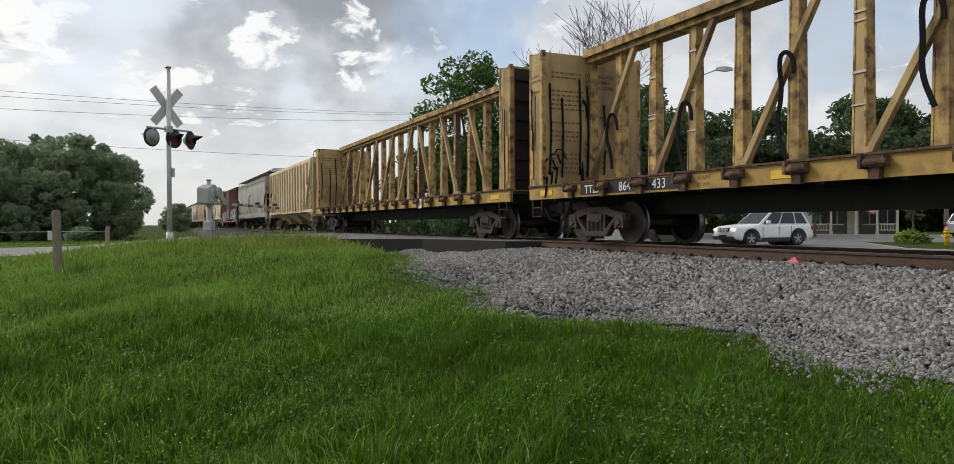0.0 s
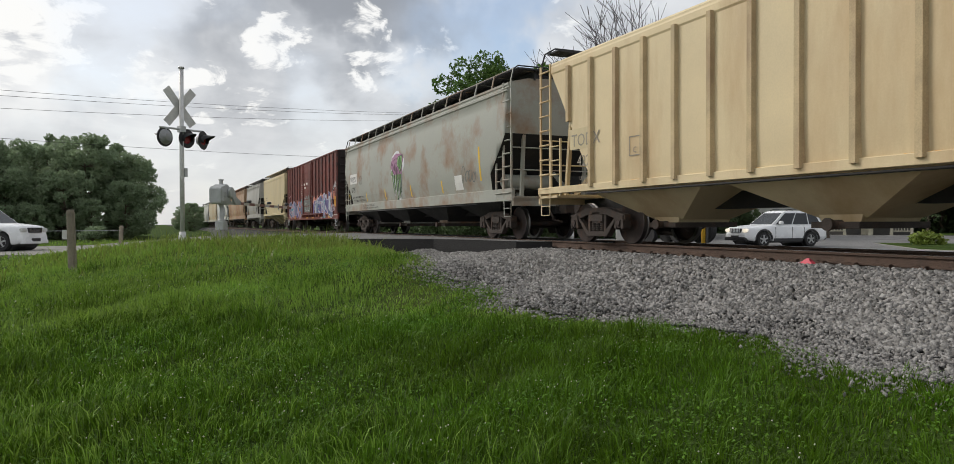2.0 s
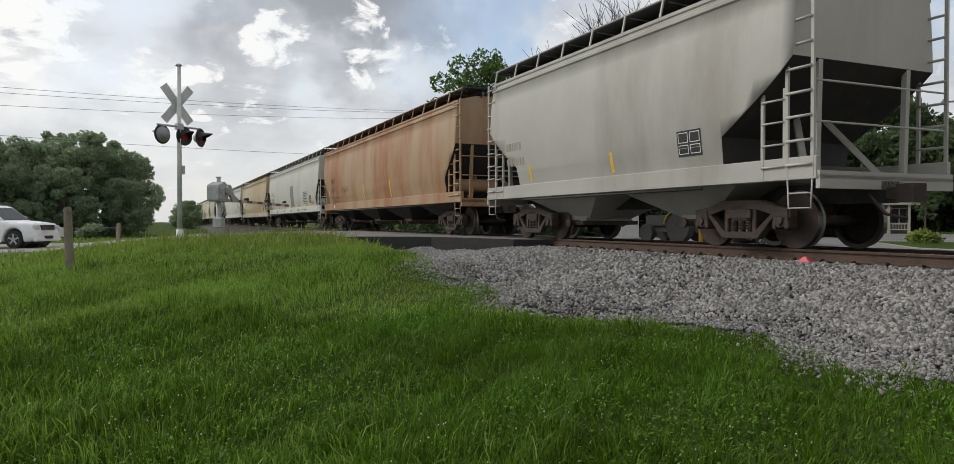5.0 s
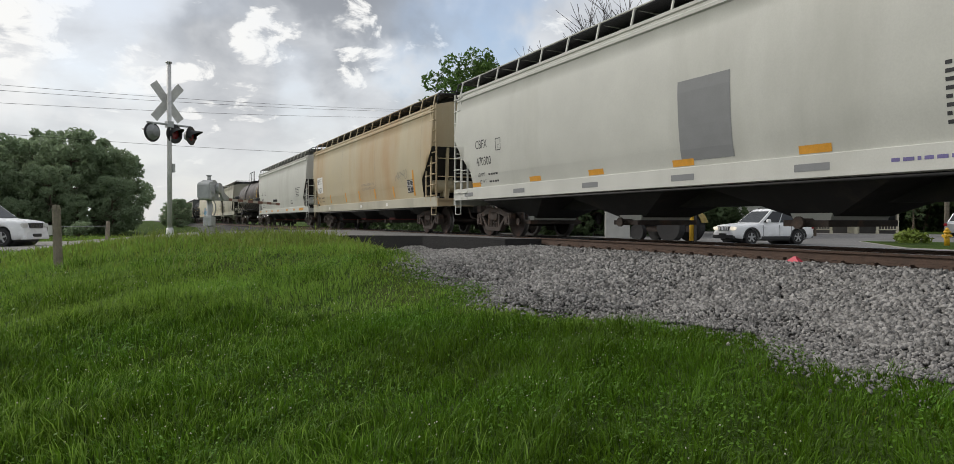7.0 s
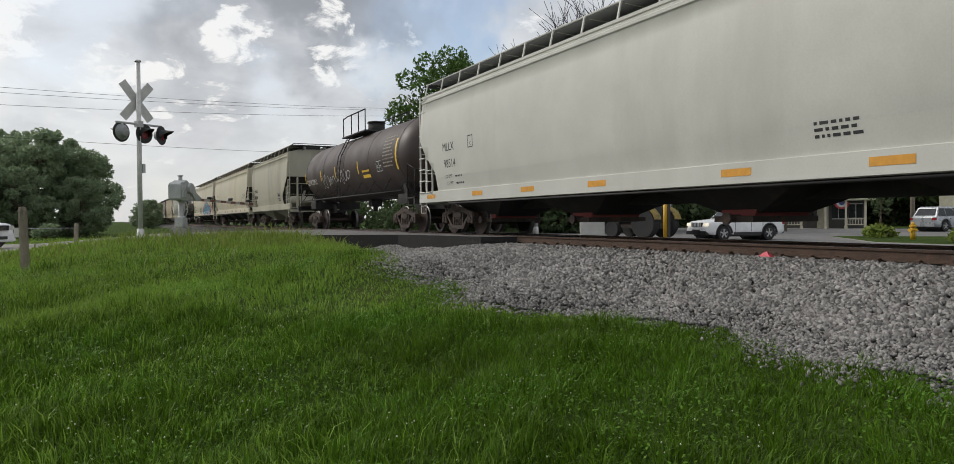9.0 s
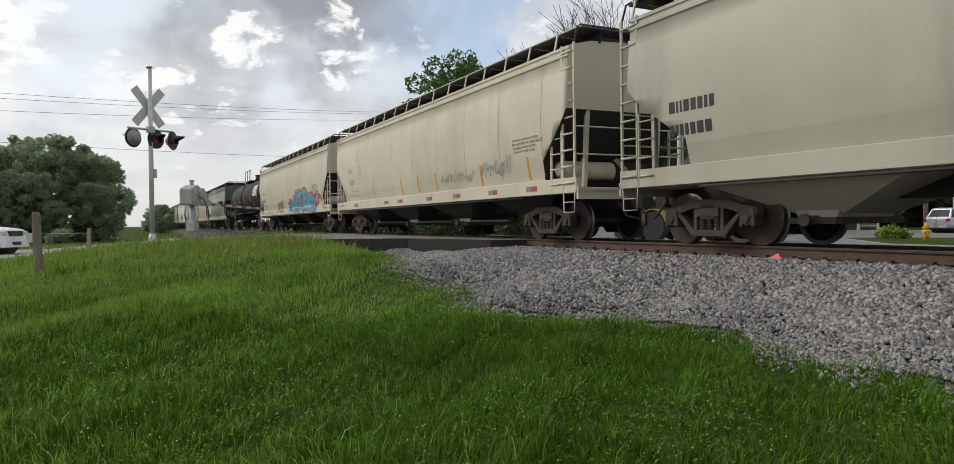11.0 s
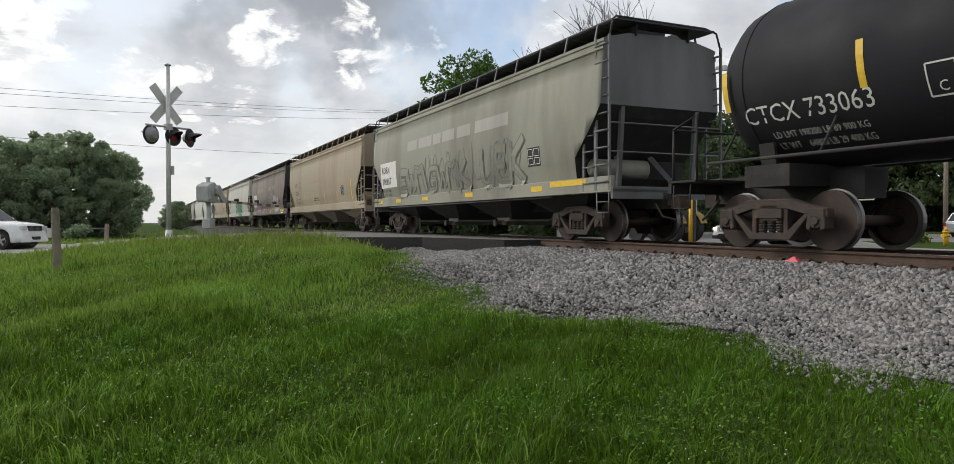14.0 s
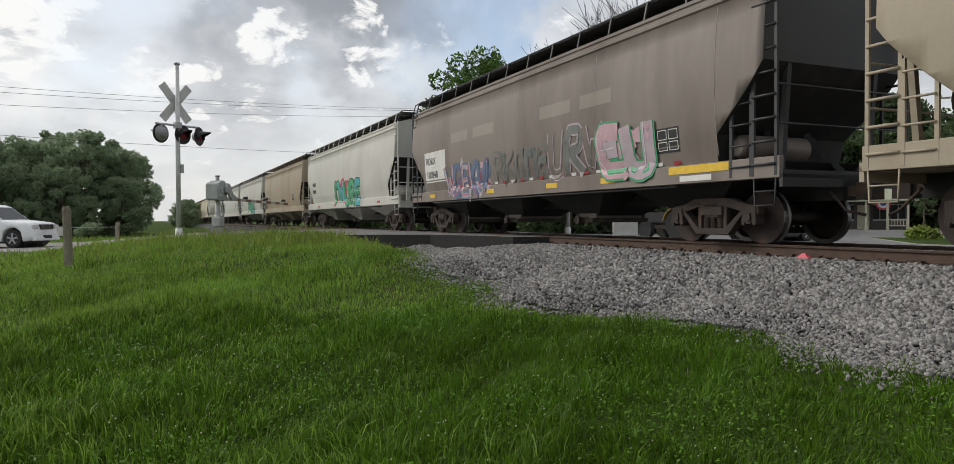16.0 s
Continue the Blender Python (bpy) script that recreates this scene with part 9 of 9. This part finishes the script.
def lay_ballast():
    rng = np.random.default_rng(3)
    n = 100000
    x = -24.5 + 21.9 * rng.uniform(0, 1, n) ** 0.85
    t = toe_y(x)
    y = t - 0.15 + (9.15 - t + 0.15) * rng.uniform(0, 1, n)
    keep = ~((x < -15.9) & (y > np.interp(x, [-25.5, -23.2, -21.0, -18.6, -16.5, -15.9], [2.0, 6.2, 7.9, 8.25, 8.5, 9.25]) - 0.04))
    fine = y < t + 0.55
    keep &= ~fine | (rng.uniform(0, 1, n) < 0.85)
    r = np.where(fine, rng.uniform(0.012, 0.026, n), rng.uniform(0.018, 0.040, n))
    keep &= y < t + 0.02 + np.abs(rng.normal(0, 3.4, n))
    x, y, r, fine = x[keep], y[keep], r[keep], fine[keep]
    stones("ballast_stones", x, y, ballast_z(x, y), r, 4, "pale grey crushed stone ballast heaped beside the rail")
    n = 9000
    x = rng.uniform(-24, -2.5, n)
    y = toe_y(x) + rng.normal(-0.12, 0.28, n)
    k = y < toe_y(x) + 0.3
    x, y = x[k], y[k]
    stones("scattered_gravel", x, y, np.maximum(height(x, y), -2), rng.uniform(0.010, 0.026, len(x)), 6, "small gravel straying into the grass edge", 0.2)
    # the bed between and beyond the rails
    n = 5000
    x, y = rng.uniform(-15, 2, n), rng.uniform(9.5, 12.4, n)
    stones("far_ballast_stones", x, y, ballast_z(x, y), rng.uniform(0.03, 0.055, n), 7, "crushed stone ballast between the rails")


lay_ballast()


def ties():
    """Wooden ties with plates and spikes where the track lies open."""
    rng = random.Random(2)
    bed = thing("track_ties", "weathered wooden ties with rusty plates under the rails", "railway ties", kind="structure")
    bm = bmesh.new()
    box(bm, -0.115, 0.115, -1.30, 1.30, -0.17, 0.0)
    bmesh.ops.bevel(bm, geom=bm.edges[:], offset=0.01, segments=1, affect="EDGES")
    src = finish("tie", bm, M_TIE)
    bm = bmesh.new()
    for s in (-1, 1):
        box(bm, -0.10, 0.10, s * 0.755 - 0.18, s * 0.755 + 0.18, 0.0, 0.018)
        for x, y in ((-0.06, -0.10), (0.06, -0.10), (-0.06, 0.10), (0.06, 0.10)):
            box(bm, x - 0.016, x + 0.016, s * 0.755 + y - 0.022, s * 0.755 + y + 0.022, 0.015, 0.055)
        for y in (-0.12, 0.12):
            box(bm, -0.09, 0.09, s * 0.755 + y - 0.045, s * 0.755 + y + 0.045, 0.015, 0.05)
    clip = finish("tie_plate", bm, M_RAIL)
    for ob in (src, clip):
        scene.collection.objects.unlink(ob)
    for k in range(44):
        x = 6.5 - 0.53 * k
        if x < -15.5:
            break
        a = new("tie", src.data)
        a.parent = bed
        a.matrix_basis = pose(x, TRACK_Y + rng.uniform(-0.05, 0.05), -0.192, 0, 0, rng.uniform(-1.5, 1.5))
        b = new("tie_plate", clip.data)
        b.parent = a
        b.matrix_basis = pose(0, 0, 0.002)
    mark = thing("marking_flag", "pink paint-marked stone beside the rail", "marker")
    bm = bmesh.new()
    loft(bm, [[(-0.17, -0.05, 0), (0.17, -0.05, 0), (0.15, 0.08, 0), (-0.15, 0.08, 0)], [(-0.08, -0.02, 0.05), (0.07, -0.02, 0.06), (0.06, 0.05, 0.07), (-0.06, 0.05, 0.06)], [(-0.01, 0.0, 0.10), (0.03, 0.0, 0.105), (0.03, 0.02, 0.105), (-0.01, 0.02, 0.10)]])
    part("painted_cap", bm, M_PINK, mark)
    mark.matrix_basis = pose(-7.85, 9.05, -0.20)


ties()


# ---- what moves ----
def motions():
    # the train rolls on at an even speed
    for car, mid in TRAIN:
        walk(car, [(t, pose(mid + SPEED * t, TRACK_Y, 0)) for t in (0.0, 4.0, 8.0, 12.0, 16.0)])
    # its wheels turn with it: all of them alike, front and rear axle of each truck
    turn = math.degrees(SPEED / 0.457)
    lead = {}
    for car, _ in TRAIN:
        for w in car.children_recursive:
            if not w.name.startswith("wheelset"):
                continue
            side = 1 if w.location.x > 0 else -1
            if side not in lead:
                walk(w, [(k / FPS, pose(side * 0.889, 0, 0.457, 0, turn * k / FPS, 0)) for k in range(16 * FPS + 1)])
                lead[side] = w.animation_data
            else:
                w.rotation_mode = "QUATERNION"
                keys = w.animation_data_create()
                keys.action, keys.action_slot = lead[side].action, lead[side].action_slot
    # the white car rolls up to the crossing and stops
    way = Vector((math.cos(radians(62)), math.sin(radians(62)), 0))
    rows = [(0.0, -4.4), (0.5, -3.45), (1.0, -2.5), (1.5, -1.5), (2.0, -0.7), (2.5, -0.2), (3.0, 0.0), (4.0, 0.0), (16.0, 0.0)]
    walk(SUV, [(t, Matrix.Translation(Vector((-36.2, -6.3, -0.655)) + way * d) @ pose(0, 0, 0, 0, 0, 62)) for t, d in rows])


motions()
